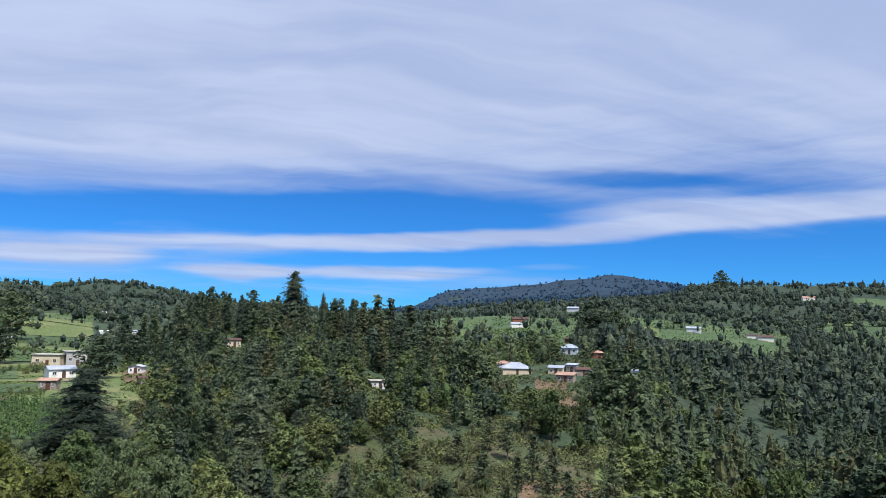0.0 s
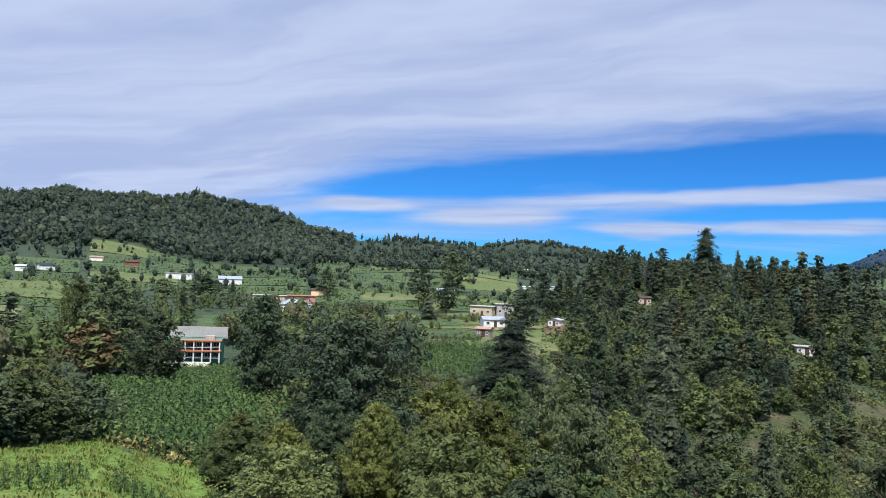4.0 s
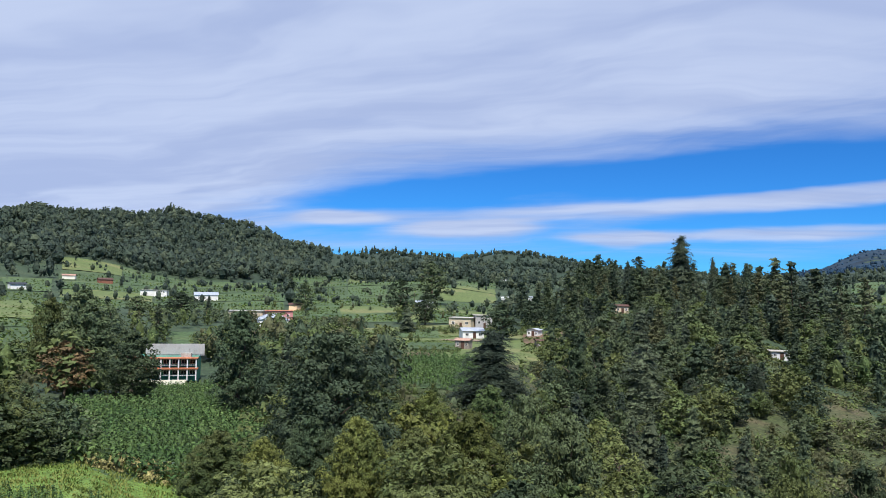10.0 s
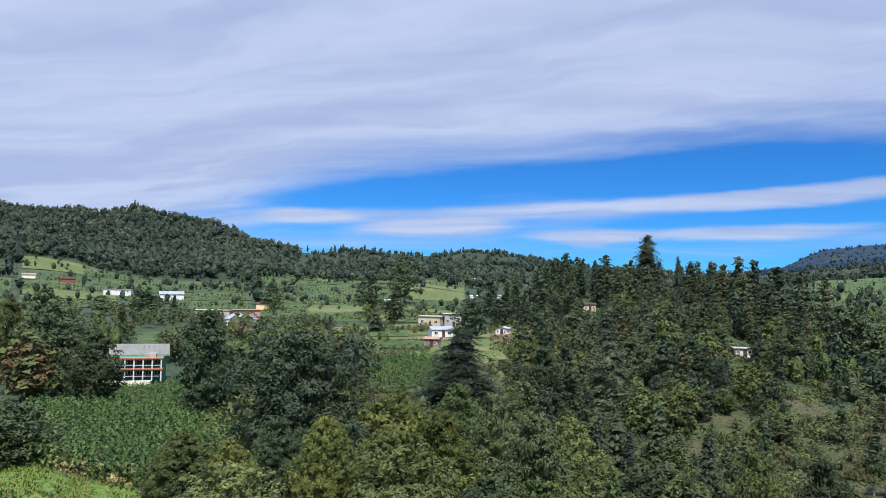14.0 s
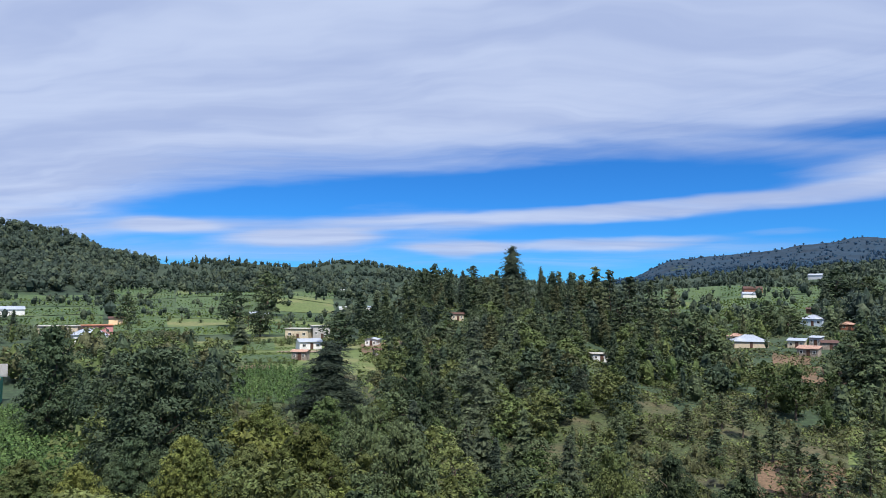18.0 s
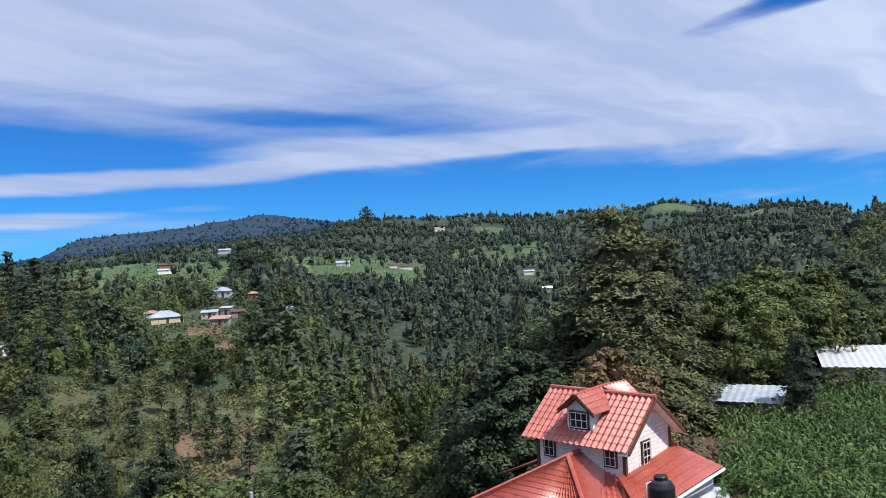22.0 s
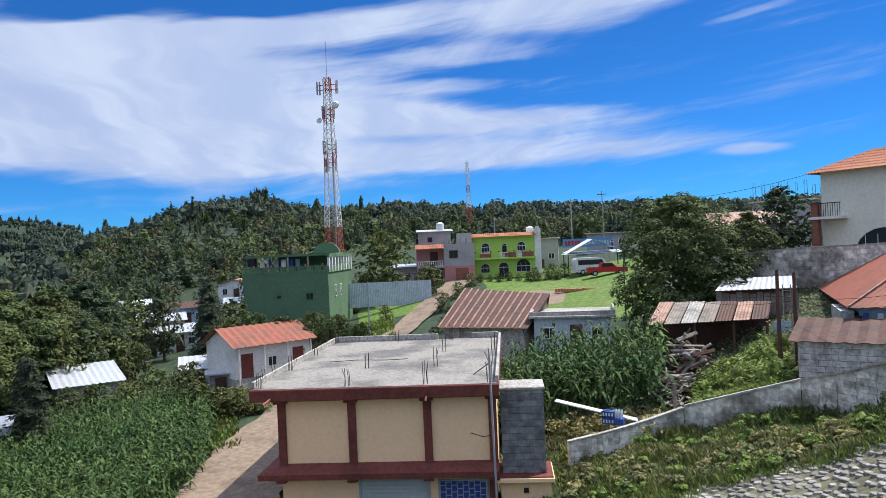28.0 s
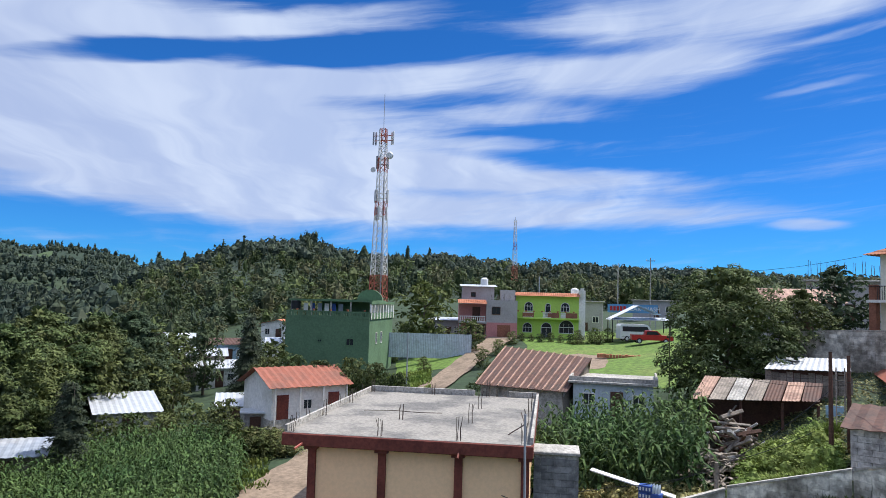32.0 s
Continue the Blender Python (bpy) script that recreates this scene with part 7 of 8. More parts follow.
def carport():
    t = thing("carport", "open carport with white and blue pitched sheet roof", "carport", at_spot(105.6, 103, None, -10))
    part("roof", Mesh().sheet((0.6, -1.5, 4.6), (0.6, 3, 4.6), (-3.2, 3, 2.6), (-3.2, -1.5, 2.6), 10, 0.03), M_DISH, t)
    part("roof", Mesh().sheet((0.6, -1.5, 4.6), (0.6, 3, 4.6), (3.6, 3, 3.4), (3.6, -1.5, 3.4), 10, 0.03), M_BLUEWALL, t)
    part("flat_roof", Mesh().sheet((-3, 3, 2.9), (5, 3, 3.0), (5, -1.8, 2.7), (-3, -1.8, 2.6), 14, 0.03), M_ZINC, t)
    for x, y in ((-2.9, -1.5), (4.8, -1.5), (-2.9, 2.8), (4.8, 2.8)):
        part("post", Mesh().box(x, y, -0.4, 0.12, 0.12, 3.2), M_BLACK, t)
    s = thing("wash_sign", "long pale sign with blue and red lettering bars", "sign", at_spot(105.6, 116, 11.3, 0))
    part("board", Mesh().box(0, 0, 0, 7.5, 0.1, 1.3), M_SIGN, s)
    for i in range(5):
        part("bar", Mesh().box(-3.2 + i * 0.5, -0.07, 0.3, 0.35, 0.04, 0.7), M_CARRED, s)
    txt = bpy.data.curves.new("lettering", "FONT")
    txt.body, txt.size, txt.extrude, txt.align_x = "CAR WASH", 0.9, 0.02, "LEFT"
    txt.materials.append(M_DISH)
    word = new("lettering", txt)
    word.parent = s
    word.matrix_local = pose(-0.5, -0.08, 0.32, 90, 0, 0)
    for x in (-3.4, 3.4):
        part("post", Mesh().box(x, 0.1, -3.5, 0.12, 0.12, 4.6), M_PIPE, s)
    rng = random.Random(5)
    pile = thing("clay_block_stack", "row of stacked orange clay blocks on the lawn", "building blocks", at_spot(104.6, 84, None, 0))
    for i in range(14):
        part("block", Mesh().box(-2.2 + i * 0.34, rng.uniform(-0.1, 0.1), 0, 0.3, 0.6, 0.35 + 0.1 * rng.random(), bevel=0.02), M_ORANGE, pile)


carport()


# ---- farms of the valley ----
def school():
    t = thing("school", "two-storey green and white school with open galleries and red bands", "school", at_spot(-38.9, 150, -6.7, 8) @ Matrix.Diagonal((1.05, 1.0, 0.7, 1.0)))
    part("wall", Mesh().box(0, 4.5, -1, 11, 6, 6.6), M_GREENSCHOOL, t)
    for z in (2.55, 5.4):
        part("gallery_band", Mesh().box(0, 0.7, z, 11.4, 1.9, 0.35), M_ORANGE, t)
    for i in range(8):
        part("pillar", Mesh().box(-5.4 + i * 1.54, 0, -0.5, 0.22, 0.22, 6.0), M_DISH, t)
    for z in (0, 2.9):
        part("rail", Mesh().box(0, 0.02, z + 0.75, 11, 0.08, 0.1), M_DISH, t)
        for i in range(7):
            window(t, -4.6 + i * 1.54, 1.5, z + 0.9, 1.1, 1.2, 0, 2, 1, M_DISH)
    part("yard_wall", Mesh().box(-0.5, -2.5, -1.2, 9, 0.3, 1.3), M_CREAM, t)
    g = part("roof_wall", Mesh().box(1.0, 5.5, 5.6, 10.6, 0.25, 3.3), M_GREYPL, t, "tall grey panel wall on the roof")
    for i in range(12):
        part("panel", Mesh().box(-3.9 + i * 0.88, 5.32, 5.9, 0.8, 0.08, 2.9), M_GREYPL, g)
    part("roof_box", Mesh().box(3.4, 2.0, 5.76, 1.8, 1.5, 1.0), M_CONCRETE, t)
    part("arch_sign", Mesh().box(-5.7, -0.8, 0.5, 0.5, 0.3, 1.0, bevel=0.1), M_ORANGE, t)


M_GREENSCHOOL = material("teal_plaster", (0.05, 0.22, 0.16), 0.85, 0.15, 5, 0.5, 0.1)
school()
def farm(*args):
    """A house or hut of the valley, with a free yard before it."""
    cottage(*args, turn=(args[2] * 7.3) % 40 - 20, detail=1 if args[3] < 320 else 0)
    FIELDS.append((args[2] - 0.6, args[2] + 0.6, args[3] - 30, args[3] + 12))


farm("farmhouse", "long flat white house on the corn slope", -39.9, 406, 13, 7, 3.4, M_WHITE, M_CONCRETE, "flat")
farm("farmhouse", "white house with a pale green roof", -36.2, 376, 11, 7, 3.2, M_WHITE, M_SLATE, "gable")
farm("farmhouse", "long tan building beside the red house", -33.4, 292, 14, 6, 3.0, M_TAN, M_CONCRETE, "flat")
farm("farmhouse", "long red flat-roofed house above the hip roofs", -30.8, 285, 10, 6, 3.6, M_PINK, M_ORANGE, "flat")
farm("farmhouse", "white house under a broad blue-grey roof", -31.2, 256, 10, 7, 2.6, M_WHITE, M_SLATE, "hip")
farm("farmhouse", "small brown-roofed house among trees", -29.6, 330, 6, 5, 2.8, M_PEACH, M_RUST, "gable")
farm("farmhouse", "tan house with stepped roof", -16.8, 256, 8, 6, 3.6, M_TAN, M_CONCRETE, "flat")
farm("farmhouse", "bare grey block house", -14.9, 258, 6, 6, 4.6, M_GREYPL, M_CONCRETE, "flat")
farm("farmhouse", "white house with a blue-grey sheet roof", -15.7, 216, 6.5, 5, 2.4, M_WHITE, M_SLATE, "gable")
farm("tin_hut", "small hut with a rusty striped roof", -16.6, 182, 3.6, 3, 2.2, M_PLANK, M_RUSTB, "gable")
farm("tin_hut", "small white hut with a pale gable roof", -11.1, 226, 3.6, 4, 2.2, M_WHITE, M_SLATE, "cross")
farm("tin_hut", "small hut with a red-brown roof", -10.3, 194, 2.8, 3, 2.0, M_PLANK, M_RUST, "gable")
farm("farmhouse", "low house with white and red roofs", -19.6, 372, 9, 5, 2.5, M_WHITE, M_SLATE, "gable")
farm("tin_hut", "tiny white shed in the fields", -13.3, 470, 4.4, 4, 2.6, M_WHITE, M_DISH, "gable")
farm("tin_hut", "tiny pale shed in the fields", -11.4, 488, 5, 4, 2.6, M_WHITE, M_SLATE, "gable")
farm("farmhouse", "pale farmhouse below the woods", -13.2, 640, 8, 6, 3.2, M_WHITE, M_DISH, "gable")
farm("farmhouse", "white house at the wood's edge", -50.1, 388, 5, 5, 2.8, M_WHITE, M_DISH, "gable")
farm("farmhouse", "dark-roofed house at the wood's edge", -48.5, 404, 7, 5, 2.8, M_WHITE, M_BLACK, "gable")
farm("farmhouse", "brown-roofed house below the hill", -43.1, 468, 7.5, 5, 2.8, M_BRICK, M_RUST, "gable")
farm("farmhouse", "small pale house on the upper field", -45.5, 480, 7, 5, 2.6, M_CREAM, M_RUSTB, "gable")
farm("tin_hut", "brown-roofed hut behind the hedge", -52.5, 140, 4, 4, 2.4, M_BRICK, M_RUST, "gable")
farm("ruined_house", "half-ruined white house among pines", 6.8, 203, 4.6, 4, 2.0, M_DISH, M_CONCRETE, "flat")
# next three: tan on pale walls stands in for shade under the eaves
farm("farmhouse", "white farmhouse with a large grey hip roof", 17.5, 238, 9.6, 7, 1.9, M_TAN, M_SLATE, "hip")
farm("tin_hut", "brownish-roofed annex of the farmhouse", 16.3, 246, 4.4, 4, 2.2, M_TAN, M_RUSTB, "hip")
farm("tin_hut", "white-walled barn with a sheet roof", 20.4, 240, 4.6, 4, 2.2, M_TAN, M_SLATE, "shed")
farm("tin_hut", "rusty striped barn on brown posts", 21.1, 228, 5.4, 4, 2.2, M_PLANK, M_RUSTB, "shed")
farm("tin_hut", "grey-roofed hut above the barn", 21.6, 244, 3.2, 3, 2.6, M_GREYPL, M_SLATE, "shed")
farm("tin_hut", "rusty-roofed hut above the plot", 22.6, 240, 4.6, 3, 1.9, M_PLANK, M_RUST, "shed")
farm("farmhouse", "grey hip-roofed farmhouse on the slope", 21.4, 300, 7.5, 6, 2.6, M_PALEBLUE, M_SLATE, "hip")
farm("tin_hut", "small house with a red-brown roof", 23.7, 292, 4.8, 4, 2.0, M_BRICK, M_RUSTB, "hip")
farm("farmhouse", "rusty-roofed house above the fields", 17.7, 500, 11, 6, 3.2, M_BRICK, M_RUST, "gable")
farm("farmhouse", "white-roofed house above the fields", 17.5, 470, 8.5, 5, 2.8, M_WHITE, M_SLATE, "gable")
farm("tin_hut", "dark hut beside a bush", 21.5, 344, 5, 4, 2.4, M_WOOD, M_RUST, "gable")
farm("farmhouse", "white house in the terraced field", 30.6, 478, 8.5, 5, 3.0, M_DISH, M_SLATE, "gable")
farm("farmhouse", "low white house with rust roof", 34.6, 497, 6.5, 5, 2.6, M_CREAM, M_RUST, "gable")
farm("farmhouse", "house with a rusty roof in the plots", 35.5, 494, 9, 5, 2.8, M_CREAM, M_RUST, "gable")
farm("farmhouse", "white house on the upper slope", 21.7, 680, 11, 6, 3.6, M_DISH, M_SLATE, "gable")
farm("farmhouse", "distant white house below the ridge", 24.2, 1120, 14, 8, 4, M_DISH, M_DISH, "gable")
farm("farmhouse", "distant pale house on the ridge", 38.4, 1040, 16, 8, 4, M_CREAM, M_RUSTB, "gable")
farm("farmhouse", "white-roofed house on the valley floor", 46.6, 490, 9, 6, 3, M_DISH, M_DISH, "gable")
farm("farmhouse", "white house in the valley field", 45.2, 560, 8, 6, 3, M_CREAM, M_SLATE, "gable")
farm("tin_hut", "tiny white shed in the pine wood", 26.3, 266, 2.4, 2, 4.0, M_DISH, M_SLATE, "gable")
farm("farmhouse", "orange house among the pines", -4.3, 262, 4.5, 4, 2.6, M_TAN, M_RUST, "gable")
farm("farmhouse", "distant white house on the ridge", 91.5, 345, 8, 5, 2.6, M_DISH, M_DISH, "gable")
farm("farmhouse", "distant red-roofed house on the ridge", 95.0, 330, 6, 5, 2.6, M_BRICK, M_RUST, "gable")
farm("farmhouse", "distant grey house on the ridge", 98.6, 350, 10, 6, 3, M_GREYPL, M_CONCRETE, "flat")
cottage("rusty_house", "house with a pale rusty roof behind the big tree", 117.4, 70, 6, 6, 3.0, M_GREYPL, M_RUSTB, "gable", -12, z=10.0, rise=1.1)
unf = cottage("unfinished_house", "unfinished grey concrete house bristling with rods", 120.0, 82, 7, 6, 4.2, M_GREYPL, M_CONCRETE, "flat", 0, z=11.0)
for k in range(9):
    rebar(unf, -3.2 + 0.8 * k, 0.5 + 2 * (k % 3), 4.3, 2.0, 200 + k, 0.25)

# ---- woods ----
wood("far_forest", "wooded far mountain with blue haze in its colour", 1, 3, 3000, 3, 46, 1500, 4300, {"round": 1, "broad": 1}, 22, None, False, M_HAZEMOUNTAIN)
wood("far_forest", "dark pine forest along the ridges", 2, 3, 3500, -60, 66, 660, 1420, {"broad": 1, "pine": 0.35, "dark": 1, "round": 0.8}, 12.5)
wood("far_forest", "thick pine forest on the western hill", 41, 3, 3000, -60, -27, 560, 1050, {"broad": 1, "pine": 0.25, "dark": 1, "round": 1}, 11)
wood("hill_forest", "rounded broadleaf forest high on the hill", 3, 3, 1900, 64, 128, 340, 560, {"broad": 1.5, "round": 1, "dark": 1, "pine": 0.3}, 8.5)
wood("hill_forest", "rounded broadleaf forest on the hill", 31, 2, 680, 62, 128, 190, 345, {"broad": 1.5, "round": 1, "dark": 1, "pine": 0.5}, 7.5)
wood("hill_forest", "scattered trees on the far slopes", 4, 3, 600, -60, 40, 300, 700, {"broad": 1, "dark": 1, "pine": 0.6}, 9)
wood("pine_forest", "dense pine wood on the far valley side", 5, 3, 1300, 24, 62, 300, 620, {"pine": 1.2, "dark": 1, "broad": 0.6}, 12)
wood("pine_forest", "dense pine wood on the valley side", 51, 2, 520, 22, 62, 150, 305, {"pine": 0.7, "cypress": 1, "dark": 0.4, "broad": 0.4}, 13)
wood("pine_forest", "mixed trees on the valley floor", 63, 1, 120, -31, 9, 116, 165, {"pine": 0.5, "dark": 1, "broad": 1, "cypress": 0.5, "round": 1}, 7.5)
wood("pine_forest", "dark mixed trees on the shaded valley side", 64, 1, 110, 26, 50, 112, 170, {"pine": 1.2, "dark": 1, "broad": 0.6}, 10)
wood("far_forest", "closed forest on the ridge", 65, 3, 900, -24, 4, 660, 1260, {"dark": 1, "broad": 1, "round": 1}, 11.5, None, True)
wood("pine_forest", "mixed pine wood climbing to the crest", 6, 1, 210, -12, 11, 150, 250, {"pine": 0.8, "dark": 0.8, "broad": 0.4, "cypress": 0.8}, 9.5)
wood("pine_forest", "tall pines along the crest", 61, 1, 150, -12, 12, 235, 330, {"pine": 1.4, "dark": 0.4, "cypress": 0.3}, 14)
wood("hill_forest", "scattered trees behind the crest", 62, 2, 120, 9, 25, 165, 420, {"pine": 0.5, "dark": 1, "round": 1}, 7.5)
wood("hill_forest", "mixed trees on the near slopes", 7, 2, 330, -60, -13, 100, 300, {"broad": 1.2, "dark": 1, "pine": 0.4}, 8)
wood("hill_forest", "leafy trees behind the village", 8, 2, 190, 58, 84, 128, 230, {"round": 1.4, "dark": 1}, 7)

wood("pine_forest", "pines along the broadleaf hill's top", 52, 2, 60, 64, 90, 330, 540, {"pine": 0.5, "cypress": 1}, 12)
wood("pine_forest", "pines along the village skyline", 53, 2, 170, 90, 130, 260, 520, {"pine": 0.5, "cypress": 1, "round": 1}, 8.5)
wood("hill_forest", "thick forest where the valley narrows", 54, 3, 420, 55, 67, 200, 760, {"broad": 1, "dark": 1, "pine": 1}, 11)
wood("far_forest", "dense haze-tinted blue-green forest on the far valley side", 55, 3, 2800, 22, 68, 640, 1420, {"broad": 1, "pine": 0.4, "dark": 1, "round": 0.6}, 12.5,
     lambda b, d: not (54.6 < b < 58.0 and 1060 < d < 1190 or 60.4 < b < 62.6 and 1000 < d < 1120 or 41 < b < 43.5 and 930 < d < 1040), True)

wood("hill_forest", "trees where plots meet the ridge woods", 56, 3, 800, -48, -2, 590, 800, {"broad": 1, "dark": 1, "pine": 0.6}, 10, None, True)
wood("undergrowth", "low scrub below the bare clearing", 57, 2, 60, 17.5, 23.5, 86, 112, {"round": 1}, 1.7, None, True)

# ---- single trees ----
tree("shade_tree", -26.8, 60, 14.4, 0.94, 4, 0)
tree("cypress", -14.2, 106, 11.6, 1.85, 4, 0, "dark spreading cypress beside the corn plot")
tree("cypress", 0, 300, 25, 1.15, 0, 0, "very tall dark conifer rising above the crest")
tree("cypress", 2.2, 300, 17, 0.6, 1, 2)
tree("cedar", 51.9, 46, 16.8, 1.2, 4, 0, "big drooping cypress behind the red-roofed house")
tree("cedar", 55.4, 52, 15.0, 1.15, 4, 2)
tree("dark", 48.3, 50, 13.5, 1.1, 4, 2)
tree("russet", 51.0, 38, 8.6, 1.1, 0, 1)
def lone(kind, b, d, h):
    tree(kind, b, d, h, 1.1 if kind != "pine" else 1.0, 4 if h > 9 and d < 78 and b > 40 else 0 if d < (45 if kind == "bush" else 64) else 1)


lone("dark", 44, 40, 11)
lone("broad", 46.5, 52, 12)
lone("dark", 41.5, 46, 11.5)
lone("broad", 38.5, 42, 10)
lone("broad", 60, 58, 11)
lone("broad", 62.5, 66, 12)
lone("broad", 65.5, 70, 11)
lone("dark", 68, 76, 10.5)
lone("dark", 56, 62, 12)
lone("broad", 69.6, 82, 8)
lone("cypress", 64.3, 50, 6.3)
lone("cypress", 76.3, 72, 9.0)
lone("broad", 78, 78, 6)
lone("yellow", 89.5, 98, 9.8)
lone("bush", 93.4, 67, 1.6)
lone("bush", 94.2, 71, 1.6)
lone("bush", 94.8, 75, 1.7)
lone("bush", 94.2, 81, 2.2)
lone("bush", 95.4, 88, 2.0)
lone("bush", 96.5, 96, 1.8)
lone("bush", 80.2, 63, 3.6)
lone("bush", 81.6, 64, 4.2)
lone("bush", 83, 63, 4.0)
lone("bush", 84.4, 63.5, 3.8)
lone("bush", 85.4, 62, 3.4)
lone("bush", 82.3, 66, 4.4)
lone("bush", 79.3, 66, 4.2)
lone("bush", 93.2, 92, 4.2)
lone("bush", 80.5, 69, 3.6)
lone("bush", 83.5, 67, 3.8)
lone("bush", 86.3, 68, 3.2)
lone("bush", 77, 66, 3.6)
lone("bush", 115.8, 52, 4.2)
lone("broad", 117.2, 58, 6.0)
lone("dark", 119.5, 66, 6.5)
lone("bush", 101.5, 98, 2.0)
lone("bush", 102.8, 100, 2.2)
lone("bush", 103.8, 101, 2.0)
lone("bush", 72.5, 58, 3.2)
lone("bush", 74.3, 56, 3.0)
lone("bush", 70.6, 60, 2.6)
lone("pine", -39.5, 210, 11)
lone("dark", 32.6, 1200, 32)
lone("dark", -21.5, 300, 15)
lone("dark", -19.5, 262, 12)
lone("pine", -30, 380, 16)
lone("bush", 62.6, 58, 3.4)
lone("bush", 60.2, 33, 2.4)
lone("bush", 64.6, 57, 3.6)
lone("bush", 66.6, 58, 3.2)
lone("bush", 68.4, 57.5, 3.0)
lone("bush", 70.2, 57, 2.8)
lone("bush", 74.6, 53, 2.6)
lone("bush", 75.6, 52.6, 2.6)
lone("bush", 76.6, 52, 2.4)
lone("bush", 77.5, 52.3, 2.2)
lone("bush", 78.2, 52.6, 2.0)
lone("bush", 89.6, 84, 1.8)
lone("bush", 85.6, 64, 2.6)
tree("fresh", 112.4, 55, 10.1, 1.05, 4, 1, "large leafy tree beside the lawn")
def spaced(count, b0, b1, d0, d1, gap, seed):
    """Spots spread over a stretch of land, none nearer to another than the gap."""
    rng = random.Random(seed)
    got = []
    for _ in range(count * 12):
        if len(got) >= count:
            break
        b, d = rng.uniform(b0, b1), math.sqrt(rng.uniform(d0 * d0, d1 * d1))
        x, y = spot(b, d)
        if free(b, d) and all((x - u) ** 2 + (y - v) ** 2 > gap * gap for _, _, u, v in got):
            got.append((b, d, x, y))
    return [(b, d) for b, d, _, _ in got]


for b, d in spaced(140, -37, 46, 38, 84, 4.5, 3):
    if not (-31 < b < -21 and 38 < d < 62):
        kind = tree_rng.choice(["broad", "round", "dark", "yellow", "round", "broad", "round_dark", "dark"])
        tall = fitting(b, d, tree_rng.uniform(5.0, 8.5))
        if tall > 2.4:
            tree(kind, b, d, tall, tree_rng.uniform(0.95, 1.25), 0 if d < 62 else 1)
for b, d in spaced(40, 57, 84, 66, 110, 6, 9):
    tree(tree_rng.choice(["broad", "dark", "round", "round_dark", "cypress", "round"]), b, d, tree_rng.uniform(6, 9.5), tree_rng.uniform(0.95, 1.2), 1)
for b, d in spaced(88, -31, 50, 82, 118, 5.6, 4):
    if 8 < b < 28 and d > 88 and tree_rng.random() < 0.6:
        continue
    kind = tree_rng.choice(["round", "dark", "broad", "cypress", "pine", "round_dark", "dark", "broad"] if b < 26 else ["pine", "dark", "cypress", "pine", "round_dark", "broad"])
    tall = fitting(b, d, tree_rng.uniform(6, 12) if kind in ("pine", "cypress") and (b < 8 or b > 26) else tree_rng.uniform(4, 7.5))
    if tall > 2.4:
        tree(kind, b, d, tall, tree_rng.uniform(0.95, 1.3), 1)
tree("cypress", 76.2, 70, 9.2, 0.8, 0, 0)
tree("dark", 67.1, 105, 10.6, 1.2, 1)
tree("broad", 68.3, 74, 6.7, 1.1, 1)
tree("dark", 73.0, 84, 8.0, 0.7, 1)
tree("round", 66.2, 66, 7.2, 0.8, 1)
tree("bush", 71.0, 70, 4.6, 0.8, 1)
tree("bush", 74.7, 56, 3.8, 0.9, 1)
for b, d, h in ((77.8, 63, 6.1), (79.6, 62, 6.3), (81.4, 61, 5.9), (83.9, 61, 6.0), (85.8, 60, 5.6), (87.6, 60, 4.6)):
    tree("bush", b, d, h, 0.75, 0)
tree("dark", 70.6, 150, 12.1, 0.7, 1)
tree("broad", 61.9, 66, 12.3, 0.85, 0)
tree("dark", 65.0, 74, 11.0, 0.7, 1)
tree("dark", 59.7, 56, 8.1, 0.85, 0)
tree("cypress", 63.9, 54, 6.3, 0.75, 0, 0)
tree("dark", 67.8, 68, 7.2, 0.8, 1)
tree("broad", 62.1, 80, 13.6, 0.75, 1)
tree("round", 66.1, 90, 11.6, 0.75, 1)
tree("cypress", 44.3, 52, 16.5, 0.5, 4, 0)
YOUNG = "young pine on a bare stem above ploughed earth"
tree("dark", -33.6, 95, 13.7, 0.80, 0)
tree("dark", -41.1, 104, 9.9, 1.00, 0)
tree("dark", -44.4, 118, 15.4, 0.95, 0)
tree("broad", -46.4, 120, 14.0, 0.62, 0)
tree("russet", -45.4, 106, 8.1, 1.08, 1)
tree("pine", -50.6, 128, 11.0, 1.47, 1)
tree("dark", -55.0, 72, 8.1, 1.28, 0)
tree("dark", -38.0, 290, 9.8, 2.00, 1)
tree("dark", -40.9, 300, 7.3, 2.00, 1)
tree("cypress", -36.0, 330, 6.5, 1.44, 1)
tree("dark", -13.4, 214, 10.7, 1.44, 1)
tree("cypress", -20.9, 232, 8.4, 1.44, 1)
tree("dark", -19.0, 420, 25.1, 1.13, 1)
tree("dark", -28.9, 330, 12.9, 1.00, 1)
tree("dark", -7.7, 112, 14.4, 0.74, 0)
tree("cypress", -2.6, 132, 14.8, 1.44, 0)
tree("pine", -6.1, 118, 15.4, 1.00, 0)
tree("round_dark", -28.2, 54, 7.5, 0.72, 4)
tree("yellow", -24.6, 50, 8.7, 0.71, 4)
tree("yellow", -15.7, 54, 11.1, 0.75, 4)
tree("broad", -34.9, 50, 6.5, 1.10, 4)
tree("yellow", -31.6, 47, 6.5, 0.67, 4)
tree("broad", -20.2, 52, 8.8, 0.73, 4)
tree("round_dark", -11.7, 70, 11.5, 0.60, 0)
tree("dark", -8.4, 62, 13.3, 0.60, 0)
tree("broad", -14.3, 84, 8.8, 0.88, 0)
tree("yellow", -19.0, 84, 7.3, 0.94, 0)
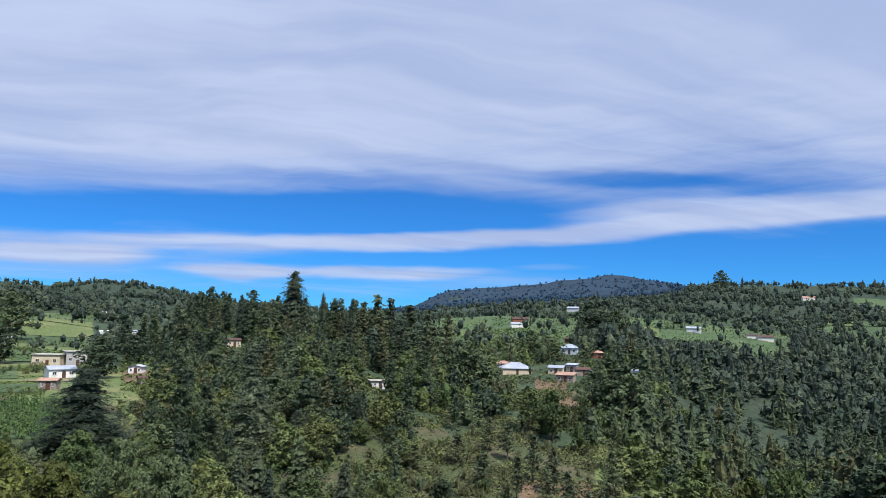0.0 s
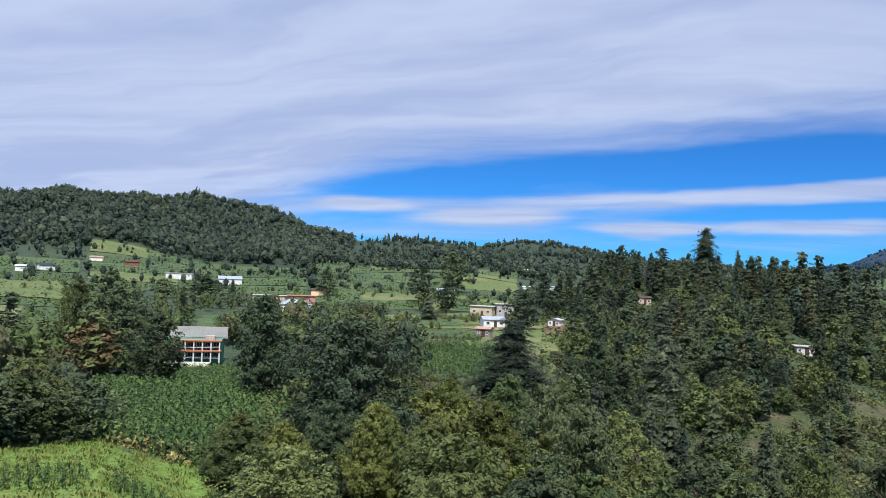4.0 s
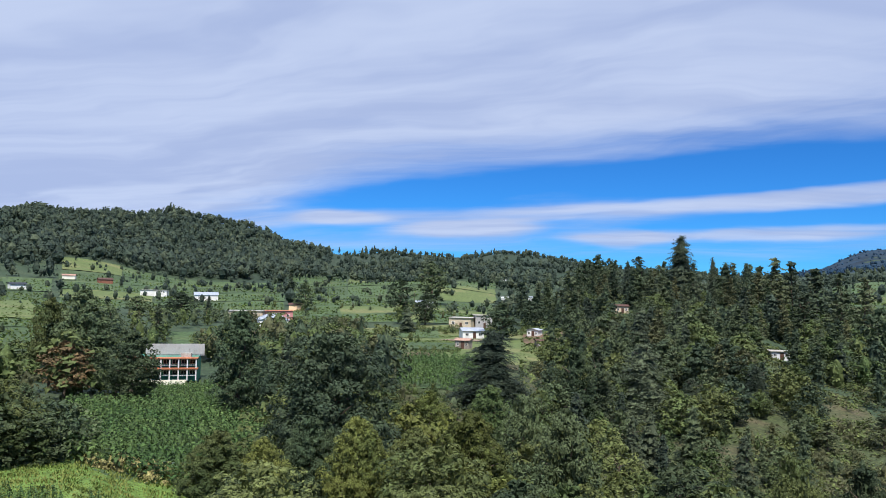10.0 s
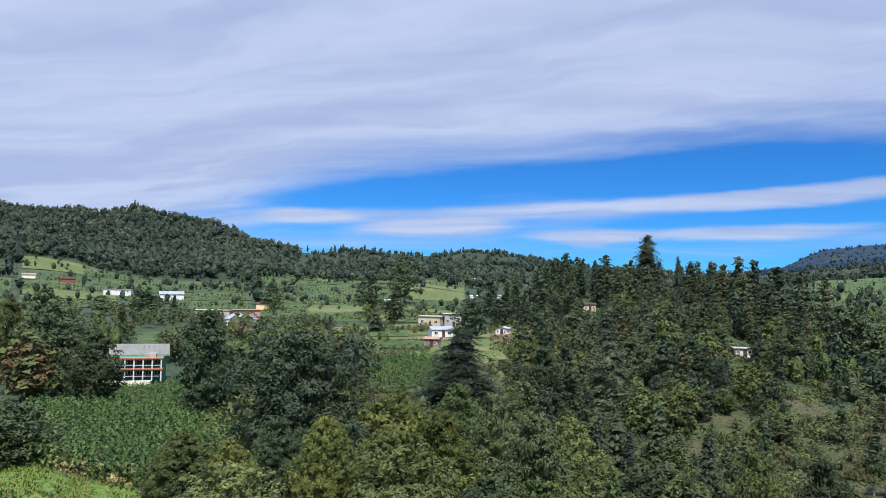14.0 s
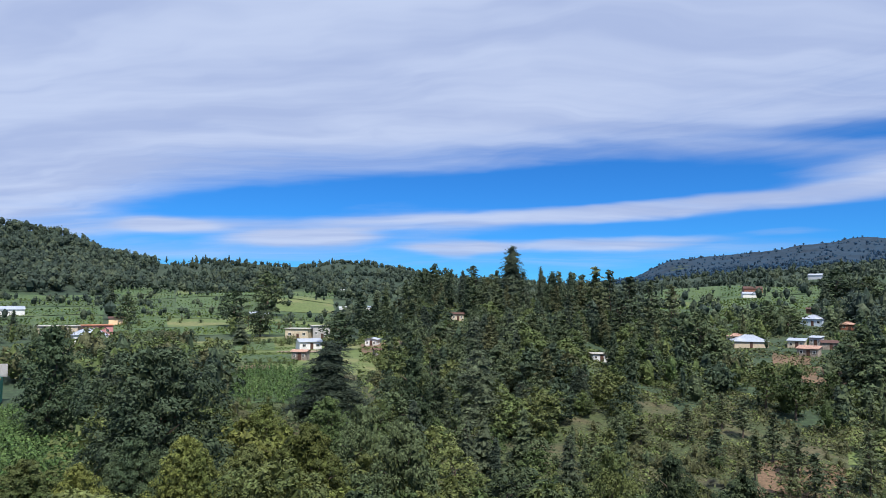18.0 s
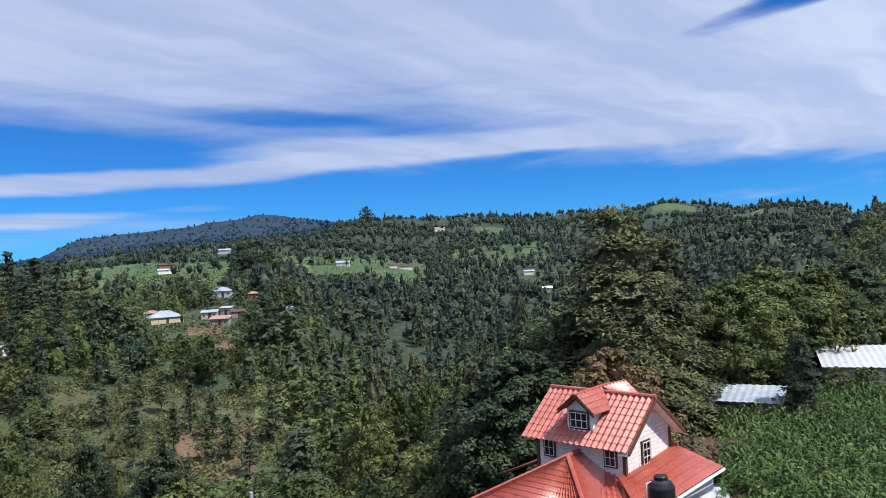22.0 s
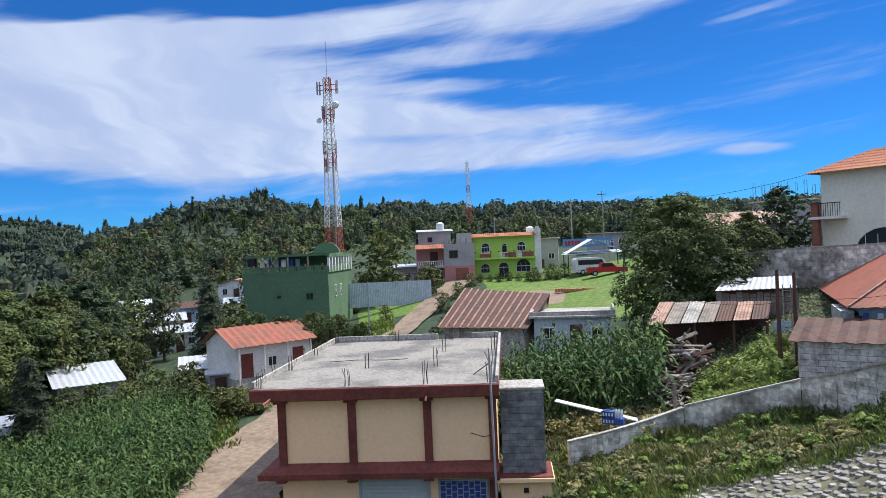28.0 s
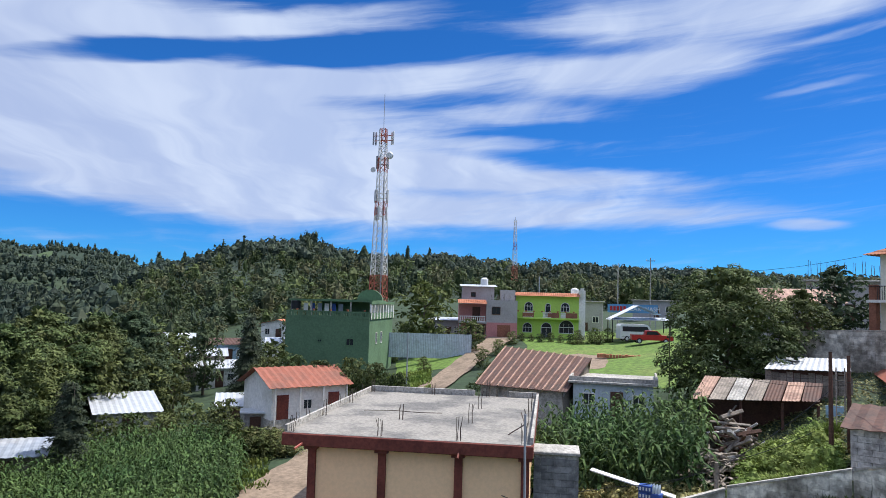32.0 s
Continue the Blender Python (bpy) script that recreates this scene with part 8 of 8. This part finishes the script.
tree("round", -49.3, 62, 6.2, 0.90, 0)
tree("round_dark", -51.6, 66, 4.1, 1.02, 0)
tree("round", -46.9, 70, 3.9, 0.98, 0)
tree("round", -42.1, 108, 5.3, 1.11, 1)
tree("cypress", -2.9, 142, 12.7, 1.44, 0)
tree("cypress", 5.0, 150, 7.3, 1.44, 0)
tree("dark", 12.9, 212, 13.7, 1.27, 1)
tree("dark", 15.1, 205, 10.2, 1.24, 1)
tree("dark", 20.0, 275, 9.4, 1.80, 1)
tree("dark", 23.0, 430, 17.6, 1.51, 1)
tree("dark", 24.5, 196, 15.2, 0.93, 1)
tree("round_dark", 25.9, 186, 15.7, 0.97, 1)
tree("broad", 18.4, 170, 10.5, 0.99, 1)
tree("dark", 13.9, 206, 15.4, 1.04, 1)
tree("dark", 18.6, 272, 11.2, 1.29, 1)
tree("cypress", 22.3, 400, 12.3, 1.44, 1)
tree("dark", 25.0, 380, 15.9, 1.27, 1)
tree("dark", 25.6, 190, 16.1, 1.12, 1)
tree("dark", 23.6, 206, 9.9, 1.29, 1)
tree("broad", 20.3, 166, 11.1, 0.95, 1)
tree("round", 22.6, 178, 8.0, 0.85, 1)
tree("dark", 16.7, 78, 11.3, 0.88, 0)
tree("dark", 26.2, 82, 9.6, 0.87, 0)
tree("dark", 11.9, 80, 12.1, 0.63, 0)
tree("cypress", 5.3, 150, 8.3, 1.44, 0)
tree("round", 7.5, 80, 12.0, 0.60, 0)
tree("broad", 31.9, 84, 14.7, 0.65, 0)
tree("round", 36.7, 86, 17.1, 0.60, 0)
tree("yellow", 34.3, 90, 16.3, 0.60, 0)
tree("pine", 17.6, 125, 7.5, 1.08, 1, label=YOUNG)
tree("pine", 18.8, 136, 8.5, 1.18, 1, label=YOUNG)
tree("pine", 19.8, 120, 6.6, 1.42, 1, label=YOUNG)
tree("pine", 22.9, 114, 6.9, 1.29, 1, label=YOUNG)
tree("pine", 21.4, 121, 7.4, 1.43, 1, label=YOUNG)
tree("pine", 15.4, 152, 7.1, 1.39, 1, label=YOUNG)
tree("pine", 24.9, 150, 10.6, 0.86, 1, label=YOUNG)
tree("pine", 15.0, 130, 6.3, 1.52, 1, label=YOUNG)
tree("pine", 20.3, 131, 8.0, 1.28, 1, label=YOUNG)
tree("pine", 24.7, 129, 9.8, 1.14, 1, label=YOUNG)
tree("pine", 9.7, 135, 5.0, 2.00, 1, label=YOUNG)
tree("pine", 13.0, 142, 6.4, 1.64, 1, label=YOUNG)
tree("pine", 16.8, 148, 7.1, 1.53, 1, label=YOUNG)
tree("pine", -3.1, 290, 17.0, 1.48, 1)
tree("pine", -1.6, 282, 14.9, 1.39, 1)
tree("cypress", 2.3, 296, 15.0, 0.60, 1)
tree("pine", 3.6, 286, 16.2, 1.15, 1)
tree("pine", 5.3, 290, 16.1, 0.93, 1)
tree("pine", 6.4, 270, 22.1, 1.27, 1)
tree("pine", 7.5, 278, 21.8, 0.99, 1)
tree("pine", 9.0, 262, 21.2, 1.39, 1)
tree("pine", 10.5, 256, 20.1, 1.11, 1)
tree("pine", 12.0, 248, 18.7, 1.26, 1)
tree("dark", -6.1, 330, 21.0, 0.60, 1)
tree("dark", -7.0, 330, 20.4, 0.60, 1)
tree("cypress", -3.9, 300, 14.2, 0.86, 1)
tree("cypress", -5.0, 290, 11.9, 1.44, 1)
tree("cypress", -1.0, 262, 12.2, 1.44, 1)
tree("cypress", 1.0, 258, 12.5, 1.44, 1)
tree("cypress", 4.4, 240, 13.1, 1.32, 1)
tree("cypress", 6.2, 236, 13.2, 1.40, 1)
tree("pine", 8.3, 232, 15.3, 1.64, 1)
tree("pine", 10.3, 228, 14.0, 1.62, 1)
tree("cypress", -2.8, 214, 9.8, 1.44, 1)
tree("cypress", -5.0, 196, 9.3, 2.00, 1)
tree("cypress", -6.9, 230, 10.9, 1.44, 1)
tree("cypress", -0.6, 212, 9.4, 1.44, 1)
tree("cypress", 1.5, 198, 7.1, 1.44, 1)
tree("cypress", -1.4, 172, 6.4, 2.00, 1)
tree("cypress", 2.8, 168, 4.5, 1.44, 1)
tree("cypress", 0.7, 140, 7.4, 1.76, 0)
for k in range(9):
    tree("bush", 97.2 + k * 0.75, 99.5 - 0.4 * (k % 3), tree_rng.uniform(0.9, 1.7), 1.1, 1)
wood("hill_forest", "hedges and bushes between the nearer plots", 66, 2, 130, -57, -14, 190, 345, {"round": 1.5, "dark": 1}, 3.4, None, True)
wood("hill_forest", "hedges and small trees between the plots", 21, 3, 280, -57, -14, 340, 640, {"round": 1.5, "dark": 1, "pine": 0.3}, 5, None, True)
wood("hill_forest", "hedges and small trees among far farms", 22, 3, 650, 8, 47, 300, 760, {"round": 1.5, "dark": 1, "pine": 0.9}, 6.5, None, True)
for k in range(15):
    tree(tree_rng.choice(["round_dark", "round", "round_dark", "dark"]), -57.5 + k * 0.9, 50 + k * 1.0 + tree_rng.uniform(-1, 2), tree_rng.uniform(2.6, 5.2), 1.25, 1)
for b, d in spaced(7, -58, -46, 62, 100, 6, 17):
    tree(tree_rng.choice(["round_dark", "round", "dark", "broad"]), b, d, tree_rng.uniform(2.4, 4.2), 1.15, 1)
wood("undergrowth", "low leafy bushes under the valley trees", 23, 2, 400, -37, 56, 36, 170, {"round": 1, "dark": 0.3}, 2.6)
wood("undergrowth", "leafy bushes between the near trees", 25, 2, 260, -14, 28, 36, 100, {"round": 1}, 3.4)
wood("undergrowth", "yellow-green brush on the open slope", 26, 2, 160, 8, 29, 80, 165, {"round": 1}, 2.2, None, False, M_OLIVE)
wood("undergrowth", "yellow-green brush below the corn plot", 27, 2, 130, -22, -10, 76, 112, {"round": 1}, 2.6, None, True)
wood("undergrowth", "low leafy bushes round the village", 24, 2, 150, 56, 92, 52, 130, {"round": 1}, 2.4)


def agave(b, d, size, label):
    """A rosette of stiff pointed leaves."""
    x, y = spot(b, d)
    t = thing("agave", label, "agave", Matrix.Translation((x, y, height(x, y))))
    m = Mesh()
    m.add([(-0.06, 0, 0), (0.06, 0, 0), (0.08, 0.45, 0.22), (-0.08, 0.45, 0.22), (0, 1.0, 0.42), (0, 0.45, 0.17)], [(0, 1, 2, 3), (3, 2, 4), (1, 0, 5), (0, 3, 5), (3, 4, 5), (4, 2, 5), (2, 1, 5)])
    me = m.mesh("leaf", M_AGAVE)
    for k in range(26):
        q = new("leaf", me)
        q.parent = t
        q.matrix_local = pose(0, 0, 0.1 * size, 62 - 62 * ((k * 0.618) % 1.0), 0, k * 137.5) @ Matrix.Scale(size * 0.5, 4)


M_AGAVE = material("agave_leaf", (0.20, 0.26, 0.22), 0.6, 0.3, 4, 1.0)
agave(-52.0, 82, 2.6, "large grey-green agave above the hedge")
agave(-38.3, 66, 1.6, "small grey-green agave at the clearing's edge")

# ---- corn, weeds, grass ----


def corn(label, b0, b1, d0, d1, row, step, tall, seed, keep=None, broad=1.2):
    """A stand of corn in rows: a stalk and arching leaves for each plant."""
    rng = np.random.default_rng(seed)
    pts = []
    d = d0
    while d < d1:
        for b in np.arange(b0, b1, math.degrees(step / d)):
            pts.append((b + rng.normal(0, 0.12), d + rng.normal(0, 0.10)))
        d += row
    pts = np.array(pts)
    if keep:
        pts = pts[keep(pts[:, 0], pts[:, 1])]
    x, y = pts[:, 1] * np.sin(np.radians(pts[:, 0])), pts[:, 1] * np.cos(np.radians(pts[:, 0]))
    z = height(x, y)
    n = len(x)
    out = []
    h = tall * rng.uniform(0.75, 1.15, n)
    turn = rng.uniform(0, math.tau, n)
    up = np.array([0, 0, 1.0])
    for k in range(9):
        a = turn + k * 2.9 + rng.normal(0, 0.35, n)
        r = np.stack([np.cos(a), np.sin(a), np.zeros(n)], -1)
        s = np.stack([-np.sin(a), np.cos(a), np.zeros(n)], -1) * (rng.uniform(0.035, 0.06, n) * max(1.0, tall / 2.5) * broad)[:, None]
        base = np.stack([x, y, z + h * (0.12 + 0.095 * k)], -1)
        ln = (0.36 + 0.22 * rng.random(n))[:, None] * min(1.35, tall / 2.2) * (1.0 if k < 6 else 0.7)
        mid = base + r * ln * 0.4 + up * ln * 0.45
        far = base + r * ln * 0.95 + up * ln * rng.uniform(0.15, 0.5, n)[:, None]
        tip = base + r * ln * 1.45 - up * ln * rng.uniform(0.1, 0.5, n)[:, None]
        out.append(np.stack([base - s * 0.5, base + s * 0.5, mid + s, mid - s], 1).reshape(-1, 3))
        out.append(np.stack([mid - s, mid + s, far + s * 0.9, far - s * 0.9], 1).reshape(-1, 3))
        out.append(np.stack([far - s * 0.9, far + s * 0.9, tip + s * 0.1, tip - s * 0.1], 1).reshape(-1, 3))
    w = np.array([0.02, 0, 0])
    foot, head = np.stack([x, y, z], -1), np.stack([x, y, z + h * 1.02], -1)
    out.append(np.stack([foot - w, foot + w, head + w * 0.5, head - w * 0.5], 1).reshape(-1, 3))
    v = np.concatenate(out)
    tagged(array_object("corn_plants", v, quads_of(len(v) // 4), M_CORN), label, "corn", kind="stuff")


corn("tall green corn plants in the field by the road", 58.8, 76.0, 21.5, 55, 0.62, 0.36, 2.3, 1, lambda b, d: b < np.interp(d, (21, 24.5, 27, 32, 38, 46, 56), (59, 63, 65.6, 70.4, 74.4, 76.4, 77.2)))
corn("tall green corn plants behind the shop", 97.2, 111, 38, 47, 0.8, 0.5, 3.6, 2)
corn("green corn plants below the school", -45, -31.5, 61, 101, 1.2, 0.85, 2.0, 3, None, 3.2)
corn("green corn plants before the school", -41, -34.8, 101, 136, 1.3, 0.9, 1.5, 8, None, 3.2)
corn("green corn plants below the farmyard", -21.4, -14.1, 113, 157, 1.5, 1.1, 2.0, 4, None, 3.2)
corn("low young corn in the clearing", -51, -45.5, 44, 49, 0.8, 0.55, 0.9, 5)
corn("low young corn across the clearing", -43.5, -38, 45, 49.5, 0.8, 0.55, 0.9, 6)
corn("green corn plants behind the hedge", -57.5, -49, 70, 92, 0.9, 0.55, 2.0, 7, None, 3.2)


def tufts(name, label, b0, b1, d0, d1, count, tall, mat, seed, spread=0.25, wide=0.03):
    """Blades of grass or weeds over a stretch of ground."""
    rng = np.random.default_rng(seed)
    b, d = np.radians(rng.uniform(b0, b1, count)), np.sqrt(rng.uniform(d0 * d0, d1 * d1, count))
    x, y = d * np.sin(b), d * np.cos(b)
    z = height(x, y)
    clump = 0.45 + 0.55 * np.clip(np.sin(x * 1.9 + 2 * np.sin(y * 1.3)) + 0.6, 0, 1)
    h = tall * clump * rng.uniform(0.5, 1.3, count)
    a = rng.uniform(0, math.tau, count)
    r = np.stack([np.cos(a), np.sin(a), np.zeros(count)], -1)
    s = np.stack([-np.sin(a), np.cos(a), np.zeros(count)], -1) * wide
    foot = np.stack([x, y, z], -1)
    tip = foot + r * (spread * h)[:, None] + np.stack([np.zeros(count), np.zeros(count), h], -1)
    mid = (foot + tip) / 2 + np.stack([np.zeros(count), np.zeros(count), h * 0.15], -1)
    v = np.stack([foot - s * 0.4, mid - s, tip, mid + s], 1).reshape(-1, 3)
    tagged(array_object(name, v, quads_of(count), mat), label, "grass", kind="stuff")


def ground_cover(label, mat, b0, b1, d0, d1, count, size, tall, seed):
    """Low rough plants over open ground, in drifts."""
    rng = np.random.default_rng(seed)
    b, d = np.radians(rng.uniform(b0, b1, count)), np.sqrt(rng.uniform(d0 * d0, d1 * d1, count))
    x, y = d * np.sin(b), d * np.cos(b)
    drift = np.sin(x / 5 + 2 * np.sin(y / 7)) + np.sin(y / 3.3 + 1.7 * np.sin(x / 4.1))
    keep = drift + rng.normal(0, 0.7, count) > -0.5
    x, y, drift = x[keep], y[keep], drift[keep]
    z = height(x, y) + tall * rng.random(len(x)) * np.clip(0.6 + 0.4 * drift, 0.1, 1.3)
    v = blades(np.stack([x, y, z], -1), np.tile((0.0, 0.0, 1.0), (len(x), 1)), np.full(len(x), size), rng, 0.7, 0.55)
    tagged(array_object("low_plants", v, tris_of(len(x)), mat), label, "undergrowth", kind="stuff")


M_WEED = leafage("weed_leaves", (0.10, 0.125, 0.045), (0.19, 0.175, 0.08), 0.4, 0.0, 9.0)
tufts("weeds", "tall weeds and dry stalks along the block wall", 103, 128, 29.5, 36.0, 11000, 0.42, M_WEED, 1, 0.6, 0.03)
tufts("weeds", "rough grass round the shop's annex", 96, 113, 24, 34.5, 9000, 0.35, M_GRASS, 19, 0.6, 0.03)
tufts("weeds", "fresh grass below the block wall", 103, 129, 29.0, 36.0, 9000, 0.34, M_FRESH, 9, 0.6, 0.03)
tufts("weeds", "rough weeds at the lane's near edge", 114, 130, 18, 23.0, 4000, 0.55, M_GRASS, 2, 0.6, 0.03)


def shrubbery(name, label, mat, b0, b1, d0, d1, count, tall, seed, leaves=200, size=0.06):
    """Low leafy weeds: many little heaps of leaves over a stretch of ground."""
    rng = np.random.default_rng(seed)
    out = []
    for _ in range(count):
        b, d = rng.uniform(b0, b1), rng.uniform(d0, d1)
        x, y = spot(b, d)
        h = tall * rng.uniform(0.4, 1.3)
        v = crown_round(int(rng.integers(9999)), 9, leaves // 9, 0.2, size / h) * (h * 1.4, h * 1.4, h)
        out.append(v + (x, y, height(x, y) - 0.05))
    v = np.concatenate(out)
    tagged(array_object(name, v, tris_of(len(v) // 3), mat), label, "weeds", kind="stuff")


M_DRYWEED = leafage("dry_weed_leaves", (0.27, 0.225, 0.095), (0.2, 0.205, 0.075), 0.5, 0.0, 9.0)
shrubbery("weeds", "leafy green weeds below the block wall", M_WEED, 103, 128, 30, 33.5, 80, 0.45, 61)
shrubbery("weeds", "straw-coloured weeds below the block wall", M_DRYWEED, 104, 126, 30.5, 33.6, 45, 0.45, 62)
shrubbery("weeds", "leafy plants at the lane's near edge", M_BROAD, 117, 130, 18.5, 22.0, 40, 0.7, 63)
shrubbery("weeds", "tangled weeds between wall and corn", M_DRYWEED, 100, 111, 34.8, 38.0, 60, 0.8, 64)
shrubbery("weeds", "bright leafy plants along the lane", M_FRESH, 104, 129, 29.5, 35.5, 70, 0.5, 68)
shrubbery("weeds", "tall grass before the white house", M_WEED, 74.8, 80.0, 52.5, 55.5, 60, 1.5, 67)
shrubbery("weeds", "dry shrubs along the clearing", M_DRYWEED, -44, -36, 60, 66, 30, 1.0, 66)
shrubbery("weeds", "leafy creepers on the yard's mound", M_FRESH, 113, 119.5, 37.5, 43, 70, 0.9, 65)
tufts("grass_mound", "bright tufted grass mound in the yard", 112.8, 119.5, 37.5, 43.5, 16000, 0.5, M_FRESH, 3, 0.9, 0.03)
tufts("meadow_grass", "rough grass of the clearing", -58, -33, 34, 66, 26000, 0.3, M_GRASS, 5, 0.5, 0.05)
tufts("verge_grass", "grass verge beside the dirt road", 84.5, 87.0, 61, 71, 3500, 0.45, M_FRESH, 6, 0.5, 0.06)
tufts("verge_grass", "tall grass below the sheet fence", 86.2, 90.2, 71, 84, 4500, 0.45, M_FRESH, 26, 0.5, 0.06)
ground_cover("leafy weeds on the banks behind the yard", M_WEED, 112, 131, 36.5, 62, 22000, 0.11, 0.3, 76)
tufts("weeds", "weeds round the corn plot and wall", 98.5, 112, 34.8, 38.5, 3000, 0.6, M_WEED, 7, 0.6, 0.03)
tufts("verge_grass", "grassy edge between corn and road", 75.5, 78, 44, 56, 1500, 0.4, M_GRASS, 8, 0.5, 0.05)


ground_cover("olive grass and scrub on the open slope", M_OLIVE, 4, 30, 78, 215, 60000, 0.34, 0.5, 71)
ground_cover("dark low scrub on the open slope", M_BROAD, 4, 30, 78, 215, 26000, 0.36, 0.9, 72)
ground_cover("rough grass and scrub round the hillside farms", M_OLIVE, 11, 27, 200, 330, 16000, 0.5, 0.5, 78)
ground_cover("low green scrub round the hillside farms", M_FRESHLEAF, 11, 27, 200, 330, 9000, 0.5, 0.7, 79)
ground_cover("low scrub under the near trees", M_BROAD, -37, 57, 34, 110, 50000, 0.22, 0.6, 73)
for k in range(26):
    lone("bush", round(-21.8 + 0.43 * k, 2), 236 + 7 * math.sin(k * 1.9), 1.6 + 1.3 * abs(math.sin(k * 2.7)))
for k in range(12):
    lone("bush", round(-20.9 + 0.36 * k, 2), 171 + 2 * math.sin(k * 2.3), 0.9 + 0.7 * abs(math.sin(k * 1.3)))
ground_cover("vegetables and weeds in the farmyard beds", M_CROP, -21.4, -16.6, 174, 248, 5000, 0.3, 0.4, 77)
ground_cover("scrub under the pines of the crest", M_BROAD, -12, 12, 130, 320, 30000, 0.55, 0.9, 75)

# ---- cobbled lane ----
M_STONE = material("cobble_stone", (0.25, 0.235, 0.21), 0.9, 0.5, 6, 1.2, 0.5, second=(0.16, 0.15, 0.13), by_object=0.35)


def cobbles():
    lane = drape("lane", "cobbled lane of rough pale stones with grass joints", "road", material("lane_bed", (0.14, 0.13, 0.08), 0.95, 0.4, 5, 0.6, 0.4), 111, 131, 22.0, 30.0, 0.02, 0.05, 77)
    rng = random.Random(12)
    meshes = []
    for k in range(8):
        n = rng.choice((5, 6, 7))
        ring = [(math.cos(i * math.tau / n) * rng.uniform(0.13, 0.24), math.sin(i * math.tau / n) * rng.uniform(0.11, 0.19)) for i in range(n)]
        m = Mesh().prism(ring, -0.06, 0.03)
        top = len(m.v)
        m.add([(x * 0.78, y * 0.78, 0.045) for x, y in ring], [tuple(range(n))])
        m.f += [(n + i, n + (i + 1) % n, top + (i + 1) % n, top + i) for i in range(n)]
        meshes.append(m.mesh("cobble", M_STONE))
    rest = Mesh()
    count = 0
    for i in range(23):
        for k in range(27):
            d = 22.6 + i * 0.32 + rng.uniform(-0.1, 0.1)
            b = 112.0 + k * 0.70 + (0.34 if i % 2 else 0) + rng.uniform(-0.16, 0.16)
            x, y = spot(b, d)
            z = height(x, y) + 0.02
            if rng.random() < 0.12:
                continue
            if count < 300 and 114 < b < 127 and 24 < d:
                ob = new("cobble", rng.choice(meshes))
                ob.parent = lane
                ob.matrix_local = pose(x, y, z, rng.uniform(-8, 8), rng.uniform(-8, 8), rng.uniform(0, 360))
                count += 1
            else:
                me = rng.choice(meshes)
                q = pose(x, y, z, 0, 0, rng.uniform(0, 360))
                rest.add([q @ v.co for v in me.vertices], [tuple(p.vertices) for p in me.polygons])
    tagged(part("cobbles", rest, M_STONE, lane), kind="stuff")


cobbles()
